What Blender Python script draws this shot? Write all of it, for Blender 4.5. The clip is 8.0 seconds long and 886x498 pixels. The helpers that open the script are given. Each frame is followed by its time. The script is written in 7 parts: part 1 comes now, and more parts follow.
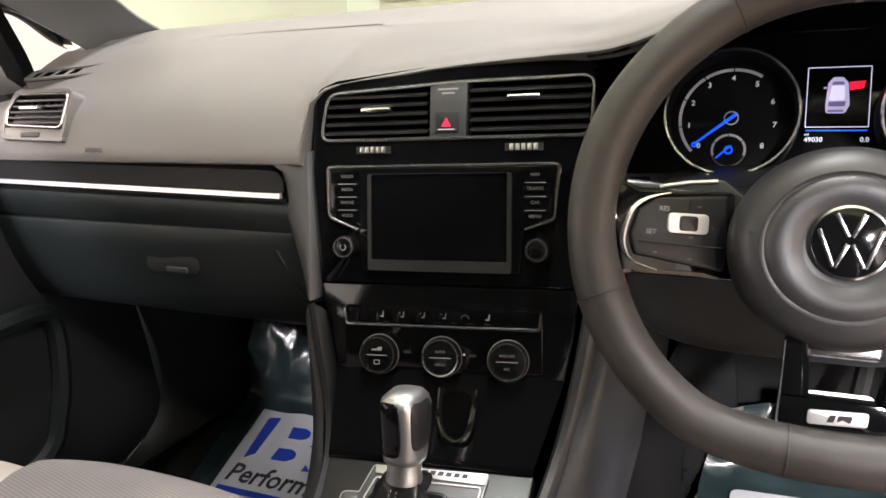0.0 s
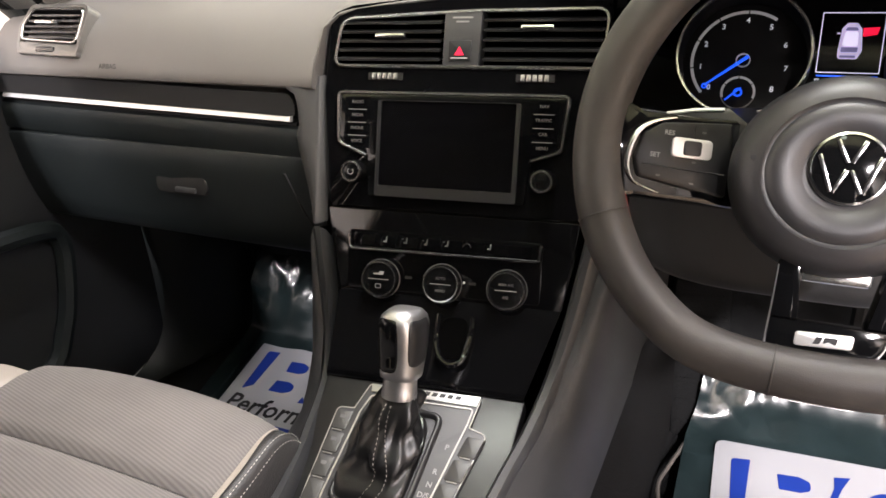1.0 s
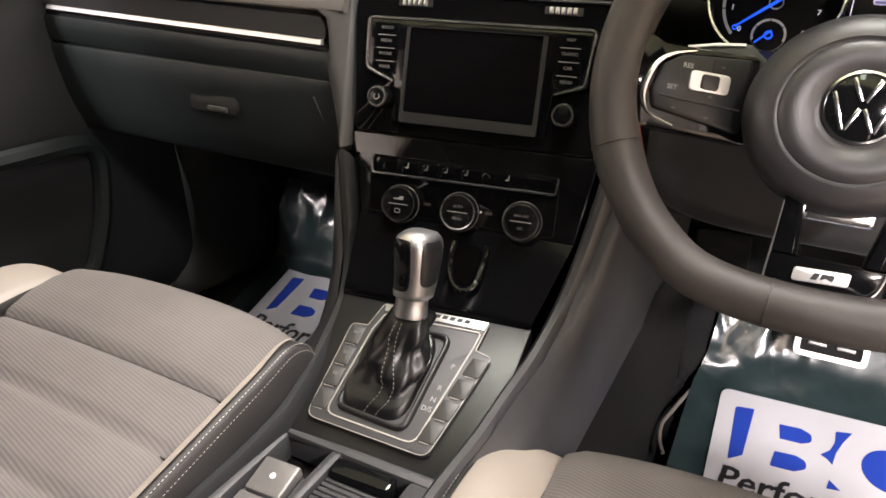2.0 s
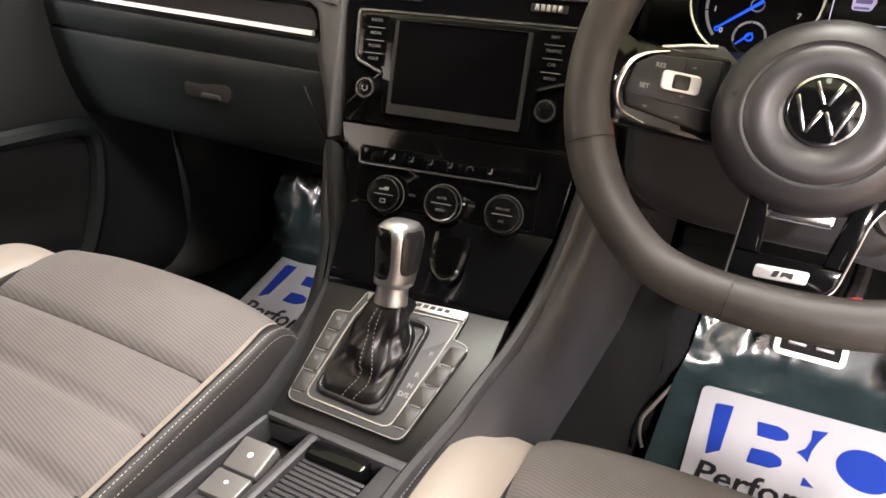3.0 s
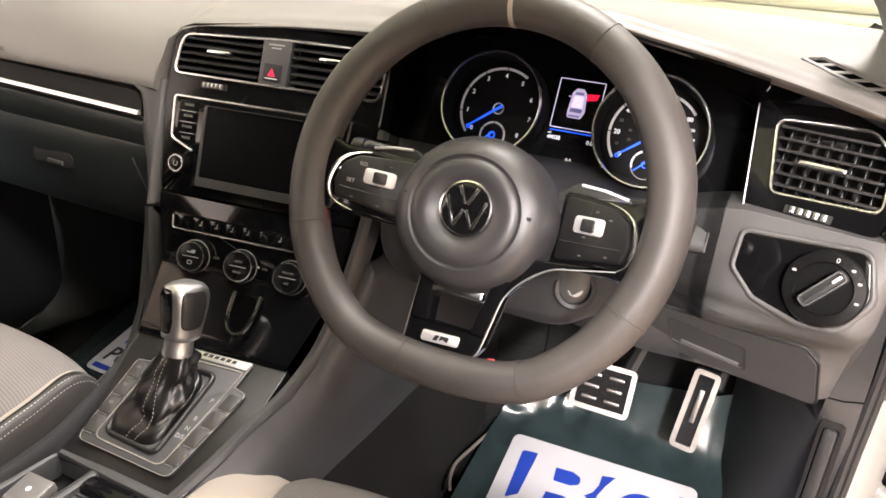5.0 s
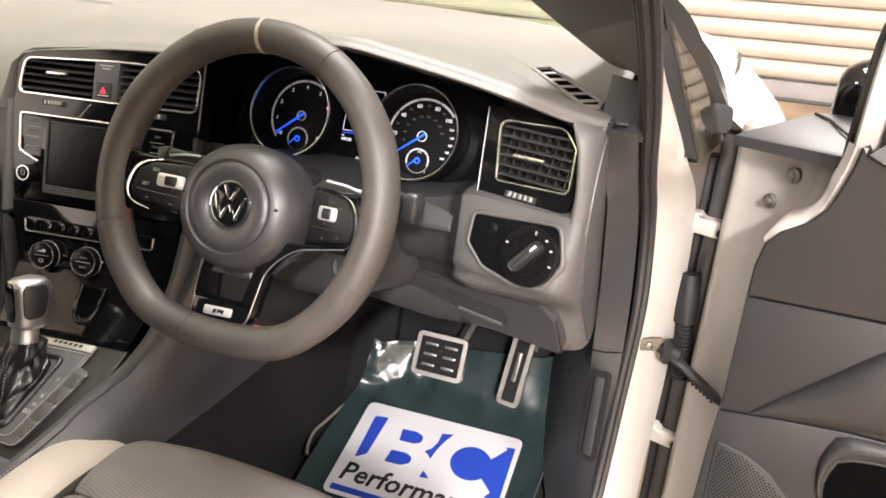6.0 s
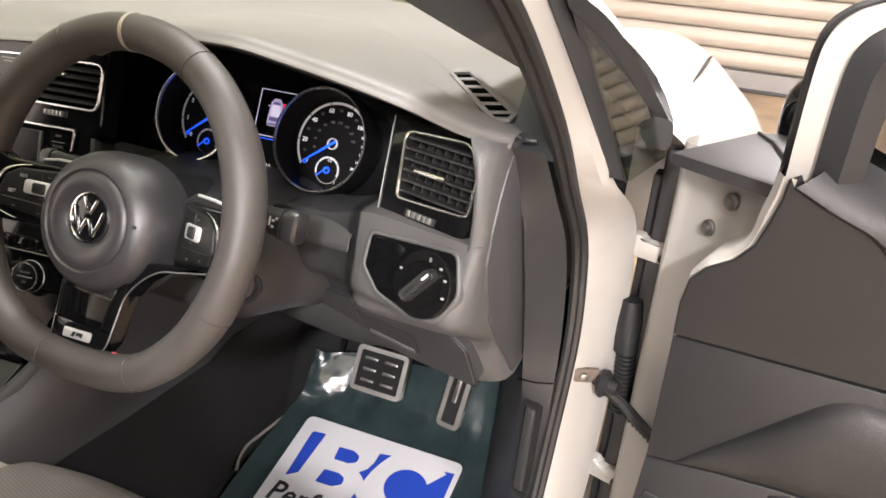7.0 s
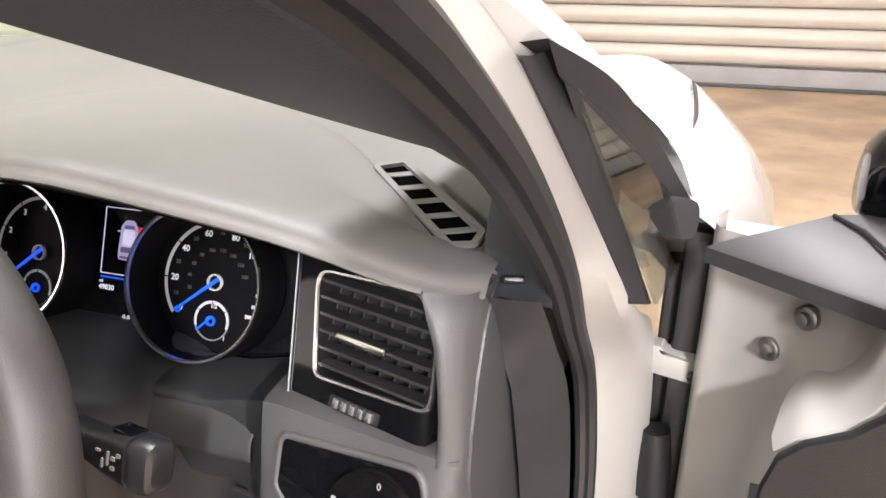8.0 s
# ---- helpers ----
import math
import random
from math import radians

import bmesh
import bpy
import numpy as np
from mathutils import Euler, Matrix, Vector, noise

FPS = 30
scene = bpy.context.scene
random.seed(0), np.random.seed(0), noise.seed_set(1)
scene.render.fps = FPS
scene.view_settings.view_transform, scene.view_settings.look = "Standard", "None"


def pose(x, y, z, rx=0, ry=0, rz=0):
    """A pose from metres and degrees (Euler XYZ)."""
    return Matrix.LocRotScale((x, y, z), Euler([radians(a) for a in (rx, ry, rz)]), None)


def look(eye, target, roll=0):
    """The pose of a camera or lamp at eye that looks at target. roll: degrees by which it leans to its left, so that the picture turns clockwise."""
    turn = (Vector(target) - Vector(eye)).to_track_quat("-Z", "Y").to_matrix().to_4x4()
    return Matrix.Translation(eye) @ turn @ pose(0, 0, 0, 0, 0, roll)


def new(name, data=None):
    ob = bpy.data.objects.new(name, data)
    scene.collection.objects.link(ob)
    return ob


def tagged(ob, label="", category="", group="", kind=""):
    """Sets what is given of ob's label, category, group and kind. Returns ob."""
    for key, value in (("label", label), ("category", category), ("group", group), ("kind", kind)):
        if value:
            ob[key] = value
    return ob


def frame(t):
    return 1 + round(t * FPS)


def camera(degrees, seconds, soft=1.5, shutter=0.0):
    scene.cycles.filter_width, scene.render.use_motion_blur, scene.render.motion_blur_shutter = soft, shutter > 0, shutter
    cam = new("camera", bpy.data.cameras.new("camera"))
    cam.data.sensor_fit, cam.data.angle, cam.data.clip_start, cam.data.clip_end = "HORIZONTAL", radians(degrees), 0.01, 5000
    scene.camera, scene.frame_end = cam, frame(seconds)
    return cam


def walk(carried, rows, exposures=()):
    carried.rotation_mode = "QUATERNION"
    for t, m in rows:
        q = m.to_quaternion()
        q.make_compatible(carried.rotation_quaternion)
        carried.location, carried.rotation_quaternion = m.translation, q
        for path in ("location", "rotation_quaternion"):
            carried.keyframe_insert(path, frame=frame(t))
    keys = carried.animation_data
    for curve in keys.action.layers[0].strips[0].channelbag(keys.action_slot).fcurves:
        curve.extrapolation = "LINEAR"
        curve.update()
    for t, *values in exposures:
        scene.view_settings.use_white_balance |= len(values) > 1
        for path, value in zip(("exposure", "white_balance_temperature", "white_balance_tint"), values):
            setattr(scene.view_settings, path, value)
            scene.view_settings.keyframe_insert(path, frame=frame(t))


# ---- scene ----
cam = camera(63.3, 8.0, soft=1.6)
PATH = [
    (0, (0.292, -0.507, 1.07), (-0.492, 1.206, 0.4), -5.0),
    (0.5, (0.291, -0.516, 1.067), (-0.482, 1.197, 0.383), -4.1),
    (1, (0.3, -0.532, 1.034), (-0.485, 1.147, 0.282), -2.0),
    (1.5, (0.314, -0.552, 1.019), (-0.494, 1.075, 0.182), -0.6),
    (2.8, (0.346, -0.547, 1.019), (-0.515, 1.021, 0.125), 1.3),
    (3, (0.353, -0.553, 1.023), (-0.49, 1.026, 0.13), 1.8),
    (3.5, (0.385, -0.558, 1.043), (-0.452, 1.029, 0.16), 2.6),
    (4, (0.456, -0.561, 1.068), (-0.367, 1.044, 0.204), 3.5),
    (4.2, (0.476, -0.564, 1.087), (-0.318, 1.061, 0.233), 3.7),
    (5.3, (0.621, -0.536, 1.109), (-0.145, 1.153, 0.359), 4.6),
    (5.5, (0.649, -0.54, 1.127), (-0.076, 1.165, 0.374), 3.8),
    (6, (0.82, -0.583, 1.158), (0.153, 1.135, 0.381), 3.5),
    (6.5, (0.904, -0.576, 1.171), (0.228, 1.12, 0.355), 4.3),
    (7, (0.909, -0.448, 1.17), (0.193, 1.235, 0.361), 4.6),
    (7.5, (0.857, -0.318, 1.188), (0.189, 1.392, 0.395), 2.1),
    (8, (0.796, -0.184, 1.179), (0.219, 1.567, 0.405), -0.2),
]
walk(cam, [(t, look(eye, target, roll)) for t, eye, target, roll in PATH],
     [(0.0, 0.15, 6200, 12), (1.0, 0.16, 6300, 13), (1.5, 0.13, 6500, 14), (3.0, 0.25, 6550, 14), (4.0, 0.36, 6600, 14), (5.5, 0.33, 6600, 12), (6.0, 0.2, 6600, 11), (6.5, -0.08, 6500, 10), (7.2, -0.12, 6350, 11), (8.0, -0.18, 6100, 9)])

# ---- world and light ----
world = bpy.data.worlds.new("world")
scene.world = world
world.use_nodes = True
world.node_tree.nodes["Background"].inputs[0].default_value = (0.9, 0.95, 1.0, 1)
world.node_tree.nodes["Background"].inputs[1].default_value = 0.15
scene.view_settings.exposure = 0.0


def strip_lamp(x, y, z, power, sx=0.25, sy=1.5, rot=(0, 0, 0)):
    d = bpy.data.lights.new("added_area_light", "AREA")
    d.shape, d.size, d.size_y, d.energy, d.color = "RECTANGLE", sx, sy, power, (1.0, 0.932, 0.915)
    ob = new("added_area_light", d)
    ob.matrix_world = pose(x, y, z, *rot)
    return ob


# added lamps out of view, placed and powered to light dash, mats and door
LAMPS = [(-1.8, -4.0, 270), (-1.45, -4.2, 460), (0.2, -1.0, 22), (0.2, 0.6, 78), (0.5, 1.4, 165), (1.0, 5.4, 60), (2.6, -5.0, 1750), (3.6, -2.0, 330)]
for lx, ly, lw in LAMPS:
    strip_lamp(lx, ly, 3.68, lw)



# ---- materials ----
def material(name, color, rough=0.5, metal=0.0, grain=0.0, scale=400.0, vary=0.12, vscale=6.0, coat=0.0, spec=0.5, dirt=0.0, rrough=0.0):
    m = bpy.data.materials.new(name)
    m.use_nodes = True
    nt = m.node_tree
    b = nt.nodes["Principled BSDF"]
    b.inputs["Roughness"].default_value = rough
    b.inputs["Metallic"].default_value = metal
    b.inputs["Specular IOR Level"].default_value = spec
    b.inputs["Coat Weight"].default_value = coat
    b.inputs["Coat Roughness"].default_value = 0.04
    co = nt.nodes.new("ShaderNodeTexCoord")
    n1 = nt.nodes.new("ShaderNodeTexNoise")
    n1.inputs["Scale"].default_value = vscale
    n1.inputs["Detail"].default_value = 5
    nt.links.new(co.outputs["Object"], n1.inputs["Vector"])
    ramp = nt.nodes.new("ShaderNodeValToRGB")
    lo = [max(0, c * (1 - vary)) for c in color]
    hi = [min(1, c * (1 + vary)) for c in color]
    ramp.color_ramp.elements[0].color, ramp.color_ramp.elements[1].color = (*lo, 1), (*hi, 1)
    ramp.color_ramp.elements[0].position, ramp.color_ramp.elements[1].position = 0.3, 0.7
    nt.links.new(n1.outputs["Fac"], ramp.inputs["Fac"])
    out = ramp.outputs["Color"]
    if dirt > 0:
        n3 = nt.nodes.new("ShaderNodeTexNoise")
        n3.inputs["Scale"].default_value, n3.inputs["Detail"].default_value = vscale * 5, 8
        nt.links.new(co.outputs["Object"], n3.inputs["Vector"])
        r3 = nt.nodes.new("ShaderNodeMapRange")
        r3.inputs[1].default_value, r3.inputs[2].default_value = 0.55, 0.8
        r3.inputs[3].default_value, r3.inputs[4].default_value = 0.0, dirt
        nt.links.new(n3.outputs["Fac"], r3.inputs[0])
        mx = nt.nodes.new("ShaderNodeMix")
        mx.data_type = "RGBA"
        mx.inputs[7].default_value = (0.16, 0.13, 0.1, 1)
        nt.links.new(r3.outputs[0], mx.inputs[0])
        nt.links.new(out, mx.inputs[6])
        out = mx.outputs[2]
    nt.links.new(out, b.inputs["Base Color"])
    if rrough > 0:
        r4 = nt.nodes.new("ShaderNodeMapRange")
        r4.inputs[3].default_value, r4.inputs[4].default_value = max(0.02, rough - rrough), min(1, rough + rrough)
        nt.links.new(n1.outputs["Fac"], r4.inputs[0])
        nt.links.new(r4.outputs[0], b.inputs["Roughness"])
    if grain > 0:
        n2 = nt.nodes.new("ShaderNodeTexVoronoi")
        n2.inputs["Scale"].default_value = scale
        nt.links.new(co.outputs["Object"], n2.inputs["Vector"])
        bump = nt.nodes.new("ShaderNodeBump")
        bump.inputs["Strength"].default_value, bump.inputs["Distance"].default_value = grain, 0.0006
        nt.links.new(n2.outputs["Distance"], bump.inputs["Height"])
        nt.links.new(bump.outputs["Normal"], b.inputs["Normal"])
    return m


def glow(name, color, strength):
    m = bpy.data.materials.new(name)
    m.use_nodes = True
    b = m.node_tree.nodes["Principled BSDF"]
    b.inputs["Base Color"].default_value = (*color, 1)
    b.inputs["Emission Color"].default_value = (*color, 1)
    b.inputs["Emission Strength"].default_value = strength
    return m


def glass(name, tint, rough=0.0, ior=1.5):
    m = bpy.data.materials.new(name)
    m.use_nodes = True
    nt = m.node_tree
    nt.nodes.remove(nt.nodes["Principled BSDF"])
    t, g, mix, lw, pw, f = (nt.nodes.new(k) for k in ("ShaderNodeBsdfTransparent", "ShaderNodeBsdfGlossy", "ShaderNodeMixShader", "ShaderNodeLayerWeight", "ShaderNodeMath", "ShaderNodeMath"))
    r0 = ((ior - 1) / (ior + 1)) ** 2
    lw.inputs[0].default_value = 0.5
    pw.operation, f.operation = "POWER", "MULTIPLY_ADD"
    pw.inputs[1].default_value, f.inputs[1].default_value, f.inputs[2].default_value = 5.0, 1 - r0, r0
    nt.links.new(lw.outputs["Facing"], pw.inputs[0])
    nt.links.new(pw.outputs[0], f.inputs[0])
    t.inputs[0].default_value = (*tint, 1)
    g.inputs["Roughness"].default_value = rough
    nt.links.new(f.outputs[0], mix.inputs[0])
    nt.links.new(t.outputs[0], mix.inputs[1])
    nt.links.new(g.outputs[0], mix.inputs[2])
    nt.links.new(mix.outputs[0], nt.nodes["Material Output"].inputs[0])
    return m


def ribbed(name, color, pitch, rough=0.85):
    """Woven cloth with fine ribs across the seat."""
    m = material(name, color, rough, vary=0.1, vscale=9, spec=0.25)
    nt = m.node_tree
    b = nt.nodes["Principled BSDF"]
    co = nt.nodes.new("ShaderNodeTexCoord")
    mp = nt.nodes.new("ShaderNodeMapping")
    mp.inputs["Rotation"].default_value = (0, 0, radians(12))
    w = nt.nodes.new("ShaderNodeTexWave")
    w.bands_direction = "Y"
    w.inputs["Scale"].default_value = 0.314 / pitch
    w.inputs["Distortion"].default_value = 0.25
    w.inputs["Detail Scale"].default_value = 30
    nt.links.new(co.outputs["Object"], mp.inputs["Vector"])
    nt.links.new(mp.outputs["Vector"], w.inputs["Vector"])
    bump = nt.nodes.new("ShaderNodeBump")
    bump.inputs["Strength"].default_value, bump.inputs["Distance"].default_value = 0.25, 0.001
    nt.links.new(w.outputs["Fac"], bump.inputs["Height"])
    nt.links.new(bump.outputs["Normal"], b.inputs["Normal"])
    # shade between the ribs: the bump's wave also darkens the colour in its grooves
    src = b.inputs["Base Color"].links[0].from_socket
    mx = nt.nodes.new("ShaderNodeMix")
    mx.data_type, mx.blend_type = "RGBA", "MULTIPLY"
    r = nt.nodes.new("ShaderNodeMapRange")
    r.inputs[3].default_value, r.inputs[4].default_value = 0.3, 0.0
    nt.links.new(w.outputs["Fac"], r.inputs[0])
    nt.links.new(r.outputs[0], mx.inputs[0])
    nt.links.new(src, mx.inputs[6])
    mx.inputs[7].default_value = (0.25, 0.25, 0.25, 1)
    nt.links.new(mx.outputs[2], b.inputs["Base Color"])
    return m


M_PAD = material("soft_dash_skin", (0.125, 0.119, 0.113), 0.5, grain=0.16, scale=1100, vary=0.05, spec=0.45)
M_HARD = material("hard_grey_plastic", (0.03572, 0.0365, 0.03816), 0.48, grain=0.1, scale=1500, vary=0.06)
# glovebox colour darkened for the shade under the dash overhang
M_GBOX = material("shaded_glovebox_plastic", (0.007, 0.0098, 0.0102), 0.5, grain=0.12, scale=1400, vary=0.06, spec=0.35)
M_PILLAR = material("pillar_plastic", (0.02914, 0.0312, 0.03371), 0.5, grain=0.25, scale=900, vary=0.06)
# the soft dash skin again, darkened for the shade on upright faces
M_COLUMN = material("shaded_dash_skin", (0.05952, 0.0595, 0.05974), 0.5, grain=0.16, scale=1100, vary=0.05, spec=0.42)
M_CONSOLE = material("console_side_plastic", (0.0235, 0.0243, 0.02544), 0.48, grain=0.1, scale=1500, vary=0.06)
M_KNEE = material("knee_panel_plastic", (0.01974, 0.0206, 0.02205), 0.48, grain=0.1, scale=1500, vary=0.06)
# lighter copy of the pillar plastic for the parts that catch light
M_APOST = material("lit_pillar_plastic", (0.075, 0.073, 0.071), 0.55, grain=0.3, scale=900, vary=0.06)
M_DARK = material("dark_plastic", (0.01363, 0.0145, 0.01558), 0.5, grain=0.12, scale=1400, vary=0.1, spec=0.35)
M_GLOSS = material("piano_black", (0.0035, 0.0036, 0.004), 0.07, vary=0.1, spec=0.26)
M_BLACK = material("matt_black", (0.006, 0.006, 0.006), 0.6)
M_SLAT = material("vent_slat_plastic", (0.022, 0.022, 0.0225), 0.36)
M_DIAL = material("black_control_plastic", (0.004, 0.004, 0.0042), 0.25, spec=0.25)
M_DOORT = material("door_trim_plastic", (0.0108, 0.0116, 0.0125), 0.5, grain=0.25, scale=800, vary=0.06, spec=0.35)
M_CHROME = material("satin_chrome", (0.74, 0.745, 0.75), 0.25, 1.0, vary=0.05, vscale=30)
M_MIRROR = material("polished_chrome", (0.74, 0.745, 0.755), 0.17, 1.0, vary=0.05, vscale=30)
M_ALU = material("brushed_aluminium", (0.47, 0.472, 0.475), 0.39, 1.0, vary=0.08, vscale=40)
M_LEATHER = material("rim_leather", (0.04, 0.0365, 0.034), 0.5, grain=0.14, scale=1500, vary=0.2, vscale=14, spec=0.42, rrough=0.08)
M_HUB = material("airbag_skin", (0.022, 0.0215, 0.023), 0.4, grain=0.12, scale=1600, vary=0.05, spec=0.5)
M_BOOT = material("boot_leather", (0.0045, 0.0045, 0.0047), 0.34, grain=0.08, scale=900, spec=0.5)
M_SEATL = material("seat_leather", (0.024, 0.0233, 0.0228), 0.48, grain=0.5, scale=600)
M_PALE = material("pale_seat_leather", (0.27, 0.242, 0.208), 0.5, grain=0.2, scale=900, vary=0.05)
M_CLOTH = ribbed("ribbed_seat_cloth", (0.158, 0.147, 0.14), 0.0037)
M_THREAD = material("pale_thread", (0.4, 0.38, 0.35), 0.7)
M_RED = material("red_thread", (0.25, 0.012, 0.016), 0.7)
M_KEYPAD = material("satin_key_pad", (0.007, 0.007, 0.0072), 0.38, grain=0.05, scale=1500, spec=0.35)
M_STALK = material("stalk_plastic", (0.012, 0.012, 0.0125), 0.35, vary=0.08, vscale=20)
M_DIMPRINT = material("dim_print", (0.075, 0.075, 0.075), 0.6)
M_INLAY = material("satin_dark_inlay", (0.022, 0.022, 0.0225), 0.3, vary=0.05, spec=0.4)
M_DIALFACE = material("dial_face", (0.0025, 0.0025, 0.003), 0.55, spec=0.12)
M_RUBBER = material("seal_rubber", (0.0145, 0.015, 0.016), 0.45, vary=0.15, vscale=30)
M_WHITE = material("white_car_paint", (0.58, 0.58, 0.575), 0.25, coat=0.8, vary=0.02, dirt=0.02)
# the body white again, darkened to offset strong lamp light on inner faces
M_WHITEIN = material("dimmed_white_paint", (0.34, 0.332, 0.31), 0.35, coat=0.3, vary=0.04, dirt=0.08)
M_CARPET = material("black_carpet", (0.011, 0.0112, 0.0115), 0.95, grain=0.9, scale=350, spec=0.1)
M_FILM = material("dark_green_mat_film", (0.014, 0.0235, 0.025), 0.22, vary=0.25, vscale=14, spec=0.7, coat=0.4, rrough=0.08)
M_PAPER = material("white_mat_print", (0.36, 0.365, 0.385), 0.4, vary=0.03)
M_BLUE = material("blue_mat_print", (0.011, 0.034, 0.25), 0.4, vary=0.05)
M_INK = material("black_mat_print", (0.01, 0.01, 0.012), 0.5)
M_PRINT = material("white_print", (0.7, 0.7, 0.7), 0.5)
M_GREYPRINT = material("grey_print", (0.22, 0.22, 0.22), 0.5)
M_SCREEN = material("screen_glass", (0.003, 0.003, 0.0035), 0.16, vary=0.05, spec=0.2)
M_CLEAR = glass("clear_glass", (0.93, 0.96, 0.93))
M_TINT = glass("tinted_side_glass", (0.2, 0.215, 0.2), 0.0, 1.75)
M_QUART = glass("quarter_glass", (0.75, 0.78, 0.72), 0.0, 1.8)
M_WIND = glass("windscreen_glass", (0.82, 1.0, 0.8))
M_GLOWW = glow("lit_white", (0.85, 0.87, 0.95), 0.55)
M_NUMERAL = glow("lit_numeral", (0.75, 0.77, 0.82), 0.32)
M_SCALE = glow("lit_scale", (0.5, 0.51, 0.54), 0.12)
M_GLOWB = glow("lit_blue", (0.008, 0.09, 0.9), 1.1)
M_GLOWR = glow("lit_red", (0.9, 0.01, 0.05), 0.9)
M_GLOWP = glow("lit_lilac", (0.8, 0.72, 0.95), 0.8)
M_GLOWL = glow("lit_pale_lilac", (0.55, 0.48, 0.72), 0.6)
M_GLOWS = glow("lit_slate", (0.16, 0.14, 0.3), 0.5)
# near-black without gloss, standing in for the shade inside hollows and slots
M_HOLE = material("hollow_shade_black", (0.002, 0.002, 0.002), 0.9, spec=0.0)
M_SHUT = material("cream_shutter_paint", (0.5, 0.46, 0.4), 0.45, vary=0.05, vscale=2, dirt=0.1)
M_CONC = material("workshop_floor", (0.36, 0.27, 0.18), 0.55, grain=0.4, scale=40, vary=0.3, vscale=2.2, dirt=0.35, rrough=0.15)
M_WALL = material("workshop_wall", (0.72, 0.7, 0.67), 0.7, vary=0.05, vscale=1.0, dirt=0.08)
M_TUBE = glow("lamp_tube", (1.0, 0.96, 0.9), 9.0)
M_BAR = material("grey_bar_paint", (0.24, 0.235, 0.23), 0.5, vary=0.1, vscale=4, dirt=0.2)
M_STEEL = material("zinc_steel", (0.27, 0.262, 0.25), 0.46, 1.0, dirt=0.2, vscale=30)
M_RUST = material("rusty_steel", (0.11, 0.088, 0.07), 0.65, vary=0.4, vscale=60)
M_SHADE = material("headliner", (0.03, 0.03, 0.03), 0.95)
M_KEY = material("key_plastic", (0.028, 0.0275, 0.027), 0.4, vary=0.05)
M_SWITCH = material("silver_switch_plastic", (0.15, 0.147, 0.143), 0.38, 0.3, vary=0.05)
M_LINE = material("dull_silver_line", (0.42, 0.405, 0.4), 0.4, 1.0, vary=0.08, vscale=40)
M_STRIP = material("bright_trim", (0.74, 0.745, 0.75), 0.42, 0.75, vary=0.05, vscale=40)


def crumple(m, scale, strength, depth):
    """Creases of a thin film, large and small."""
    nt = m.node_tree
    b = nt.nodes["Principled BSDF"]
    co = nt.nodes.new("ShaderNodeTexCoord")
    h = None
    for k, w in ((1.0, 1.0), (2.7, 0.45)):
        n = nt.nodes.new("ShaderNodeTexNoise")
        n.noise_type = "RIDGED_MULTIFRACTAL"
        n.inputs["Scale"].default_value, n.inputs["Detail"].default_value = scale * k, 2
        nt.links.new(co.outputs["Object"], n.inputs["Vector"])
        mu = nt.nodes.new("ShaderNodeMath")
        mu.operation = "MULTIPLY_ADD"
        mu.inputs[1].default_value = w
        nt.links.new(n.outputs["Fac"], mu.inputs[0])
        if h is None:
            mu.inputs[2].default_value = 0
        else:
            nt.links.new(h, mu.inputs[2])
        h = mu.outputs[0]
    bump = nt.nodes.new("ShaderNodeBump")
    bump.inputs["Strength"].default_value, bump.inputs["Distance"].default_value = strength, depth
    nt.links.new(h, bump.inputs["Height"])
    nt.links.new(bump.outputs["Normal"], b.inputs["Normal"])


crumple(M_FILM, 14, 0.35, 0.004)
M_FILM.node_tree.nodes["Principled BSDF"].inputs["Coat Roughness"].default_value = 0.24


# ---- shape tools ----
def vec(*a):
    return Vector(a)


def fr(o, u, v):
    """A frame from an origin and two directions; the third is their normal."""
    u = Vector(u).normalized()
    n = u.cross(Vector(v)).normalized()
    v = n.cross(u)
    m = Matrix((u, v, n)).transposed().to_4x4()
    m.translation = Vector(o)
    return m


def thing(name, at, label, category, group="", kind=""):
    e = new(name)
    e.location = at
    e.empty_display_size = 0.05
    return tagged(e, label, category, group, kind)


def part(name, bm, mat, parent=None, label="", sharp=38, flat=False):
    if bm.faces:
        bmesh.ops.recalc_face_normals(bm, faces=bm.faces)
    lim = radians(sharp)
    for f in bm.faces:
        f.smooth = not flat
    for e in bm.edges:
        if len(e.link_faces) == 2 and e.calc_face_angle(0) > lim:
            e.smooth = False
    me = bpy.data.meshes.new(name)
    bm.to_mesh(me)
    bm.free()
    me.materials.append(mat)
    ob = new(name, me)
    if parent is not None:
        ob.parent = parent
        if parent.type == "EMPTY":
            ob.matrix_parent_inverse = Matrix.Translation(-Vector(parent.location))
    if label:
        ob["label"] = label
    return ob


def loft(rings, closed=True, caps=True, bm=None, loop=False):
    bm = bm or bmesh.new()
    rows = [[bm.verts.new(p) for p in r] for r in rings]
    n = len(rows[0])
    pairs = list(zip(rows[:-1], rows[1:])) + ([(rows[-1], rows[0])] if loop else [])
    for a, b in pairs:
        for i in range(n if closed else n - 1):
            j = (i + 1) % n
            q = [a[i], a[j], b[j], b[i]]
            try:
                bm.faces.new(q)
            except ValueError:
                pass
    if caps and closed and not loop:
        for r in (rows[0], rows[-1]):
            try:
                bm.faces.new(r)
            except ValueError:
                pass
    return bm


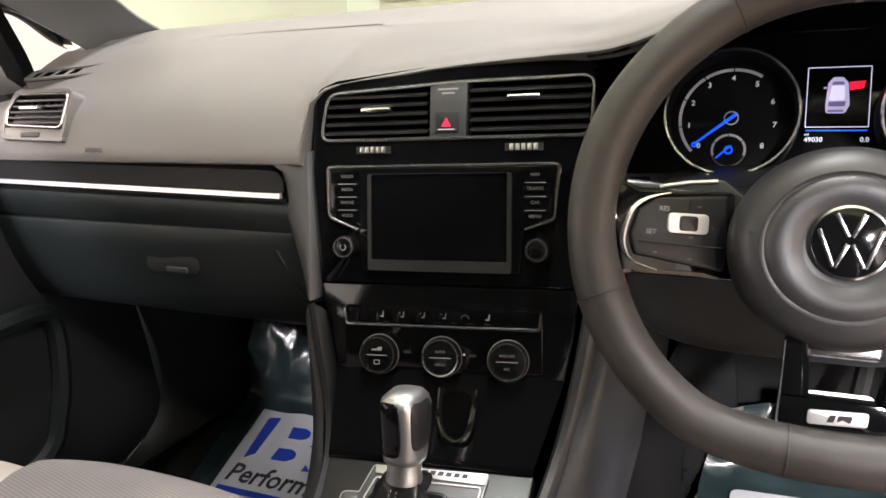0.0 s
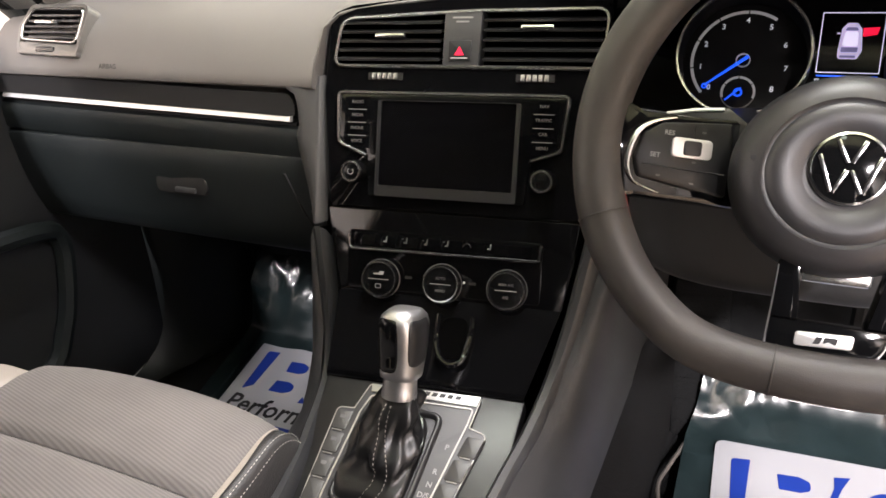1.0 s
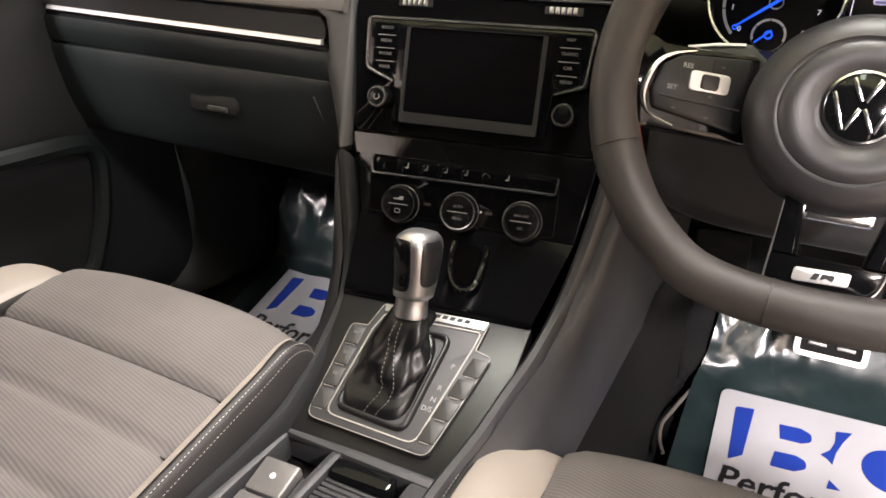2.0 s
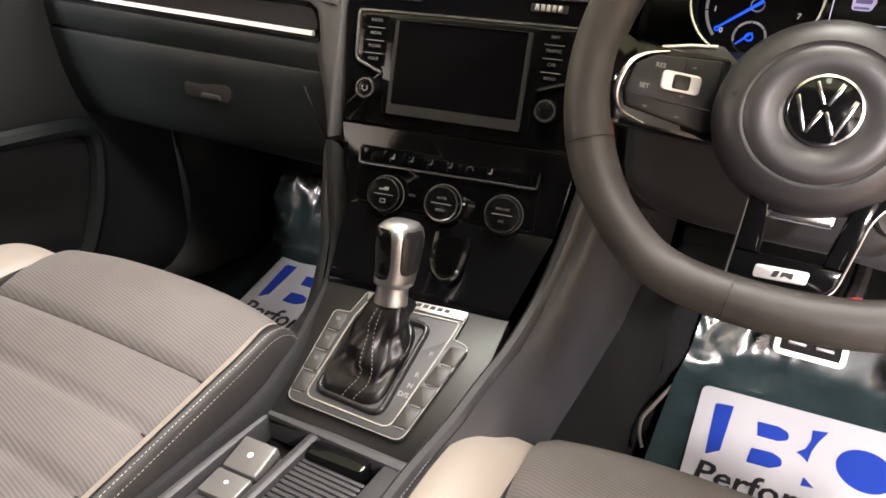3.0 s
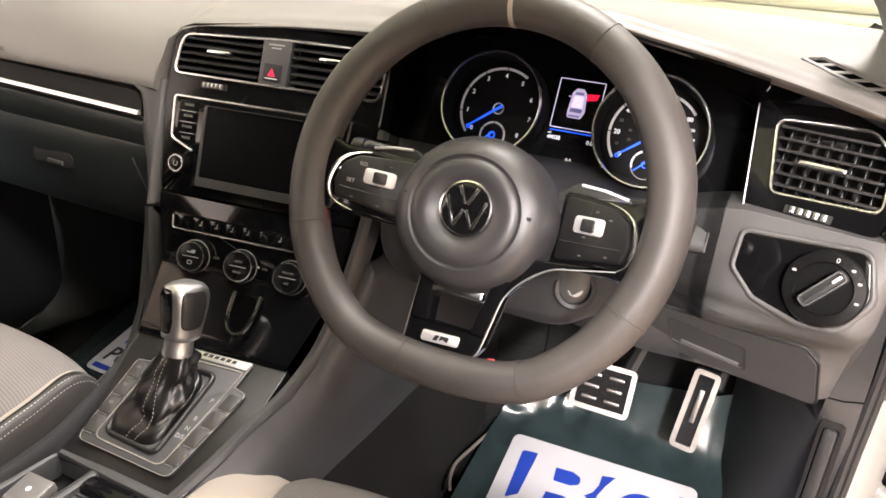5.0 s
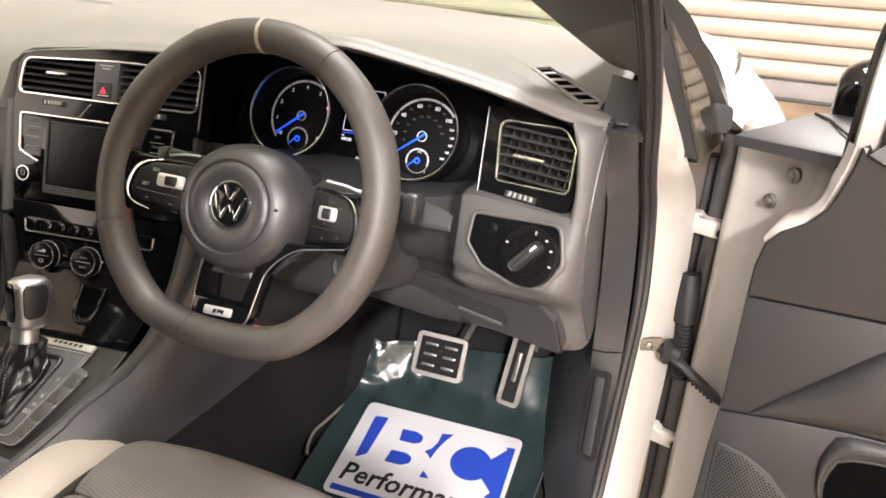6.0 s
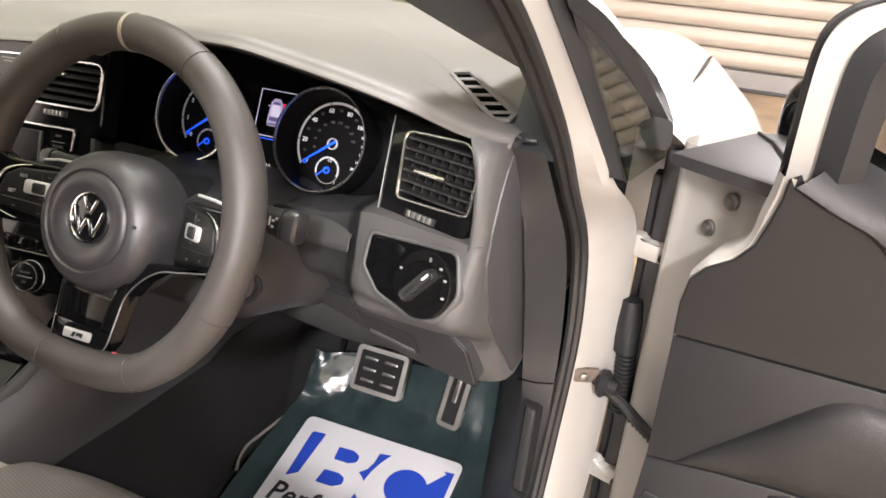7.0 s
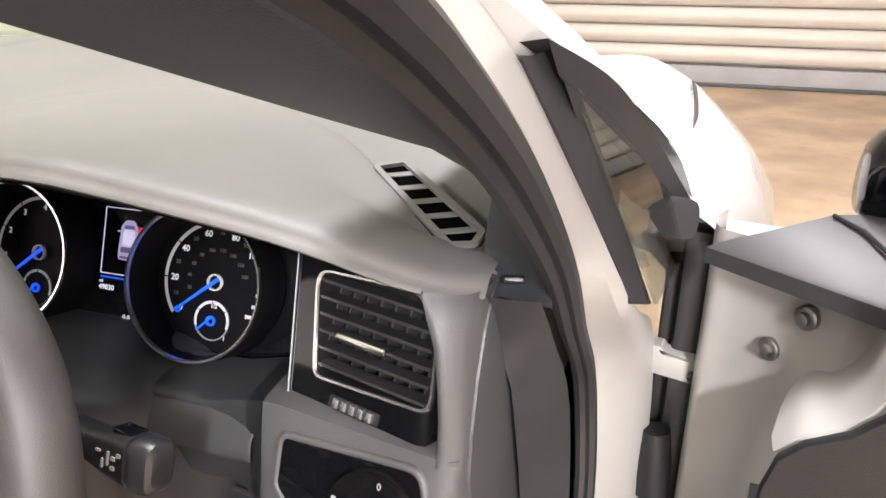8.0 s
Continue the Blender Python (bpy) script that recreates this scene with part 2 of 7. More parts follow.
def smooth_path(pts, n=8, closed=False):
    """Points on a Catmull-Rom curve through pts."""
    pts = [Vector(p) for p in pts]
    out = []
    m = len(pts)
    for i in range(m if closed else m - 1):
        p0, p1, p2, p3 = (pts[(i + k) % m] if closed else pts[min(max(i + k, 0), m - 1)] for k in (-1, 0, 1, 2))
        for k in range(n):
            t = k / n
            out.append(0.5 * ((2 * p1) + (p2 - p0) * t + (2 * p0 - 5 * p1 + 4 * p2 - p3) * t * t + (3 * p1 - p0 - 3 * p2 + p3) * t ** 3))
    if not closed:
        out.append(pts[-1])
    return out


def resample(pts, n):
    pts = [Vector(p) for p in pts]
    acc = [0.0]
    for a, b in zip(pts[:-1], pts[1:]):
        acc.append(acc[-1] + (b - a).length)
    out, j = [], 0
    for k in range(n):
        s = acc[-1] * k / (n - 1)
        while j < len(pts) - 2 and acc[j + 1] < s:
            j += 1
        d = acc[j + 1] - acc[j]
        out.append(pts[j].lerp(pts[j + 1], 0 if d < 1e-9 else min(1, (s - acc[j]) / d)))
    return out


def sweep(path, profile, closed=False, ref=(0, 0, 1), bm=None, scales=None):
    """A profile of (a, b) points carried along a path; a lies along the side, b along ref made square to the path."""
    path = [Vector(p) for p in path]
    m = len(path)
    rings = []
    for i, p in enumerate(path):
        a = path[(i - 1) % m] if closed else path[max(i - 1, 0)]
        b = path[(i + 1) % m] if closed else path[min(i + 1, m - 1)]
        t = (b - a).normalized()
        r = Vector(ref)
        s = t.cross(r)
        if s.length < 1e-6:
            s = t.orthogonal()
        s.normalize()
        u = s.cross(t)
        k = scales[i] if scales else 1
        rings.append([p + s * (x * k) + u * (y * k) for x, y in profile])
    return loft(rings, True, not closed, bm, closed)


def circle(r, n=10, rx=None):
    return [(r * math.cos(2 * math.pi * i / n), (rx or r) * math.sin(2 * math.pi * i / n)) for i in range(n)]


def tube(path, r, n=8, closed=False, ref=(0, 0, 1), bm=None, scales=None):
    return sweep(path, circle(r, n), closed, ref, bm, scales)


def roundpoly(pts, r, seg=4):
    """A polygon with rounded corners; r is one radius or one for each corner."""
    out = []
    m = len(pts)
    for i, p in enumerate(pts):
        p = Vector(p).to_2d()
        a, b = Vector(pts[i - 1]).to_2d(), Vector(pts[(i + 1) % m]).to_2d()
        rad = r[i] if isinstance(r, (list, tuple)) else r
        da, db = (a - p).normalized(), (b - p).normalized()
        ang = da.angle(db)
        if rad <= 0 or abs(ang - math.pi) < 0.02:
            out.append((p.x, p.y))
            continue
        d = min(rad / math.tan(ang / 2), (a - p).length * 0.49, (b - p).length * 0.49)
        s, e = p + da * d, p + db * d
        for k in range(seg + 1):
            t = k / seg
            q = (1 - t) ** 2 * s + 2 * t * (1 - t) * p + t * t * e
            out.append((q.x, q.y))
    return out


def rrect(w, h, r, cx=0, cy=0, seg=4):
    return roundpoly([(cx - w / 2, cy - h / 2), (cx + w / 2, cy - h / 2), (cx + w / 2, cy + h / 2), (cx - w / 2, cy + h / 2)], r, seg)


def inset(poly, d):
    area = sum(a[0] * b[1] - b[0] * a[1] for a, b in zip(poly, poly[1:] + poly[:1]))
    sg = 1 if area > 0 else -1
    out = []
    m = len(poly)
    for i in range(m):
        a, p, b = Vector(poly[i - 1]), Vector(poly[i]), Vector(poly[(i + 1) % m])
        e1, e2 = (p - a), (b - p)
        if e1.length < 1e-7 or e2.length < 1e-7:
            e1 = e2 = b - a
        n1 = Vector((-e1.y, e1.x)).normalized() * sg
        n2 = Vector((-e2.y, e2.x)).normalized() * sg
        n = (n1 + n2)
        n = n / max(0.35, (1 + n1.dot(n2)))
        q = p + n * d
        out.append((q.x, q.y))
    return out


def prism(poly, m, z0, z1, bevel=0.0, bm=None):
    """An extruded polygon in the frame m, its upper edge rounded off."""
    poly = [(p[0], p[1]) for p in poly]
    rings = [[m @ Vector((x, y, z0)) for x, y in poly]]
    if bevel > 0:
        for k in range(3):
            a = math.pi / 2 * k / 2
            q = inset(poly, bevel * (1 - math.cos(a)))
            rings.append([m @ Vector((x, y, z1 - bevel * (1 - math.sin(a)))) for x, y in q])
    else:
        rings.append([m @ Vector((x, y, z1)) for x, y in poly])
    return loft(rings, True, True, bm)


def band(outer, inner, m, z0, z1, bm=None):
    """A flat frame between two outlines with the same number of points."""
    rings = [[m @ Vector((x, y, z)) for x, y in o] for o, z in ((outer, z0), (outer, z1), (inner, z1), (inner, z0))]
    return loft(rings, True, False, bm, True)


def spokes(poly, c, n=96):
    """Points of a polygon met by n even rays from c; c sees every edge of it."""
    out = []
    for i in range(n):
        a = 2 * math.pi * i / n
        dx, dy = math.cos(a), math.sin(a)
        best = 1e9
        for (x0, y0), (x1, y1) in zip(poly, poly[1:] + poly[:1]):
            ex, ey = x1 - x0, y1 - y0
            den = dx * ey - dy * ex
            if abs(den) < 1e-12:
                continue
            t = ((x0 - c[0]) * ey - (y0 - c[1]) * ex) / den
            u = ((x0 - c[0]) * dy - (y0 - c[1]) * dx) / den
            if t > 0 and -1e-6 <= u <= 1 + 1e-6:
                best = min(best, t)
        out.append((c[0] + dx * best, c[1] + dy * best))
    return out


def holed(outer, hole, m, z0, z1, bevel=0.002, n=96):
    """A plate with a rounded outer edge and an opening through it."""
    c = (sum(p[0] for p in hole) / len(hole), sum(p[1] for p in hole) / len(hole))
    o, h = spokes(outer, c, n), spokes(hole, c, n)
    o2 = [(x + (c[0] - x) * 0.012, y + (c[1] - y) * 0.012) for x, y in o]
    rings = [[m @ Vector((x, y, z)) for x, y in q] for q, z in ((o, z0), (o, z1 - bevel), (o2, z1), (h, z1), (h, z0))]
    return loft(rings, True, False, None, True)


def box(m, sx, sy, sz, bevel=0.002, bm=None, cx=0, cy=0, cz=0):
    return prism(rrect(sx, sy, min(bevel, sx / 3, sy / 3), cx, cy, 2), m, cz - sz / 2, cz + sz / 2, min(bevel, sz / 3), bm)


def lathe(profile, m, n=32, bm=None, cap=True):
    """Profile of (radius, height) turned round the frame's third axis."""
    rings = [[m @ Vector((r * math.cos(2 * math.pi * i / n), r * math.sin(2 * math.pi * i / n), z)) for i in range(n)] for r, z in profile]
    return loft(rings, True, cap, bm)


def outline(poly, m, z, r, parent, name, mat, n=6, label="", closed=True):
    pts = [m @ Vector((x, y, z)) for x, y in poly]
    return part(name, tube(pts, r, n, closed, ref=m.to_3x3() @ Vector((0, 0, 1))), mat, parent, label)


def letters(text, m, x, y, size, z, mat, parent, name="lettering", label="", slant=0.0, align="CENTER"):
    c = bpy.data.curves.new(name, "FONT")
    c.body, c.size, c.align_x, c.align_y, c.extrude, c.shear = text, size, align, "CENTER", 0.0001, slant
    c.resolution_u, c.offset = 2, size * 0.018
    tmp = bpy.data.objects.new("tmp", c)
    scene.collection.objects.link(tmp)
    me = bpy.data.meshes.new_from_object(tmp)
    bpy.data.objects.remove(tmp)
    me.name = name
    me.transform(m @ Matrix.Translation((x, y, z)))
    me.materials.clear()
    me.materials.append(mat)
    ob = new(name, me)
    ob.parent = parent
    if parent.type == "EMPTY":
        ob.matrix_parent_inverse = Matrix.Translation(-Vector(parent.location))
    if label:
        ob["label"] = label
    return ob


def at(path, x):
    """The point of a path, sorted by x, at that x."""
    for a, b in zip(path[:-1], path[1:]):
        if a[0] <= x <= b[0]:
            t = (x - a[0]) / (b[0] - a[0])
            return Vector(a).lerp(Vector(b), t)
    return Vector(path[0] if x < path[0][0] else path[-1])


# frames of the main planes
S = fr((-0.009, 0.1269, 0.745), (0.9925, 0.1219, 0), (-0.0356, 0.2902, 0.9563))     # centre stack
W = fr((0.351, -0.002, 0.894), (1, 0, 0), (0, 0.3697, 0.9291))                       # steering wheel
TACHO = fr((0.267, 0.269, 0.927), (1, 0, 0), (0, 0.3697, 0.9291))
SPEEDO = fr((0.453, 0.265, 0.926), (1, 0, 0), (0, 0.3697, 0.9291))
G = fr((0, -0.03, 0.577), (0.998, 0.06, 0), (-0.0548, 0.9117, 0.4067))               # gear selector
V = fr((0.623, 0.19, 0.941), (0.96, -0.28, 0.0), (-0.14, 0.48, 0.87))                # driver side vent panel
UP = fr((0, 0, 0), (1, 0, 0), (0, 1, 0))


# ---- workshop ----
bm = bmesh.new()
box(UP, 24, 24, 0.2, 0.0, bm, 0, 0, -0.1)
tagged(part("ground", bm, M_CONC), "worn tan concrete workshop floor with scuffs", "floor", kind="structure")
for nm, x, y, sx, sy in (("wall_left", -4.2, 0, 0.2, 15), ("wall_right", 7.7, 0, 0.2, 15), ("wall_back", 1.75, -6.2, 12.1, 0.2), ("wall_front", 1.75, 7.15, 12.1, 0.2)):
    bm = bmesh.new()
    box(UP, sx, sy, 4.2, 0.0, bm, x, y, 2.1)
    tagged(part(nm, bm, M_WALL), "pale painted workshop wall", "wall", kind="structure")
bm = bmesh.new()
box(UP, 12.1, 13.6, 0.2, 0.0, bm, 1.75, 0.45, 4.3)
tagged(part("ceiling", bm, M_WALL), "pale workshop ceiling", "ceiling", kind="structure")

# roller shutter of curved slats with a bottom bar
shutter = thing("roller_shutter", (0.9, 6.9, 0), "closed cream roller shutter of curved metal slats", "shutter", kind="structure")
PITCH = 0.165
sl = []
for k in range(9):
    t = k / 8
    sl.append((-0.032 * math.sin(math.pi * t) - (0.012 if 0.1 < t < 0.9 else 0), t * (PITCH - 0.012)))
sl += [(0.01, PITCH - 0.012), (0.01, 0)]
bm = loft([[vec(x, a, b) for a, b in sl] for x in (-3.6, 7.4)])
bmesh.ops.recalc_face_normals(bm, faces=bm.faces)
slat_mesh = bpy.data.meshes.new("slat")
bm.to_mesh(slat_mesh)
bm.free()
slat_mesh.materials.append(M_SHUT)
for k in range(22):
    ob = new("slat", slat_mesh)
    ob.parent = shutter
    ob.matrix_parent_inverse = Matrix.Translation(-Vector(shutter.location))
    ob.location = (0.0, 6.92, 0.2 + k * PITCH)
bm = bmesh.new()
box(UP, 11.0, 0.05, 0.17, 0.004, bm, 1.9, 6.9, 0.095)
part("bottom_bar", bm, M_BAR, shutter, "grey steel bottom bar")
bm = bmesh.new()
box(UP, 11.0, 0.06, 0.03, 0.004, bm, 1.9, 6.88, 0.018)
part("rubber_strip", bm, M_RUBBER, shutter, "dark rubber floor seal")

# invented fittings, one at each added lamp
for lx, ly, lw in LAMPS:
    lamp = thing("added_ceiling_light", (lx, ly, 3.7), "unseen twin-tube ceiling light, added to light the car", "ceiling light", "ceiling lights")
    bm = bmesh.new()
    box(UP, 0.2, 1.55, 0.06, 0.01, bm, lx, ly, 3.8)
    part("housing", bm, M_WALL, lamp)
    for sx in (-0.05, 0.05):
        part("tube", tube([(lx + sx, ly - 0.72, 3.74), (lx + sx, ly + 0.72, 3.74)], 0.014, 8), M_TUBE, lamp)
    bm = bmesh.new()
    box(UP, 0.02, 0.02, 0.4, 0.002, bm, lx, ly, 4.02)
    part("hanger", bm, M_STEEL, lamp)


# ---- car body ----
def ws(x):
    return 0.78 - 0.67 * x * x


body = thing("hatchback_car", (0, 0.6, 0.0), "white hatchback body shell with black quarter window frames", "car")


def bothsides(pts, s):
    return [(s * p[0], p[1], p[2]) for p in pts]


# line of the door opening (outer side of the rubber seal)
OPEN = [(0.66, -0.75, 1.372), (0.71, -0.5, 1.33), (0.735, -0.25, 1.245), (0.748, -0.1, 1.19), (0.75, -0.02, 1.154), (0.751, 0.07, 1.1), (0.75, 0.19, 1.014),
        (0.748, 0.29, 0.924), (0.751, 0.35, 0.861), (0.755, 0.372, 0.8), (0.76, 0.372, 0.7), (0.755, 0.36, 0.55), (0.75, 0.335, 0.4), (0.748, 0.28, 0.33), (0.748, 0.1, 0.31), (0.748, -0.75, 0.31)]
# outer line of the painted flange
FLANGE = [(0.63, -0.75, 1.43), (0.66, -0.5, 1.39), (0.68, -0.25, 1.31), (0.692, -0.1, 1.255), (0.7, 0.0, 1.215), (0.708, 0.1, 1.17), (0.714, 0.186, 1.128),
          (0.748, 0.243, 1.035), (0.781, 0.298, 0.942), (0.797, 0.42, 0.86), (0.805, 0.437, 0.75), (0.805, 0.43, 0.55), (0.8, 0.41, 0.4), (0.8, 0.36, 0.29), (0.8, 0.2, 0.26), (0.8, -0.75, 0.26)]
WING = [(0.42, [(0.805, 0.985), (0.818, 0.974), (0.842, 0.955), (0.868, 0.915), (0.882, 0.87), (0.886, 0.8)]),
        (0.6, [(0.72, 1.03), (0.765, 1.028), (0.815, 1.003), (0.868, 0.952), (0.905, 0.895), (0.916, 0.83)]),
        (0.8, [(0.665, 1.045), (0.735, 1.046), (0.805, 1.014), (0.862, 0.964), (0.912, 0.908), (0.933, 0.85)]),
        (0.92, [(0.655, 1.02), (0.73, 1.035), (0.8, 1.008), (0.86, 0.957), (0.911, 0.9), (0.933, 0.84)])]
WING += [
        (1.2, [(0.63, 0.94), (0.7, 0.965), (0.77, 0.955), (0.84, 0.92), (0.895, 0.87), (0.92, 0.81)]),
        (1.6, [(0.55, 0.85), (0.62, 0.87), (0.7, 0.86), (0.78, 0.83), (0.85, 0.79), (0.88, 0.74)]),
        (1.85, [(0.45, 0.78), (0.5, 0.79), (0.6, 0.78), (0.68, 0.75), (0.75, 0.7), (0.78, 0.66)]),
        (2.0, [(0.3, 0.7), (0.36, 0.7), (0.42, 0.68), (0.5, 0.65), (0.56, 0.62), (0.6, 0.58)])]
for s in (1, -1):
    a = resample(smooth_path(bothsides(OPEN, s), 6), 90)
    b = resample(smooth_path(bothsides(FLANGE, s), 6), 90)
    c = [p + Vector((-s * (0.016 if s > 0 else 0.035), 0.012, 0.012)) for p in a]
    mid = [p.lerp(q, 0.55) + Vector((s * 0.006, -0.006, 0.0)) for p, q in zip(a, b)]
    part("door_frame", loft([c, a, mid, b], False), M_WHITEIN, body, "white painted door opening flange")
    run = [(p, p + Vector((-s * 0.02, 0.12, -0.02))) for p in c if -0.05 < p.y < (0.5 if s > 0 else 0.1) and p.z > 0.85]
    part("pillar_lining", loft([[p for p, q in run], [q for p, q in run]], False), M_DARK, body, "dark inner pillar lining")
    # outer A-pillar skin down to the windscreen
    lift = 0.1 if s < 0 else 0.0
    up = [(0.63, -0.75, 1.43), (0.66, -0.5, 1.39), (0.68, -0.25, 1.31), (0.692, -0.1, 1.255), (0.7, 0.0, 1.217), (0.71, 0.1, 1.175), (0.725, 0.205, 1.137), (0.76, 0.305, 1.09 + lift * 0.6), (0.797, 0.39, 1.035 + lift), (0.82, 0.455, 0.968 + lift)]
    inn = [(0.58, -0.75, 1.45), (0.60, -0.5, 1.425), (0.615, -0.25, 1.35), (0.628, -0.1, 1.3), (0.638, 0.02, 1.255), (0.648, 0.12, 1.215), (0.66, 0.22, 1.17), (0.68, 0.33, 1.12), (0.7, 0.43, 1.06), (0.71, 0.5, 1.02)]
    a = resample(smooth_path(bothsides(up, s), 6), 40)
    b = resample(smooth_path(bothsides(inn, s), 6), 40)
    m1 = [p.lerp(q, 0.35) + Vector((s * 0.008, 0.006, 0.012)) for p, q in zip(a, b)]
    part("pillar_skin", loft([[p + Vector((-s * 0.02, -0.004, -0.02)) * max(0.0, min(1.0, (0.26 - p.y) / 0.1)) for p in a], a, m1, b], False), M_WHITE, body, "white windscreen pillar")
    # front wing: over the shoulder and down
    rings = []
    for y, pts in WING:
        rings.append(smooth_path([(s * x, y, z) for x, z in pts + [(pts[-1][0] + 0.002, 0.65), (pts[-1][0] - 0.012, 0.35)]], 5))
    wing = part("front_wing", loft(rings, False), M_WHITE, body, "white front wing")
    part("bonnet_gap", tube([(s * 0.813, 0.6, 1.004), (s * 0.815, 0.64, 1.01), (s * 0.8145, 0.72, 1.013), (s * 0.812, 0.8, 1.0135), (s * 0.81, 0.86, 1.01)], 0.0026, 6, scales=[0.3, 0.9, 1, 1, 0.6]), M_BLACK, wing, "dark bonnet gap")
# bonnet
rings = []
for y, zc, hw, ze in ((0.92, 1.02, 0.69, 0.975), (1.05, 1.0, 0.675, 0.952), (1.3, 0.96, 0.64, 0.912), (1.6, 0.9, 0.57, 0.85), (1.85, 0.82, 0.47, 0.785), (2.0, 0.72, 0.35, 0.7)):
    rings.append([(hw * k / 12, y + 0.05 * (1 - (k / 12) ** 2) * (1 if y > 1.5 else -0.6), zc + (ze - zc) * (k / 12) ** 2 + 0.012) for k in range(-12, 13)])
part("bonnet", loft([[Vector(p) for p in r] for r in rings], False), M_WHITE, body, "white bonnet")
bm = bmesh.new()
box(UP, 1.5, 0.1, 0.45, 0.03, bm, 0, 1.96, 0.45)
part("front_bumper", bm, M_WHITE, body)
# scuttle under the glass
rings = []
for k in range(-14, 15):
    x = 0.68 * k / 14
    y = ws(x)
    rings.append([vec(x, y + 0.03, 1.035), vec(x, y + 0.1, 1.02), vec(x, max(y + 0.12, 0.95), 0.96), vec(x, max(y + 0.12, 0.95), 0.7)])
part("scuttle", loft(rings, False), M_DARK, body, "dark plastic scuttle panel")
# windscreen
rings = []
for k in range(-16, 17):
    x = 0.70 * k / 16
    f = x / 0.70
    y0, z0 = ws(x) + 0.02, 1.045
    y1, z1 = -0.42 - 0.06 * f * f, 1.42 - 0.03 * f * f
    rings.append([vec(x, y0, z0).lerp(vec(x * 0.9, y1, z1), t) + vec(0, 0.03, 0.045) * math.sin(math.pi * t) for t in (0, 0.2, 0.4, 0.6, 0.8, 1)])
wsc = part("windscreen", loft(rings, False), M_WIND, body, "faintly green windscreen glass")
wsc.visible_shadow = False
# roof, far side and tail
rings = []
for y, z in ((-0.4, 1.425), (-0.7, 1.455), (-1.2, 1.46), (-1.8, 1.42), (-2.1, 1.36)):
    rings.append([vec(0.62 * k / 8, y, z - 0.05 * (k / 8) ** 4) for k in range(-8, 9)])
rf = loft(rings, False)
part("roof", rf, M_WHITE, body, "white roof")
rings = []
for y, z in ((-0.42, 1.4), (-0.7, 1.425), (-1.2, 1.43), (-1.8, 1.39), (-2.1, 1.33)):
    rings.append([vec(0.6 * k / 8, y, z - 0.05 * (k / 8) ** 4) for k in range(-8, 9)])
part("headliner", loft(rings, False), M_SHADE, body, "dark roof lining")
# unseen dark sheets added behind the seats to block light and reflections
bm = bmesh.new()
box(UP, 1.36, 0.04, 1.12, 0.02, bm, 0, -1.35, 0.85)
part("rear_closing_sheet", bm, M_SHADE, body, "unseen dark sheet added to close the cabin's rear")
for s in (-1, 1):
    side = [[vec(s * 0.74, -0.76, 0.3), vec(s * 0.74, -1.4, 0.3)], [vec(s * 0.74, -0.76, 0.95), vec(s * 0.74, -1.4, 0.95)]]
    side.append([vec(s * 0.6, -0.76, 1.385), vec(s * 0.6, -1.4, 1.385)])
    part("side_closing_sheet", loft(side, False), M_SHADE, body, "unseen dark sheet added to block light at the rear side")
bm = bmesh.new()
box(UP, 1.3, 0.05, 1.0, 0.02, bm, 0, -2.13, 0.85)
part("tailgate", bm, M_WHITE, body)
for s in (-1, 1):
    bm = bmesh.new()
    box(UP, 0.06, 1.3, 0.62, 0.02, bm, s * 0.85, -1.45, 0.62)
    part("rear_side", bm, M_WHITE, body)
    part("rear_pillar", tube([(s * 0.8, -0.85, 0.9), (s * 0.66, -0.85, 1.39)], 0.05, 8), M_WHITE, body)
bm = bmesh.new()
box(UP, 0.09, 1.25, 0.62, 0.02, bm, -0.855, -0.18, 0.6)
part("far_door_skin", bm, M_WHITE, body)
# floor of the cabin with the slope up to the bulkhead
prof = [(-2.1, 0.3), (-0.3, 0.262), (0.2, 0.256), (0.3, 0.272), (0.5, 0.33), (0.6, 0.42), (0.67, 0.62), (0.68, 0.95)]
part("cabin_floor", loft([[vec(x, y, z) for y, z in prof] for x in (-0.76, -0.4, 0, 0.4, 0.74)], False), M_CARPET, body, "black carpeted floor pan")
bm = bmesh.new()
box(UP, 1.6, 2.9, 0.1, 0.02, bm, 0, -0.7, 0.2)
part("sill", bm, M_WHITE, body)

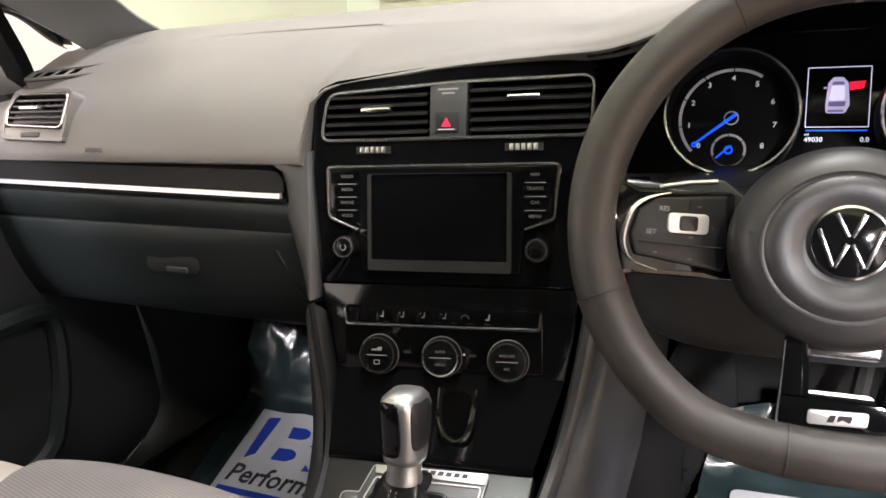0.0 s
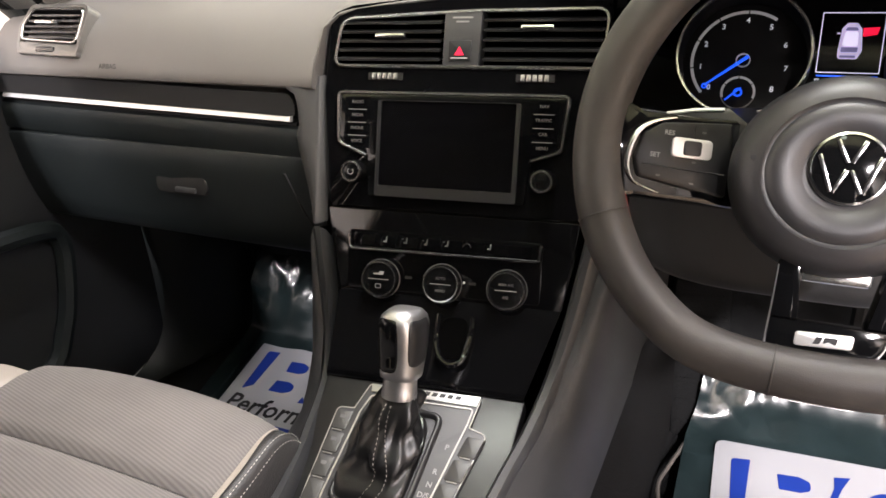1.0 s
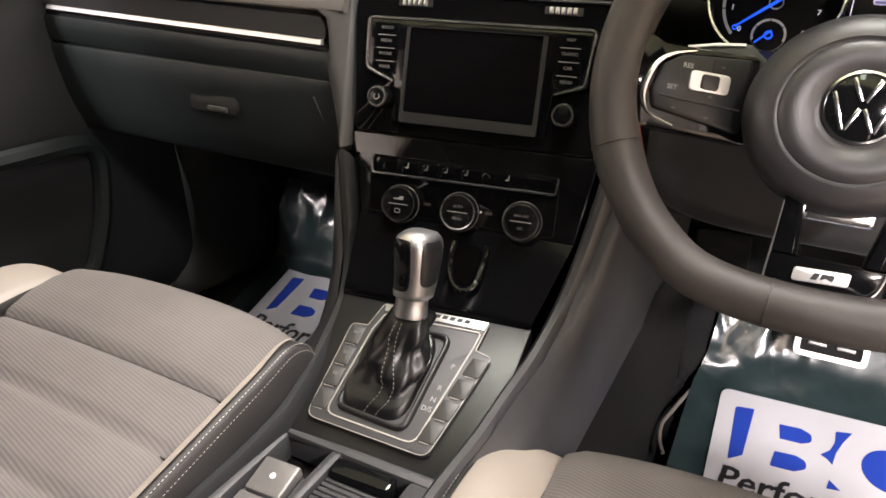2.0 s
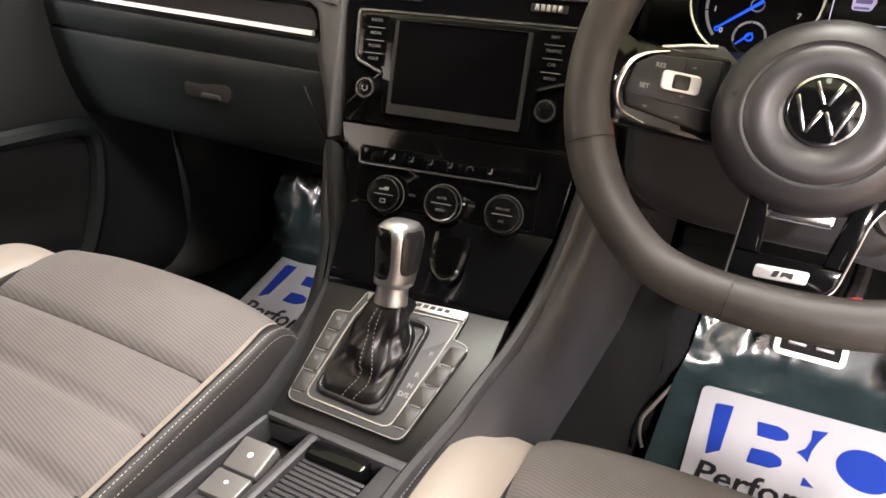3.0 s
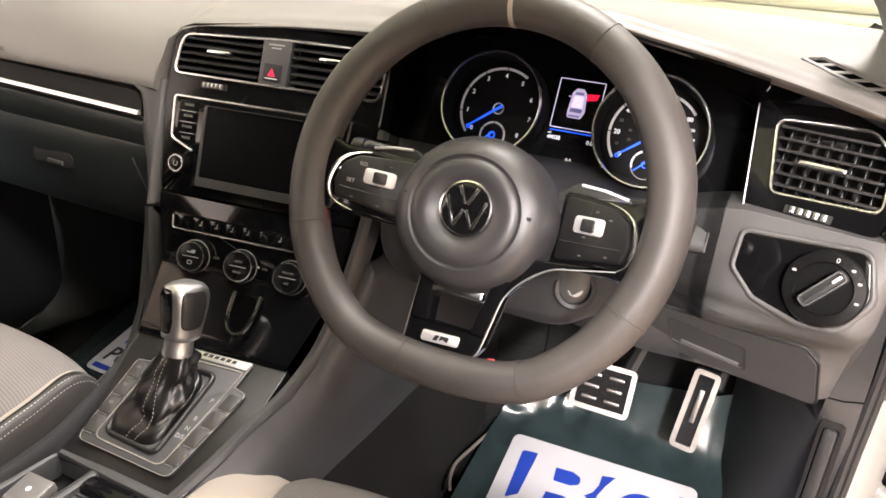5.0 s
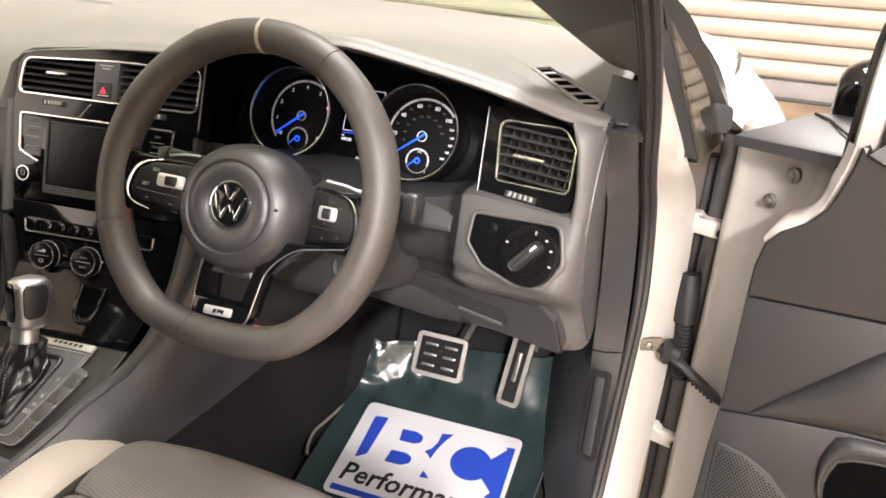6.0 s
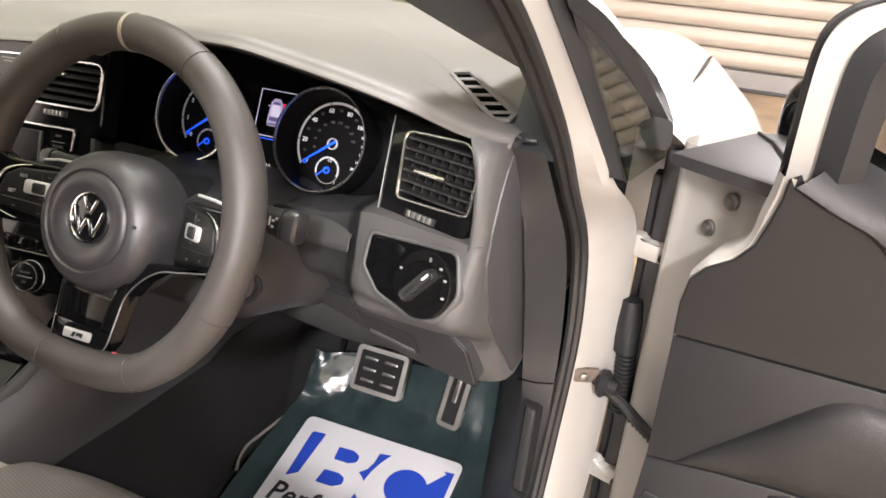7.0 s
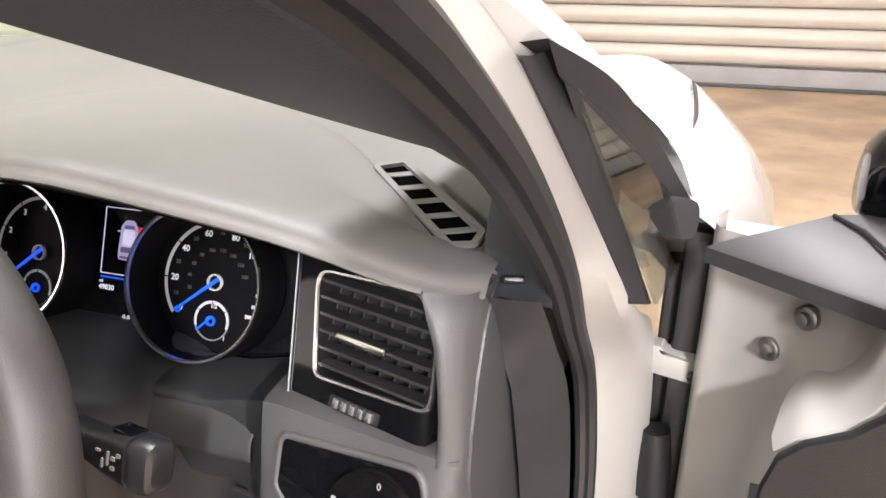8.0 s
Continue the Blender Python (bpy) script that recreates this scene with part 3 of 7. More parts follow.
# quarter windows between pillar and wing
for s in (1, -1):
    def q(x, y, z):
        return Vector((s * x, y, z))
    nrm = (q(0.781, 0.298, 0.942) - q(0.714, 0.188, 1.126)).cross(q(0.82, 0.44, 0.966) - q(0.714, 0.188, 1.126)).normalized()
    if nrm.x * s < 0:
        nrm = -nrm
    lift = 0.055 if s < 0 else 0.0
    g0, g1, g2 = q(0.728, 0.226, 1.105), q(0.787, 0.405, 0.989 + lift), q(0.786, 0.305, 0.938)
    gn = (g1 - g0).cross(g2 - g0).normalized()
    gn = gn if gn.x * s > 0 else -gn
    GL = [p + gn * 0.01 for p in (g0, g1, g1 + (g2 - g0) * 0.3, g2)]
    qw = part("quarter_window", loft([GL,
                                      [p + gn * 0.003 for p in GL]]), M_QUART if s > 0 else M_CLEAR, body, "clear quarter window glass")
    qw.visible_shadow = False
    rear = [q(0.714, 0.188, 1.126), q(0.748, 0.243, 1.035), q(0.778, 0.292, 0.944)]
    front = [q(0.727, 0.229, 1.129), q(0.758, 0.284, 1.03), q(0.791, 0.322, 0.932)]
    rear, front = resample(rear, 10), resample(front, 10)
    mid = [p.lerp(r, 0.5) + nrm * 0.008 for p, r in zip(rear, front)]
    part("window_bar", loft([[p - nrm * 0.03 for p in rear], [p + nrm * 0.003 for p in rear], mid, [p + nrm * 0.003 for p in front], [p - nrm * 0.02 for p in front]], False), M_RUBBER, qw, "black upright window bar")
    o = resample(smooth_path([q(0.73, 0.185, 1.137), q(0.758, 0.262, 1.105 + lift * 0.5), q(0.783, 0.345, 1.053 + lift), q(0.801, 0.395, 1.012 + lift), q(0.815, 0.417, 0.985 + lift)], 6), 20)
    i = resample(smooth_path([q(0.741, 0.232, 1.084 + lift * 0.4), q(0.762, 0.303, 1.033 + lift), q(0.778, 0.362, 0.996 + lift), q(0.788, 0.4, 0.978 + lift)], 6), 20)
    mid = [p.lerp(r, 0.4) - nrm * 0.001 for p, r in zip(o, i)]
    mi2 = [p.lerp(r, 0.46) + nrm * 0.001 for p, r in zip(o, i)]
    part("window_rail", loft([[p - nrm * 0.02 for p in o], o, mid, mi2, [p + nrm * 0.001 for p in i], [p - nrm * 0.006 for p in i]], False), M_DARK, qw, "black sloping window rail", 25)
    low = [q(0.79, 0.4, 0.992), q(0.806, 0.398, 0.993), q(0.82, 0.395, 0.988), q(0.819, 0.403, 0.957), q(0.803, 0.408, 0.957), q(0.787, 0.413, 0.951)]
    low = resample(smooth_path(low + [low[0]], 6), 26)[:-1]
    part("window_corner", loft([[p - nrm * 0.004 for p in low], [p + nrm * 0.001 for p in low], [p.lerp(sum(low, Vector()) / 25, 0.12) + nrm * 0.003 for p in low]]), M_HARD, qw, "grey window corner piece")

# rubber seals round the door opening
for s in (1, -1):
    seal = thing("door_seal", (s * 0.73, 0.3, 0.6), "dark ribbed rubber seal round the car door opening", "door seal", "door seals")
    for k, (dx, dy, dz, r) in enumerate(((-0.0025, -0.004, -0.003, 0.0062), (-0.0105, -0.006, -0.005, 0.0062), (-0.0155, -0.003, -0.006, 0.0035))):
        p = resample(smooth_path(bothsides([(a + dx, b + dy, c + dz) for a, b, c in OPEN], s), 6), 100)
        if k == 2:
            p = [v for v in p if 0.0 < v.y and v.z > 0.94]
        part(("outer_lip", "inner_bulb", "inner_lip")[k], tube(p, r, 8, ref=(1, 0, 0.2)), M_RUBBER, seal)

# inner pillar trims
for s in (1, -1):
    up_ = 0.0 if s > 0 else 0.028
    lower = [(0.5, -0.75, 1.385), (0.53, -0.5, 1.338), (0.56, -0.25, 1.25), (0.58, -0.1, 1.194), (0.607, 0.0, 1.153), (0.633, 0.1, 1.112 + up_), (0.659, 0.2, 1.072 + up_), (0.682, 0.28, 1.041 + up_ * 0.5), (0.705, 0.29, 1.036), (0.735, 0.29, 1.03)]
    rear = [(0.645, -0.75, 1.36), (0.69, -0.5, 1.32), (0.718, -0.25, 1.237), (0.731, -0.1, 1.179), (0.734, -0.06, 1.163), (0.735, -0.035, 1.151), (0.736, -0.015, 1.141), (0.737, 0.01, 1.128), (0.74, 0.06, 1.097), (0.742, 0.15, 1.036)]
    if s < 0:
        lower = lower[:4] + [(0.607, 0.0, 1.165), (0.64, 0.12, 1.137), (0.657, 0.2, 1.107), (0.662, 0.25, 1.08), (0.667, 0.3, 1.053), (0.672, 0.34, 1.031)]
        rear = rear[:4] + [(0.727, -0.035, 1.15), (0.727, 0.03, 1.135), (0.72, 0.12, 1.122), (0.708, 0.22, 1.108), (0.699, 0.3, 1.073), (0.69, 0.36, 1.036)]
    a = resample(smooth_path(bothsides(lower, s), 6), 50)
    b = resample(smooth_path(bothsides(rear, s), 6), 50)
    m1 = [p.lerp(q, 0.3) + Vector((0, -0.001, 0.002)) for p, q in zip(a, b)]
    m2 = [p.lerp(q, 0.75) + Vector((-s * 0.003, -0.002, 0.001)) for p, q in zip(a, b)]
    back = [p + Vector((s * 0.03, 0.04, 0.04)) for p in a]
    trim = thing("pillar_trim", (s * 0.66, 0.2, 1.0), "dark grey plastic trim on the windscreen pillar", "pillar trim", "pillar trims")
    n = sum(1 for p in b if p.y < 0.035) if s > 0 else len(b)
    part("cover", loft([r[:n] for r in (a, m1, m2, b)], False), M_PILLAR, trim)
    if s > 0:
        # same surface carried on in the lighter copy, as the lit pillar base
        part("foot_cover", loft([r[n - 1:] for r in (a, m1, m2, b)], False), M_APOST, trim, "foot of the pillar trim, lighter grey where light falls")
        part("foot_filler", loft([[vec(0.686, 0.222, 0.972), vec(0.71, 0.219, 0.972), vec(0.736, 0.214, 0.972)], [vec(0.686, 0.235, 1.0), vec(0.712, 0.222, 1.0), vec(0.738, 0.202, 1.0)], [vec(0.688, 0.25, 1.036), vec(0.716, 0.222, 1.036), vec(0.742, 0.178, 1.036)]], False), M_PILLAR, trim, "dark filler above the kick panel")
        bm = bmesh.new()
        box(fr((0.712, 0.21, 0.99), (0.95, 0.25, 0), (0, 0.2, 1)), 0.014, 0.005, 0.006, 0.002, bm)
        part("clip", bm, M_STALK, trim)
    e1 = [(0.515, -0.4, 1.36), (0.545, -0.15, 1.28), (0.567, 0.0, 1.235), (0.585, 0.15, 1.185), (0.597, 0.26, 1.142), (0.617, 0.361, 1.102), (0.64, 0.42, 1.075), (0.658, 0.489, 1.047)]
    e2 = [(0.54, -0.4, 1.308), (0.565, -0.2, 1.234), (0.58, -0.1, 1.196), (0.607, 0.0, 1.155), (0.633, 0.1, 1.114 + up_), (0.659, 0.2, 1.074 + up_), (0.672, 0.25, 1.056 + up_), (0.685, 0.31, 1.036 + up_ * 0.3)]
    if s < 0:
        e2 = e2[:3] + [(0.607, 0.0, 1.167), (0.64, 0.12, 1.139), (0.657, 0.2, 1.109), (0.662, 0.25, 1.082), (0.667, 0.3, 1.055), (0.672, 0.345, 1.03)]
    e1 = resample(smooth_path(bothsides(e1, s), 6), 40)
    e2 = resample(smooth_path(bothsides(e2, s), 6), 40)
    part("front_cover", loft([e2, [p.lerp(q, 0.3) + Vector((s * 0.006, 0.004, 0.006)) for p, q in zip(e2, e1)], [p.lerp(q, 0.85) for p, q in zip(e2, e1)], e1, [p + Vector((s * 0.012, 0.012, 0.004)) for p in e1]], False), M_APOST, trim, "grained pillar cover beside the windscreen")
    # trim of the side below the pillar
    a = [(0.69, 0.2, 0.985), (0.693, 0.228, 0.94), (0.702, 0.245, 0.905), (0.704, 0.262, 0.86), (0.704, 0.3, 0.76), (0.702, 0.335, 0.66), (0.7, 0.362, 0.57), (0.698, 0.372, 0.45), (0.696, 0.34, 0.345), (0.696, 0.2, 0.315), (0.7, -0.5, 0.31)]
    b = [(0.732, 0.195, 0.985), (0.733, 0.24, 0.94), (0.732, 0.272, 0.91), (0.735, 0.325, 0.85), (0.738, 0.353, 0.78), (0.742, 0.358, 0.68), (0.742, 0.352, 0.57), (0.74, 0.34, 0.45), (0.738, 0.3, 0.36), (0.735, 0.2, 0.33), (0.735, -0.5, 0.33)]
    a = resample(smooth_path(bothsides(a, s), 6), 40)
    b = resample(smooth_path(bothsides(b, s), 6), 40)
    c, e, d = [], [], []
    for p in a:
        h = max(0.0, min(1.0, (0.67 - p.z) / 0.12)) * max(0.0, min(1.0, (p.y - 0.2) / 0.12))
        c.append(Vector((p.x - s * (0.008 + 0.036 * h), p.y + 0.1 - 0.03 * h, p.z)))
        e.append(Vector((p.x - s * (0.006 + 0.086 * h), p.y + 0.19, p.z)))
        d.append(Vector((p.x - s * 0.1 * h, p.y + 0.35, p.z)))
    kick = thing("kick_panel", (s * 0.7, 0.3, 0.3), "dark grey plastic kick panel beside the footwell", "kick panel", "kick panels")
    # passenger side takes the darker plastic: its shade is in the colour
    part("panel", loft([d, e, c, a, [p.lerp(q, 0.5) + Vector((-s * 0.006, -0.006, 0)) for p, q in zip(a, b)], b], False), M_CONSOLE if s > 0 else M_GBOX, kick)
    part("joint_line", tube([(s * 0.698, 0.336, 0.636), (s * 0.7, 0.3385, 0.635), (s * 0.719, 0.3415, 0.634), (s * 0.742, 0.352, 0.634)], 0.0009, 6), M_HOLE, kick)
    part("carpet_border", tube(resample([p + Vector((-s * 0.006, 0.0, 0.0)) for p in d if p.z < 0.62], 24), 0.006, 6), M_CARPET, kick, "black carpet border")
    if s == 1:
        Mk = fr((0.718, 0.349, 0.518), (0.95, -0.3, 0), (0, 0.03, 1))
        o = rrect(0.016, 0.14, 0.006)
        part("bonnet_release", prism(o, Mk, -0.012, 0.005, 0.003), M_CONSOLE, kick, "dark bonnet release lever")
        part("lever_rim", band(rrect(0.028, 0.16, 0.009), rrect(0.019, 0.146, 0.007), Mk, -0.012, 0.002), M_BLACK, kick)


# ---- dashboard ----
BROW = smooth_path([(-0.168, 0.168, 0.96), (-0.158, 0.177, 0.976), (-0.13, 0.187, 0.986), (-0.06, 0.196, 0.993), (0.0, 0.203, 0.999), (0.1, 0.203, 1.005), (0.15, 0.178, 1.009), (0.19, 0.145, 1.018), (0.25, 0.128, 1.037), (0.33, 0.128, 1.05),
                    (0.41, 0.138, 1.05), (0.455, 0.15, 1.041), (0.51, 0.156, 1.031), (0.56, 0.164, 1.02), (0.61, 0.166, 1.009), (0.65, 0.165, 0.999), (0.675, 0.17, 0.992), (0.69, 0.1795, 0.988), (0.703, 0.2, 0.982)], 6)
dash = thing("dashboard", (0, 0.3, 0.7), "dark grey soft-touch dashboard of a right-hand-drive car", "dashboard")
rings = []
xs = [-0.71 + 0.02 * k for k in range(27)] + [-0.172, -0.165] + [-0.15 + 0.02 * k for k in range(43)] + [0.6965, 0.6985]
TOPZ = [(-0.2, 0.38, 1.036), (0.05, 0.34, 1.034), (0.145, 0.30, 1.033), (0.233, 0.367, 1.046), (0.29, 0.41, 1.0495), (0.349, 0.429, 1.0485), (0.41, 0.42, 1.045), (0.459, 0.397, 1.0405), (0.536, 0.353, 1.0287), (0.591, 0.3, 1.0175), (0.64, 0.265, 1.002), (0.70, 0.235, 0.985)]
for x in xs:
    y1 = ws(x)
    if x < -0.168:
        f = max(0, (abs(x) - 0.45) / 0.26)
        pts = [(y1, 1.05), (y1 - 0.1 * (1 - f) - 0.02, 1.048), (0.40 - 0.05 * f, 1.0385 - 0.006 * f), (0.39 - 0.05 * f, 1.0375 - 0.006 * f), (0.38 - 0.05 * f, 1.036 - 0.006 * f), (0.30 - 0.02 * f, 1.022 - 0.012 * f), (0.235, 1.0 - 0.016 * f), (0.185, 0.968), (0.155, 0.93), (0.146, 0.904), (0.165, 0.9)]
    else:
        e = at(BROW, min(x, 0.7025))
        g = at(TOPZ, min(x, 0.70))
        f = max(0.0, min(1.0, (x - 0.1) / 0.1))
        k_ = max(0.0, min(1.0, (x - 0.64) / 0.03))
        yb = max(y1 - 0.09, g.y + 0.6 * (y1 - g.y), g.y + 0.03)
        mid = (e.y + 0.055 + 0.01 * f, e.z + (g.z - e.z) * (0.4 + 0.1 * f) + 0.006 * f)
        pts = [(y1, 1.05), (yb, max(g.z + 0.001, 1.047 - 0.02 * max(0, min(1, (x - 0.35) / 0.3)))), (g.y + 0.009, g.z - 0.0025 * f), (g.y + 0.002, g.z - 0.0015 * f), (g.y - 0.004, g.z + 0.002 * f), (e.y + 0.65 * (g.y - e.y), e.z + (g.z - e.z) * (0.78 + 0.07 * f) + 0.002), mid, (e.y + 0.018, e.z + 0.009), (e.y + 0.005, e.z + 0.003), (e.y, e.z - 0.003 + 0.002 * k_), (e.y + 0.03 - 0.024 * k_, e.z - 0.012 + 0.009 * k_)]
    sec = smooth_path([(x, y, z) for y, z in pts], 4)
    rings.append(sec)
part("upper_pad", loft(rings, False), M_PAD, dash, "grained grey upper pad")
# passenger trim strip, glovebox and side flank
def zo(x):
    return -0.016 * (x + 0.68)


PX = [-0.71 + 0.5 * k / 24 for k in range(25)] + [-0.206, -0.203, -0.2015]


def strip2(secs, ends=True):
    rows = []
    for x in PX:
        h = 1.0 if x < -0.212 else (1 - ((x + 0.212) / 0.0115) ** 2) ** 0.5 if ends else 1.0
        zc = 0.88
        rows.append([vec(x, y, zc + (z - zc) * h + zo(x)) for y, z in secs])
    return loft(rows, False)


part("inlay_panel", strip2([(0.17, 0.906), (0.15, 0.902), (0.15, 0.89), (0.149, 0.8765)]), M_INLAY, dash, "satin dark inlay")
bm = loft([[vec(x, y, z + zo(x)) for y, z in ((0.153, 0.8768), (0.1478, 0.8758), (0.1455, 0.8708), (0.152, 0.8695))] for x in (-0.70, -0.5, -0.35, -0.207)])
part("trim_strip", bm, M_STRIP, dash, "brushed aluminium trim strip")
part("strip_shadow_gap", strip2([(0.152, 0.871), (0.156, 0.866), (0.155, 0.86), (0.16, 0.855)]), M_BLACK, dash, "black shadow gap")
LX = [-0.71, -0.6, -0.45, -0.3, -0.21, -0.198]
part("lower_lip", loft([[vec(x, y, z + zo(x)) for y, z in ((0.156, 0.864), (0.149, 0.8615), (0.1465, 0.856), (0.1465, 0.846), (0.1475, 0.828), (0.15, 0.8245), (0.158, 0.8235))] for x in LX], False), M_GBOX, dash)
# pad between the inlay end and the fascia
rows = []
for z, xl, y in ((0.915, -0.235, 0.149), (0.905, -0.22, 0.1465), (0.895, -0.203, 0.1455), (0.88, -0.2, 0.145), (0.86, -0.2, 0.1445), (0.848, -0.205, 0.144), (0.83, -0.205, 0.146), (0.8, -0.2, 0.146), (0.77, -0.192, 0.145), (0.756, -0.188, 0.145)):
    xi = -0.1655 + (0.9 - z) * 0.06
    yi = (S @ Vector((xi + 0.009, (z - 0.745) / 0.956, 0))).y
    rows.append([vec(xl, y + 0.012, z), vec(xl + 0.006, y + 0.001, z), vec(xl * 0.5 + xi * 0.5, (y + yi) / 2 - 0.004, z), vec(xi - 0.006, yi - 0.002, z), vec(xi - 0.001, yi + 0.0, z), vec(xi + 0.004, yi + 0.012, z)])
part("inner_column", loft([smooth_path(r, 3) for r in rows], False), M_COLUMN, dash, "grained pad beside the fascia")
part("column_joint", tube([(-0.19, 0.146, 0.7555), (-0.17, 0.13, 0.7555), (-0.158, 0.117, 0.7555)], 0.0012, 5), M_BLACK, dash)
gb = thing("glovebox", (-0.44, 0.2, 0.7), "closed dark plastic glovebox lid with a small handle recess", "glovebox")
rings = []
for x in [-0.71, -0.66, -0.55, -0.4, -0.3, -0.235, -0.2, -0.178]:
    d = 0.012 * (1 - ((x + 0.44) / 0.28) ** 2)
    rings.append(smooth_path([(x, 0.158, 0.8228), (x, 0.15, 0.8218), (x, 0.147 - d * 0.15, 0.818), (x, 0.149 - d * 0.8, 0.795), (x, 0.156 - d, 0.75), (x, 0.17 - d, 0.705), (x, 0.19, 0.682), (x, 0.3, 0.676), (x, 0.6, 0.68)], 4))
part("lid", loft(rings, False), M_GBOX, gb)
Mg = fr((-0.385, 0.139, 0.772), (1, 0, 0), (0, 0.12, 0.99))
# black plate on the lid; the recess's shade is only colour
part("handle_recess", prism(rrect(0.085, 0.024, 0.011), Mg, -0.006, -0.0004, 0.001), M_BLACK, gb, "black oval patch for the shade of the handle recess")
part("handle", box(Mg, 0.034, 0.007, 0.005, 0.002, cx=0.008, cy=-0.006), M_HARD, gb)
part("lid_joint", tube([(-0.222, 0.144, 0.80), (-0.205, 0.152, 0.75), (-0.192, 0.162, 0.715)], 0.0018, 6), M_BLACK, gb)
letters("AIRBAG", fr((-0.475, 0.1445, 0.9185), (1, 0, 0), (0, 0.2, 0.98)), 0, 0, 0.0085, 0.0045, M_DARK, dash)


def slats(m, poly, rows, parent, z=-0.0045, depth=0.012, tilt=16):
    """Louvres clipped to an outline."""
    ys = [p[1] for p in poly]
    lo, hi = min(ys), max(ys)
    for k in range(rows):
        y = lo + (hi - lo) * (k + 0.7) / (rows + 0.4)
        cut = []
        for a, b in zip(poly, poly[1:] + poly[:1]):
            if (a[1] - y) * (b[1] - y) < 0:
                cut.append(a[0] + (b[0] - a[0]) * (y - a[1]) / (b[1] - a[1]))
        if len(cut) < 2:
            continue
        x0, x1 = min(cut) + 0.001, max(cut) - 0.001
        mm = m @ Matrix.Translation(((x0 + x1) / 2, y, z)) @ pose(0, 0, 0, 90 + tilt, 0, 0)
        part("slat", box(mm, x1 - x0, depth, 0.0026, 0.0011), M_SLAT, parent)


def air_vent(m, poly, rows, label, handles, fins=6, rim=0.0022, depth=0.035):
    v = thing("air_vent", m.translation, label, "air vent", "dashboard air vents")
    inner = inset(poly, 0.001)
    bm = loft([[m @ Vector((x, y, 0.0)) for x, y in inner], [m @ Vector((x, y, -depth)) for x, y in inset(poly, 0.004)]], True, False)
    bm.faces.new([x for x in bm.verts][-len(inner):])
    part("duct", bm, M_BLACK, v)
    outline(poly, m, 0.001, rim, v, "chrome_frame", M_CHROME, 6, "thin chrome frame")
    slats(m, inset(poly, 0.002), rows, v)
    xs_ = [p[0] for p in poly]
    ys_ = [p[1] for p in poly]
    for k in range(fins):
        x = min(xs_) + (max(xs_) - min(xs_)) * (k + 1) / (fins + 1)
        mm = m @ Matrix.Translation((x, (min(ys_) + max(ys_)) / 2, -0.016))
        part("fin", box(mm, 0.0015, (max(ys_) - min(ys_)) * 0.8, 0.012, 0.0004), M_SLAT, v)
    for x, y, w in handles:
        mm = m @ Matrix.Translation((x, y, 0.004))
        part("slider", box(mm, w, 0.0055, 0.012, 0.002), M_CHROME, v, "chrome slider")
    return v


M_PVS = material("satin_silver_plastic", (0.2, 0.197, 0.188), 0.35, 0.6, vary=0.06)
# passenger side vent with its pale surround
PV = fr((-0.596, 0.166, 0.9605), (1, 0.0, 0), (0, 0.5, 0.866)) @ Matrix.Diagonal((1.02, 1.05, 1.0, 1.0))
pv_poly = roundpoly([(-0.055, -0.03), (0.06, -0.034), (0.062, 0.034), (-0.045, 0.034), (-0.06, 0.005)], 0.012)
pv = air_vent(PV, roundpoly([(-0.052, -0.013), (0.052, -0.017), (0.054, 0.028), (-0.04, 0.028), (-0.054, 0.006)], 0.009), 5, "passenger side air vent in a satin silver surround", [(-0.006, 0.008, 0.034)], 6, 0.0014)
part("surround", band(pv_poly, inset(pv_poly, 0.0045), PV, -0.02, 0.002), M_PVS, pv, "satin silver surround")
part("lower_surround", prism(roundpoly([(-0.054, -0.032), (0.059, -0.035), (0.059, -0.02), (-0.054, -0.016)], 0.004), PV, -0.02, 0.0015, 0.001), M_PVS, pv)
part("thumb_wheel", box(PV, 0.034, 0.007, 0.008, 0.002, cx=0.0, cy=-0.0265), M_SLAT, pv)

# defroster grilles at the dash corners
for s in (1, -1):
    Md = fr((s * 0.632, 0.276, 1.0095 if s > 0 else 1.007), (s * 0.085, -0.075, -0.022), (0.62 * s if s > 0 else 0.6 * s, 0.72, 0.2))
    if Md.to_3x3().col[2].z < 0:
        Md = Md @ pose(0, 0, 0, 180, 0, 0)
    if s < 0:
        Md = fr((-0.632, 0.262, 1.003), (0.104, 0.03, 0.004), (-0.25, 0.88, 0.4))
    gr = thing("defroster_grille", Md.translation, "slotted grey window defroster grille set into the dashboard", "defroster grille", "defroster grilles")
    po = roundpoly([(-0.066, -0.012), (0.058, -0.016), (0.068, 0.0), (0.058, 0.014), (-0.056, 0.014)], 0.006)
    part("rim", band(po, inset(po, 0.0045), Md, -0.01, 0.0055), M_PAD, gr)
    outline(inset(po, -0.001), Md, 0.0022, 0.001, gr, "shadow_gap", M_BLACK, 5)
    part("slot", prism(inset(po, 0.004), Md, -0.006, 0.002), M_HOLE, gr)
    for k in range(5):
        part("rib", box(Md @ pose(-0.044 + k * 0.022, 0, 0.001, 0, 0, -28), 0.006, 0.024, 0.004, 0.001), M_PAD, gr)

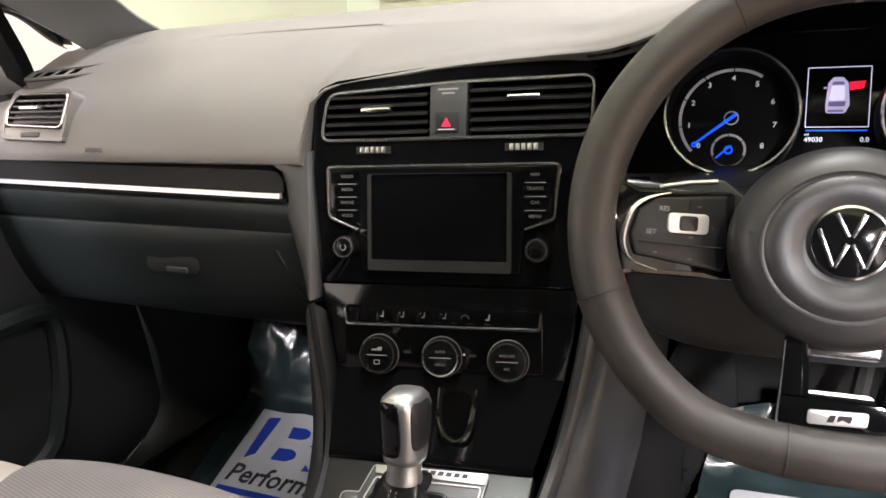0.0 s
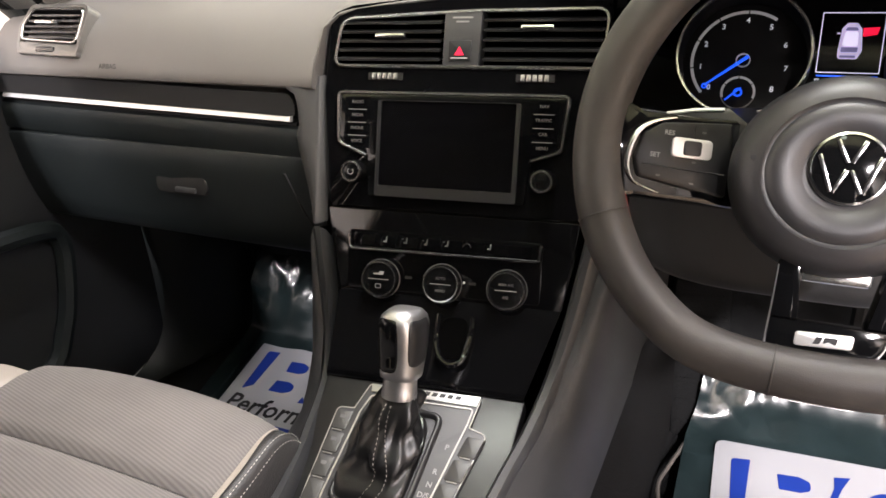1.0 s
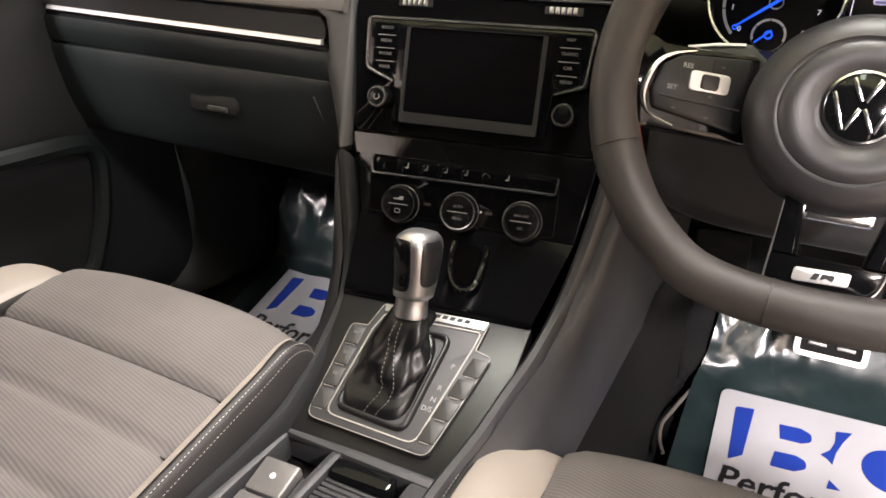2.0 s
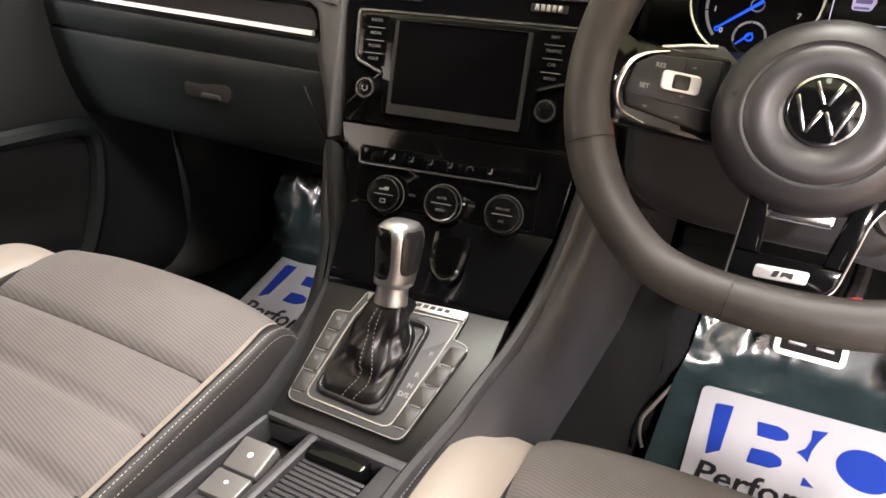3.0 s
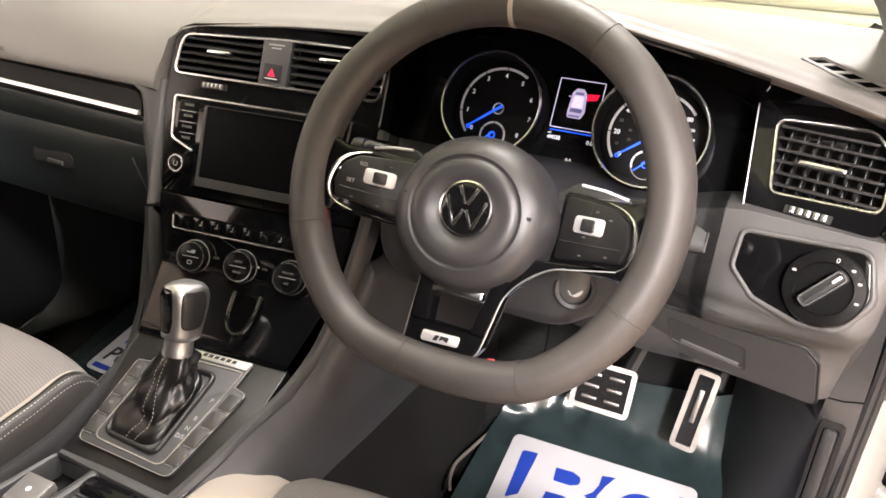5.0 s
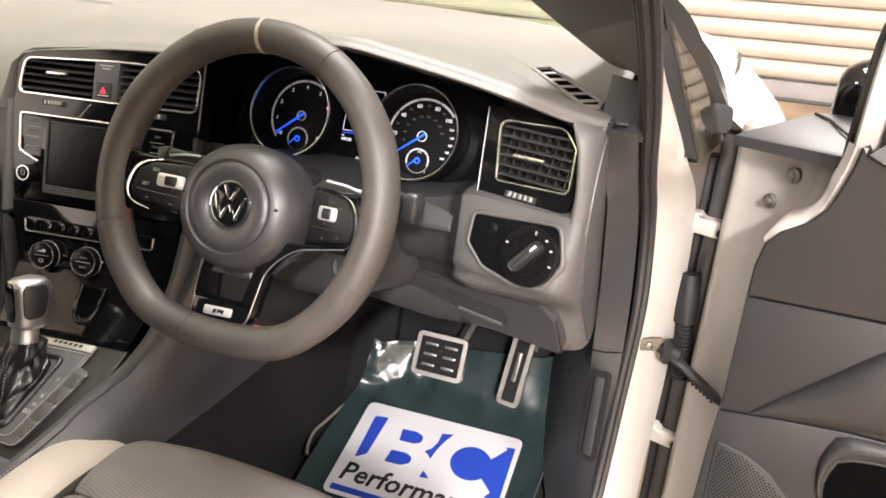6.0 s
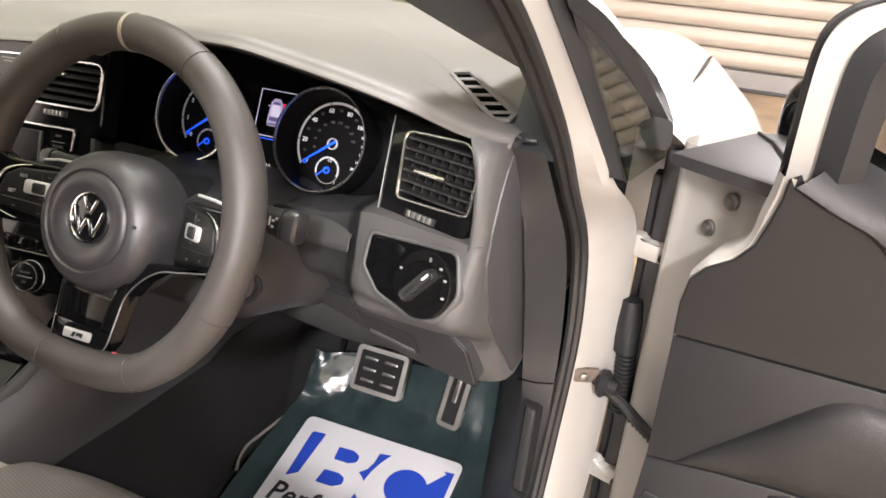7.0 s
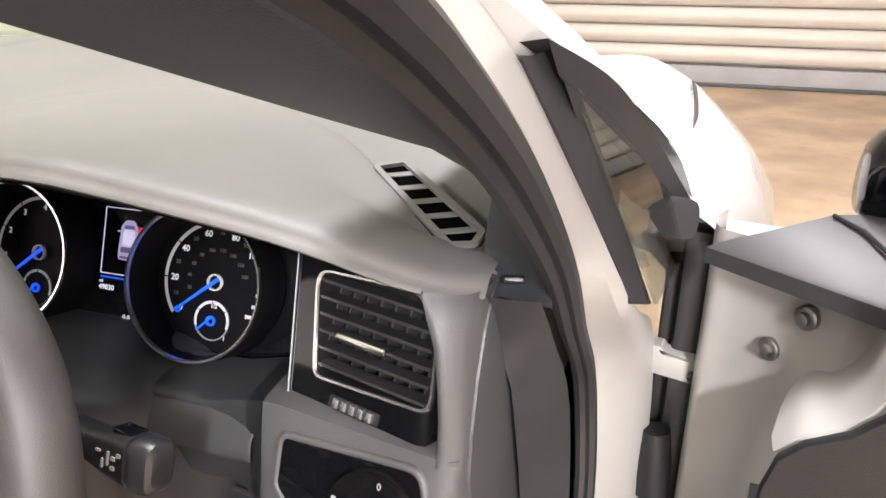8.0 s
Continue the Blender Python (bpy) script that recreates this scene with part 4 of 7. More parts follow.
# ---- centre stack ----
stack = thing("centre_fascia", tuple(S.translation), "gloss black centre console fascia panel", "fascia panel")
fas = [(-0.1435, 0.2455), (-0.12, 0.2545), (0.0, 0.266), (0.1, 0.27), (0.165, 0.273), (0.162, 0.165), (0.148, 0.043), (0.142, -0.014), (0.123, -0.125), (0.108, -0.17), (-0.112, -0.178), (-0.117, -0.14), (-0.118, -0.057), (-0.135, 0.013), (-0.1485, 0.158)]
cvp = roundpoly([(-0.1365, 0.189), (0.1565, 0.1885), (0.161, 0.2475), (0.02, 0.2465), (-0.128, 0.2395)], [0.01, 0.012, 0.012, 0, 0.018])
part("upper_panel", holed(roundpoly(fas[:6] + [(0.1468, 0.0325), (-0.1367, 0.0325), fas[-1]], [0.012, 0.03, 0, 0, 0.004, 0, 0.001, 0.001, 0], 3), cvp, S, -0.03, 0.0, 0.002, 160), M_GLOSS, stack, "gloss black screen surround")
part("lower_panel", prism(roundpoly([(0.1466, 0.0315), fas[7], (0.1335, -0.062), (-0.1185, -0.062), fas[12], fas[13], (-0.1366, 0.0315)], [0.001, 0, 0.001, 0.001, 0, 0, 0.001], 3), S, -0.03, 0.0, 0.0006), M_GLOSS, stack, "gloss black climate panel")
SA, SB = S @ Vector((0, -0.06, 0)), Vector((-0.007, 0.0475, 0.6116))
SL = fr(SA, S.to_3x3() @ Vector((1, 0, 0)), (0, SA.y - SB.y, SA.z - SB.z))   # the lower fascia leans out towards the selector
cub = thing("storage_grip", tuple(SL @ Vector((0.023, -0.045, 0))), "gloss black grip bow of the storage lid below the climate controls", "lid grip")
part("grip", tube(smooth_path([SL @ Vector(p) for p in ((0.004, -0.018, 0.001), (0.006, -0.045, 0.004), (0.013, -0.064, 0.008), (0.026, -0.073, 0.011), (0.038, -0.066, 0.009), (0.043, -0.04, 0.005), (0.042, -0.018, 0.001))], 4), 0.0034, 8), M_GLOSS, cub, "gloss black grip bow")
# black plate on the fascia in place of a shaded hollow
part("grip_hollow", prism(rrect(0.03, 0.045, 0.012, 0.023, -0.042), SL, 0.0, 0.0012), M_HOLE, cub, "flat black patch for the shade behind the grip")

cv = thing("air_vent", tuple(S @ Vector((0.01, 0.215, 0))), "pair of centre air vents in one thin chrome frame", "air vent", "dashboard air vents")
part("duct", prism(inset(cvp, -0.003), S, -0.034, -0.022), M_HOLE, cv)
outline(cvp, S, 0.0025, 0.0019, cv, "chrome_frame", M_CHROME, 6, "thin chrome frame")
left = roundpoly([(-0.134, 0.191), (-0.013, 0.191), (-0.013, 0.2435), (-0.128, 0.238)], 0.004)
right = roundpoly([(0.032, 0.191), (0.154, 0.191), (0.158, 0.245), (0.032, 0.2455)], 0.004)
for po in (left, right):
    slats(S, po, 5, cv, -0.004, 0.014, 18)
for x, y in ((-0.07, 0.2205), (0.09, 0.2285)):
    part("slider", box(S @ Matrix.Translation((x, y, 0.004)), 0.034, 0.0045, 0.008, 0.0015), M_CHROME, cv, "chrome slider")
Hz = thing("hazard_switch", tuple(S @ Vector((0.01, 0.215, 0))), "black hazard switch panel with a lit red triangle", "switch panel")
part("panel", prism([(-0.0105, 0.1895), (0.0285, 0.1895), (0.031, 0.247), (-0.0095, 0.2455)], S, -0.03, 0.003, 0.001), M_HARD, Hz)
part("button", prism(rrect(0.025, 0.022, 0.002, 0.0088, 0.205), S, 0.001, 0.0048, 0.001), M_DARK, Hz)
tri_o = [(0.0035, 0.2005), (0.0135, 0.2005), (0.0085, 0.2095)]
part("triangle", prism(tri_o, S, 0.0049, 0.0054), M_GLOWR, Hz, "lit red warning triangle")
part("button_line", prism(rrect(0.018, 0.0008, 0.0002, 0.0085, 0.1975), S, 0.0049, 0.0053), M_PRINT, Hz)
for k, w in ((0, 0.022), (1, 0.014)):
    part("text_bar", prism(rrect(w, 0.0017, 0.0004, 0.01, 0.2395 - 0.0042 * k), S, 0.003, 0.0033), M_GREYPRINT, Hz)
for cx in (-0.075, 0.09):
    tw = thing("vent_wheel", tuple(S @ Vector((cx, 0.178, 0))), "small ribbed thumb wheel of an air vent", "thumb wheel", "vent wheels")
    part("slot", prism(rrect(0.04, 0.008, 0.001, cx, 0.178), S, -0.002, 0.0012), M_BLACK, tw)
    for k in range(5):
        part("tooth", prism(rrect(0.0042, 0.0066, 0.0008, cx - 0.0125 + k * 0.0062, 0.178), S, 0.0, 0.0045, 0.001), M_ALU, tw)

# infotainment unit
ru = thing("infotainment_unit", tuple(S @ Vector((0, 0.1, 0))), "black infotainment unit with a dark switched-off screen", "car radio")
rup = [(-0.127, 0.159), (0.126, 0.159), (0.1215, 0.104), (0.091, 0.094), (0.088, 0.047), (-0.088, 0.047), (-0.0915, 0.094), (-0.126, 0.105)]
part("face", prism(roundpoly(rup, 0.004), S, -0.004, 0.004, 0.0015), M_GLOSS, ru)
ol = roundpoly([(-0.0925, 0.0915), (-0.1265, 0.105), (-0.1285, 0.16), (0.127, 0.16), (0.1225, 0.104), (0.092, 0.0935)], [0, 0.009, 0.005, 0.005, 0.009, 0])
part("chrome_line", tube([S @ Vector((x, y, 0.004)) for x, y in ol], 0.0017, 6, False, S.to_3x3() @ Vector((0, 0, 1))), M_CHROME, ru, "thin chrome outline")
bez = rrect(0.158, 0.104, 0.003, -0.0005, 0.1)
part("bezel", band(bez, rrect(0.15, 0.092, 0.002, -0.001, 0.1055), S, 0.002, 0.0075), M_SLAT, ru, "dark bevelled screen frame")
part("screen", prism(rrect(0.15, 0.092, 0.002, -0.001, 0.1055), S, 0.002, 0.0052), M_SCREEN, ru, "dark switched-off glass screen")
for k, (tl, tr) in enumerate((("RADIO", "NAV"), ("MEDIA", "TRAFFIC"), ("PHONE", "CAR"), ("VOICE", "MENU"))):
    y = 0.1485 - 0.0142 * k
    for tx, cx in ((tl, -0.1045), (tr, 0.1025)):
        key = part("key", prism(rrect(0.03, 0.0128, 0.001, cx, y), S, 0.003, 0.0042), M_GLOSS, ru)
        letters(tx, S, cx, y + 0.001, 0.0046, 0.0046, M_DIMPRINT, key)
        if k < 3:
            part("key_line", prism(rrect(0.0215, 0.0006, 0.0002, cx, y - 0.0071), S, 0.0042, 0.0047), M_GREYPRINT, key)
for cx, nm in ((-0.1035, "power"), (0.1065, "menu")):
    kb = part("knob", lathe([(0.0125, 0), (0.0125, 0.012), (0.0118, 0.017), (0.0105, 0.018)], S @ Matrix.Translation((cx, 0.073, 0.001)), 28), M_DIAL, ru, "ribbed black knob")
    part("knob_ring", lathe([(0.0112, 0.017), (0.0112, 0.0192), (0.0094, 0.0192), (0.0094, 0.017)], S @ Matrix.Translation((cx, 0.073, 0.001)), 28, cap=False), M_CHROME, kb, "chrome ring")
    if nm == "power":
        mk = S @ Matrix.Translation((cx, 0.073, 0.0195))
        part("power_mark", tube([mk @ Vector((0.0032 * math.sin(a), 0.0032 * math.cos(a), 0)) for a in [0.6 + 0.25 * i for i in range(21)]], 0.0004, 4), M_GREYPRINT, kb)

# climate controls
cl = thing("climate_panel", tuple(S @ Vector((0, -0.02, 0))), "gloss black climate control panel with three chrome-ringed knobs", "climate control")
part("panel", prism(rrect(0.222, 0.066, 0.006, 0.0, -0.0245), S, -0.003, 0.0008, 0.0006), M_GLOSS, cl)
ul = roundpoly([(-0.109, 0.005), (-0.107, -0.0125), (0.1075, -0.0105), (0.109, 0.007)], [0, 0.004, 0.004, 0])
part("chrome_line", tube([S @ Vector((x, y, 0.0035)) for x, y in ul], 0.0014, 6, False, S.to_3x3() @ Vector((0, 0, 1))), M_CHROME, cl, "thin chrome line")
for k in range(8):
    x0_ = -0.102 + 0.0253 * k
    part("key", prism([(x0_, -0.0085 + 0.0002 * k), (x0_ + 0.0248, -0.0083 + 0.0002 * k), (x0_ + 0.0248, 0.0057 + 0.0002 * k), (x0_, 0.0055 + 0.0002 * k)], S, 0.002, 0.0036, 0.0003), M_GLOSS, cl)
for k in range(6):
    cx, cy = -0.0655 + k * 0.0237, 0.0 + 0.0002 * k
    if k == 4:
        part("key_mark", tube([S @ Vector((cx + 0.0042 * math.cos(a), cy - 0.002 + 0.0038 * math.sin(a), 0.0038)) for a in [math.pi * i / 10 for i in range(11)]], 0.0003, 4), M_DIMPRINT, cl)
        continue
    mk_ = prism([(cx + 0.0002, cy - 0.0032), (cx + 0.0024, cy - 0.0032), (cx + 0.003, cy + 0.0032), (cx + 0.0018, cy + 0.0032), (cx + 0.0012, cy - 0.0014), (cx - 0.0014, cy - 0.0018), (cx - 0.0014, cy - 0.0032)], S, 0.0036, 0.0039)
    part("key_mark", mk_, M_GREYPRINT if k in (0, 5) else M_DIMPRINT, cl)
    if 0 < k < 4:
        part("key_mark", prism(rrect(0.0022, 0.0008, 0.0003, cx - 0.0026, cy + 0.0016), S, 0.0036, 0.0039), M_DIMPRINT, cl)
for cx, cy, t1, t2 in ((-0.068, -0.0445, "", ""), (0.0035, -0.0435, "AUTO", "MENU"), (0.0755, -0.0435, "MAX A/C", "A/C")):
    mk = S @ Matrix.Translation((cx, cy, 0.002)) @ pose(0, 0, 0, -4, 5, 0)
    kb = part("dial", lathe([(0.0215, 0.0), (0.0212, 0.004), (0.0198, 0.011), (0.0188, 0.0115)], mk, 36), M_DIAL, cl, "black ridged dial")
    part("dial_ring", lathe([(0.0197, 0.0105), (0.0196, 0.0124), (0.0182, 0.0124), (0.0181, 0.0105)], mk, 36, cap=False), M_CHROME, kb, "thin chrome ring")
    part("dial_rim", lathe([(0.0216, 0.0), (0.0221, 0.001), (0.0214, 0.002)], mk, 36, cap=False), M_ALU, kb)
    part("dial_line", prism(rrect(0.023, 0.0007, 0.0002), mk, 0.0115, 0.0119), M_GREYPRINT, kb)
    if t1:
        letters(t1, mk, 0, 0.0062, 0.0039, 0.0118, M_DIMPRINT, kb)
        letters(t2, mk, 0, -0.0072, 0.0039, 0.0118, M_DIMPRINT, kb)
    else:
        part("screen_mark", band(rrect(0.0065, 0.005, 0.001, 0, -0.0075), rrect(0.005, 0.0035, 0.0006, 0, -0.0075), mk, 0.0115, 0.0119), M_GREYPRINT, kb)
        part("screen_mark", prism([(-0.006, 0.005), (0.005, 0.005), (0.006, 0.009), (0.001, 0.009), (0, 0.007), (-0.006, 0.0065)], mk, 0.0115, 0.0119), M_GREYPRINT, kb)
for cx in (-0.036, 0.037):
    part("text_bar", prism(rrect(0.008, 0.003, 0.0004, cx, -0.0405), S, 0.0022, 0.0025), M_KEY, cl)
part("lamp_dot", prism(rrect(0.0024, 0.0024, 0.0008, 0.028, -0.04), S, 0.0022, 0.0026), M_PRINT, cl)
# ---- flanks and tunnel console ----
con = thing("centre_console", (0, -0.1, 0.3), "dark grey plastic centre console between the seats", "centre console")
for s in (1, -1):
    if s < 0:
        pth = [(-0.152, 0.103, 0.755), (-0.142, 0.089, 0.7), (-0.131, 0.073, 0.64), (-0.121, 0.045, 0.6), (-0.104, -0.01, 0.585), (-0.09, -0.075, 0.566), (-0.087, -0.13, 0.552), (-0.09, -0.25, 0.542), (-0.09, -0.6, 0.54)]
    else:
        pth = [(0.165, 0.17, 0.9), (0.162, 0.166, 0.87), (0.158, 0.155, 0.81), (0.15, 0.142, 0.755), (0.141, 0.118, 0.69), (0.131, 0.085, 0.635), (0.124, 0.035, 0.603), (0.118, -0.02, 0.588), (0.112, -0.07, 0.572), (0.1, -0.13, 0.552), (0.098, -0.25, 0.542), (0.096, -0.6, 0.54)]
    p = resample(smooth_path(pth, 6), 60)
    rings = []
    for q in p:
        low = max(0.0, min(1.0, (0.82 - q.z) / 0.15))
        rings.append([q + Vector((-s * 0.011, 0.012, -0.016)), q + Vector((-s * 0.0085, 0.002, -0.003)), q + Vector((-s * 0.004, -0.003, 0.002)), q + Vector((s * 0.003, -0.003, 0.002)), q + Vector((s * 0.008, 0.001, -0.002)), q + Vector((s * 0.011, 0.02, -0.01))])
    # left rail in darker plastic, for the shaded flank of the console
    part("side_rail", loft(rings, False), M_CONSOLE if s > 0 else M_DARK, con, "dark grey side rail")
    # side panels down to the carpet
    rings = []
    for k in range(30):
        y = -0.6 + 1.15 * k / 29
        low = [q for q in p if q.z < 0.76]
        q = min(low, key=lambda v: abs(v.y - y)) if y < 0.14 else Vector((s * (0.15 + 0.06 * (y - 0.14)), y, 0.74))
        xo = abs(q.x)
        zl = 0.49 if y < 0.42 else 0.49 - (y - 0.42)
        rings.append(smooth_path([(s * (xo + 0.008), y + 0.004, q.z - 0.004), (s * (xo + 0.02), y, q.z - 0.02), (s * (xo * 0.6 + 0.176 * 0.4 + 0.012), y, q.z * 0.6 + zl * 0.4), (s * 0.174, y, zl + 0.012), (s * 0.172, y, zl), (s * 0.15, y, zl - 0.01)], 4))
    part("side_panel", loft(rings, False), M_CONSOLE, con, "smooth dark grey side panel")
    wall_pts = [(s * 0.172, -0.6), (s * 0.172, 0.0), (s * 0.178, 0.2), (s * 0.195, 0.4), (s * 0.22, 0.62)]
    part("tunnel_carpet", loft([[vec(x + s * 0.03, y, 0.24), vec(x + s * 0.012, y, 0.32), vec(x, y, 0.42), vec(x - s * 0.02, y, 0.51)] for x, y in wall_pts], False), M_CARPET, con, "black tunnel carpet")
# top tray
rings = []
for y, z in ((-0.6, 0.5), (-0.13, 0.5), (-0.118, 0.5)):
    rings.append([vec(-0.1, y, z), vec(0.1, y, z)])
part("tray_floor", loft(rings, False), M_BLACK, con)
for nm, x0, x1, y0, y1 in (("front_bar", -0.09, 0.09, -0.122, -0.106), ("middle_bar", -0.022, -0.008, -0.6, -0.12), ("left_bar", -0.096, -0.072, -0.6, -0.12), ("right_bar", 0.066, 0.098, -0.6, -0.12), ("button_base", -0.072, -0.022, -0.6, -0.155)):
    bm = bmesh.new()
    zt = 0.538 if nm != "button_base" else 0.528
    box(UP, x1 - x0, y1 - y0, 0.03, 0.0055, bm, (x0 + x1) / 2, (y0 + y1) / 2, zt - 0.015)
    part(nm, bm, M_HARD, con)
pb = thing("parking_brake_switch", (-0.045, -0.19, 0.52), "silver parking brake switch with a dark auto-hold key", "brake switch")
bm = bmesh.new()
box(fr((-0.046, -0.178, 0.535), (1, 0.05, 0), (0, 1, 0.22)), 0.039, 0.037, 0.011, 0.0025, bm)
part("lever", bm, M_SWITCH, pb, "satin silver lever")
bm = bmesh.new()
box(fr((-0.046, -0.2135, 0.53), (1, 0.05, 0), (0, 1, 0.05)), 0.039, 0.03, 0.008, 0.002, bm)
part("key", bm, M_SWITCH, pb, "silver auto-hold key")
part("key_mark", lathe([(0.0022, 0.0), (0.0022, 0.0008), (0.001, 0.0008)], fr((-0.046, -0.2115, 0.5338), (1, 0.05, 0), (0, 1, 0.05)), 12), M_PRINT, pb, "pale round mark")
part("key_mark", lathe([(0.003, 0.0), (0.003, 0.0008), (0.0018, 0.0008)], fr((-0.046, -0.1785, 0.5402), (1, 0.05, 0), (0, 1, 0.22)), 12), M_PRINT, pb, "pale round mark")
blind = thing("cup_holder_blind", (0.03, -0.2, 0.52), "closed ribbed roller blind over the cup holders", "cup holder")
for k in range(34):
    bm = bmesh.new()
    box(UP, 0.072, 0.0052, 0.006, 0.002, bm, 0.029, -0.152 - 0.0062 * k, 0.531)
    part("slat", bm, M_HARD, blind)
bm = bmesh.new()
box(fr((0.026, -0.139, 0.536), (1, 0.05, 0), (0, 1, 0)), 0.066, 0.022, 0.016, 0.007, bm)
part("grip", bm, M_GLOSS, blind, "gloss black grip")

# gloss lip that carries the fascia down to the selector plate
lip = []
for i in range(13):
    f = i / 12
    a0 = S @ Vector((-0.119 + 0.253 * f, -0.06, -0.0004))
    a3 = G @ Vector((-0.11 + 0.223 * f, 0.081 + 0.0105 * f, 0.0005))
    lip.append(smooth_path([a0 + Vector((0, 0.01, 0.012)), a0, a0.lerp(a3, 0.3), a0.lerp(a3, 0.7), a3, a3 + Vector((0, 0.004, -0.008))], 3))
part("lower_lip", loft(lip, False), M_GLOSS, stack, "gloss black lower lip", 60)

# ---- gear selector ----
gs = thing("gear_selector", tuple(G.translation), "automatic gear selector with a silver knob and black leather boot", "gear lever")
sur = roundpoly([(-0.07, -0.074), (0.066, -0.078), (0.088, 0.042), (0.0685, 0.047), (0.071, 0.083), (-0.052, 0.075), (-0.058, 0.044), (-0.0765, 0.042)], [0.012, 0.012, 0.006, 0.001, 0.003, 0.003, 0.001, 0.006])
part("base", prism(roundpoly([(-0.088, -0.1), (0.1, -0.1), (0.115, 0.02), (0.114, 0.094), (-0.11, 0.0835), (-0.1, 0.03)], 0.004), G, -0.02, -0.0025, 0.002), M_KEYPAD, gs, "dark console plate")
part("surround", prism(sur, G, -0.004, 0.004, 0.002), M_HARD, gs, "dark satin surround plate")
outline(sur, G, 0.003, 0.0008, gs, "chrome_line", M_LINE, 6, "thin bright outline")
inn = roundpoly([(-0.052, -0.066), (0.05, -0.07), (0.066, 0.05), (0.067, 0.068), (-0.045, 0.062), (-0.05, 0.04)], [0.012, 0.012, 0.002, 0.004, 0.004, 0.002])
part("inner_band", band(inset(inn, -0.0006), inset(inn, 0.001), G, 0.002, 0.005), M_LINE, gs, "satin silver inner band")
badge = part("badge_plate", prism([(-0.047, 0.066), (0.069, 0.071), (0.0705, 0.083), (-0.05, 0.0755)], G, 0.003, 0.0055, 0.0008), M_ALU, gs, "satin silver badge plate")
for k in range(6):
    x = 0.002 + k * 0.0085
    part("badge_bar", prism([(x, 0.0725 + 0.0004 * k), (x + 0.0058, 0.0728 + 0.0004 * k), (x + 0.0068, 0.0775 + 0.0004 * k), (x + 0.001, 0.0772 + 0.0004 * k)], G, 0.0055, 0.0058), M_INK, badge)
for k in range(4):
    y = 0.028 - 0.0265 * k
    x = -0.0655 + 0.0012 * k
    key = part("key", prism(rrect(0.0175, 0.0225, 0.002, x, y), G, 0.002, 0.0052, 0.001), M_KEY, gs, "grey function key")
    part("key_line", prism(rrect(0.011, 0.0006, 0.0002, x, y - 0.0128), G, 0.003, 0.0054), M_LINE, key)
    if k < 3:
        part("key_mark", prism(rrect(0.006, 0.004, 0.001, x, y + 0.003), G, 0.0052, 0.0054), M_DIMPRINT, key)
    x = 0.076 - 0.0052 * k
    key = part("key", prism(roundpoly([(x - 0.0105, y - 0.013), (x + 0.0075, y - 0.013), (x + 0.0118, y + 0.009), (x - 0.0065, y + 0.009)], 0.002), G, 0.002, 0.0052, 0.001), M_KEY, gs, "grey function key")
    part("key_line", prism(rrect(0.011, 0.0006, 0.0002, x - 0.0018, y - 0.0142), G, 0.003, 0.0054), M_LINE, key)
for tx, x, y in (("P", 0.0534, 0.0213), ("R", 0.05, -0.0058), ("N", 0.0487, -0.0197), ("D/S", 0.0462, -0.031), ("+", 0.034, -0.025), ("-", 0.032, -0.037), ("P", 0.0655, -0.031)):
    letters(tx, G, x, y, 0.0078, 0.0042, M_GREYPRINT, gs)
# boot: a soft folded sleeve from a rounded square up to the collar
bc = Vector((-0.008, -0.004))
top = G.inverted() @ Vector((0.003, -0.0095, 0.643))
rings = []
for k in range(15):
    t = k / 14
    ring = []
    for i in range(48):
        a = 2 * math.pi * i / 48
        ca, sa = math.cos(a), math.sin(a)
        sq = 1 / max(abs(ca) ** 5 + abs(sa) ** 5, 0.01) ** 0.2
        rx, ry = 0.0385 * sq, 0.052 * sq
        w = t ** 0.95
        fold = (0.0032 * math.sin(5.5 * t * math.pi + 1.7 * math.cos(a - 0.5)) + 0.0032 * math.sin(5 * a + 5 * t) + 0.0022 * math.sin(9 * a - 6 * t) + 0.003 * math.sin(2 * a + 9 * t)) * math.sin(math.pi * t) ** 0.8
        r_x = rx * (1 - w) + 0.0175 * w + fold
        r_y = ry * (1 - w) + 0.0175 * w + fold
        cx = bc.x + (top.x - bc.x) * t
        cy = bc.y + (top.y - bc.y) * t
        ring.append(G @ Vector((cx + r_x * ca, cy + r_y * sa, 0.003 + (top.z - 0.003) * t ** 1.1 + 0.004 * math.sin(math.pi * min(1, t * 5)) * (t < 0.2))))
    rings.append(ring)
frame_ = roundpoly([(-0.0455, -0.0575), (0.0365, -0.063), (0.0405, 0.056), (-0.042, 0.05)], 0.014)
part("boot_frame", loft([[G @ Vector((x, y, z)) for x, y in inset(frame_, d)] for d, z in ((-0.001, 0.003), (0.0, 0.0075), (0.002, 0.009), (0.0045, 0.0085), (0.006, 0.004))], True, False), M_STALK, gs, "rolled black boot frame", 70)
boot = part("boot", loft(rings), M_BOOT, gs, "black folded leather boot", 60)
for off in (-1.3, 1.3):
    i = 36 + off
    line = []
    for k, r in enumerate(rings):
        f = (i + 2.0 * math.sin(1.6 * math.pi * k / 14)) % 48
        a, b = r[int(f)], r[(int(f) + 1) % 48]
        p = a.lerp(b, f - int(f))
        line.append(p + (p - sum(r, Vector()) / 48).normalized() * 0.0006)
    dense = resample(line, 46)
    bm = bmesh.new()
    for a, b in zip(dense[0::2], dense[1::2]):
        tube([a, b], 0.00025, 4, bm=bm)
    tagged(part("stitching", bm, M_THREAD, boot, "pale double stitching"), kind="stuff")
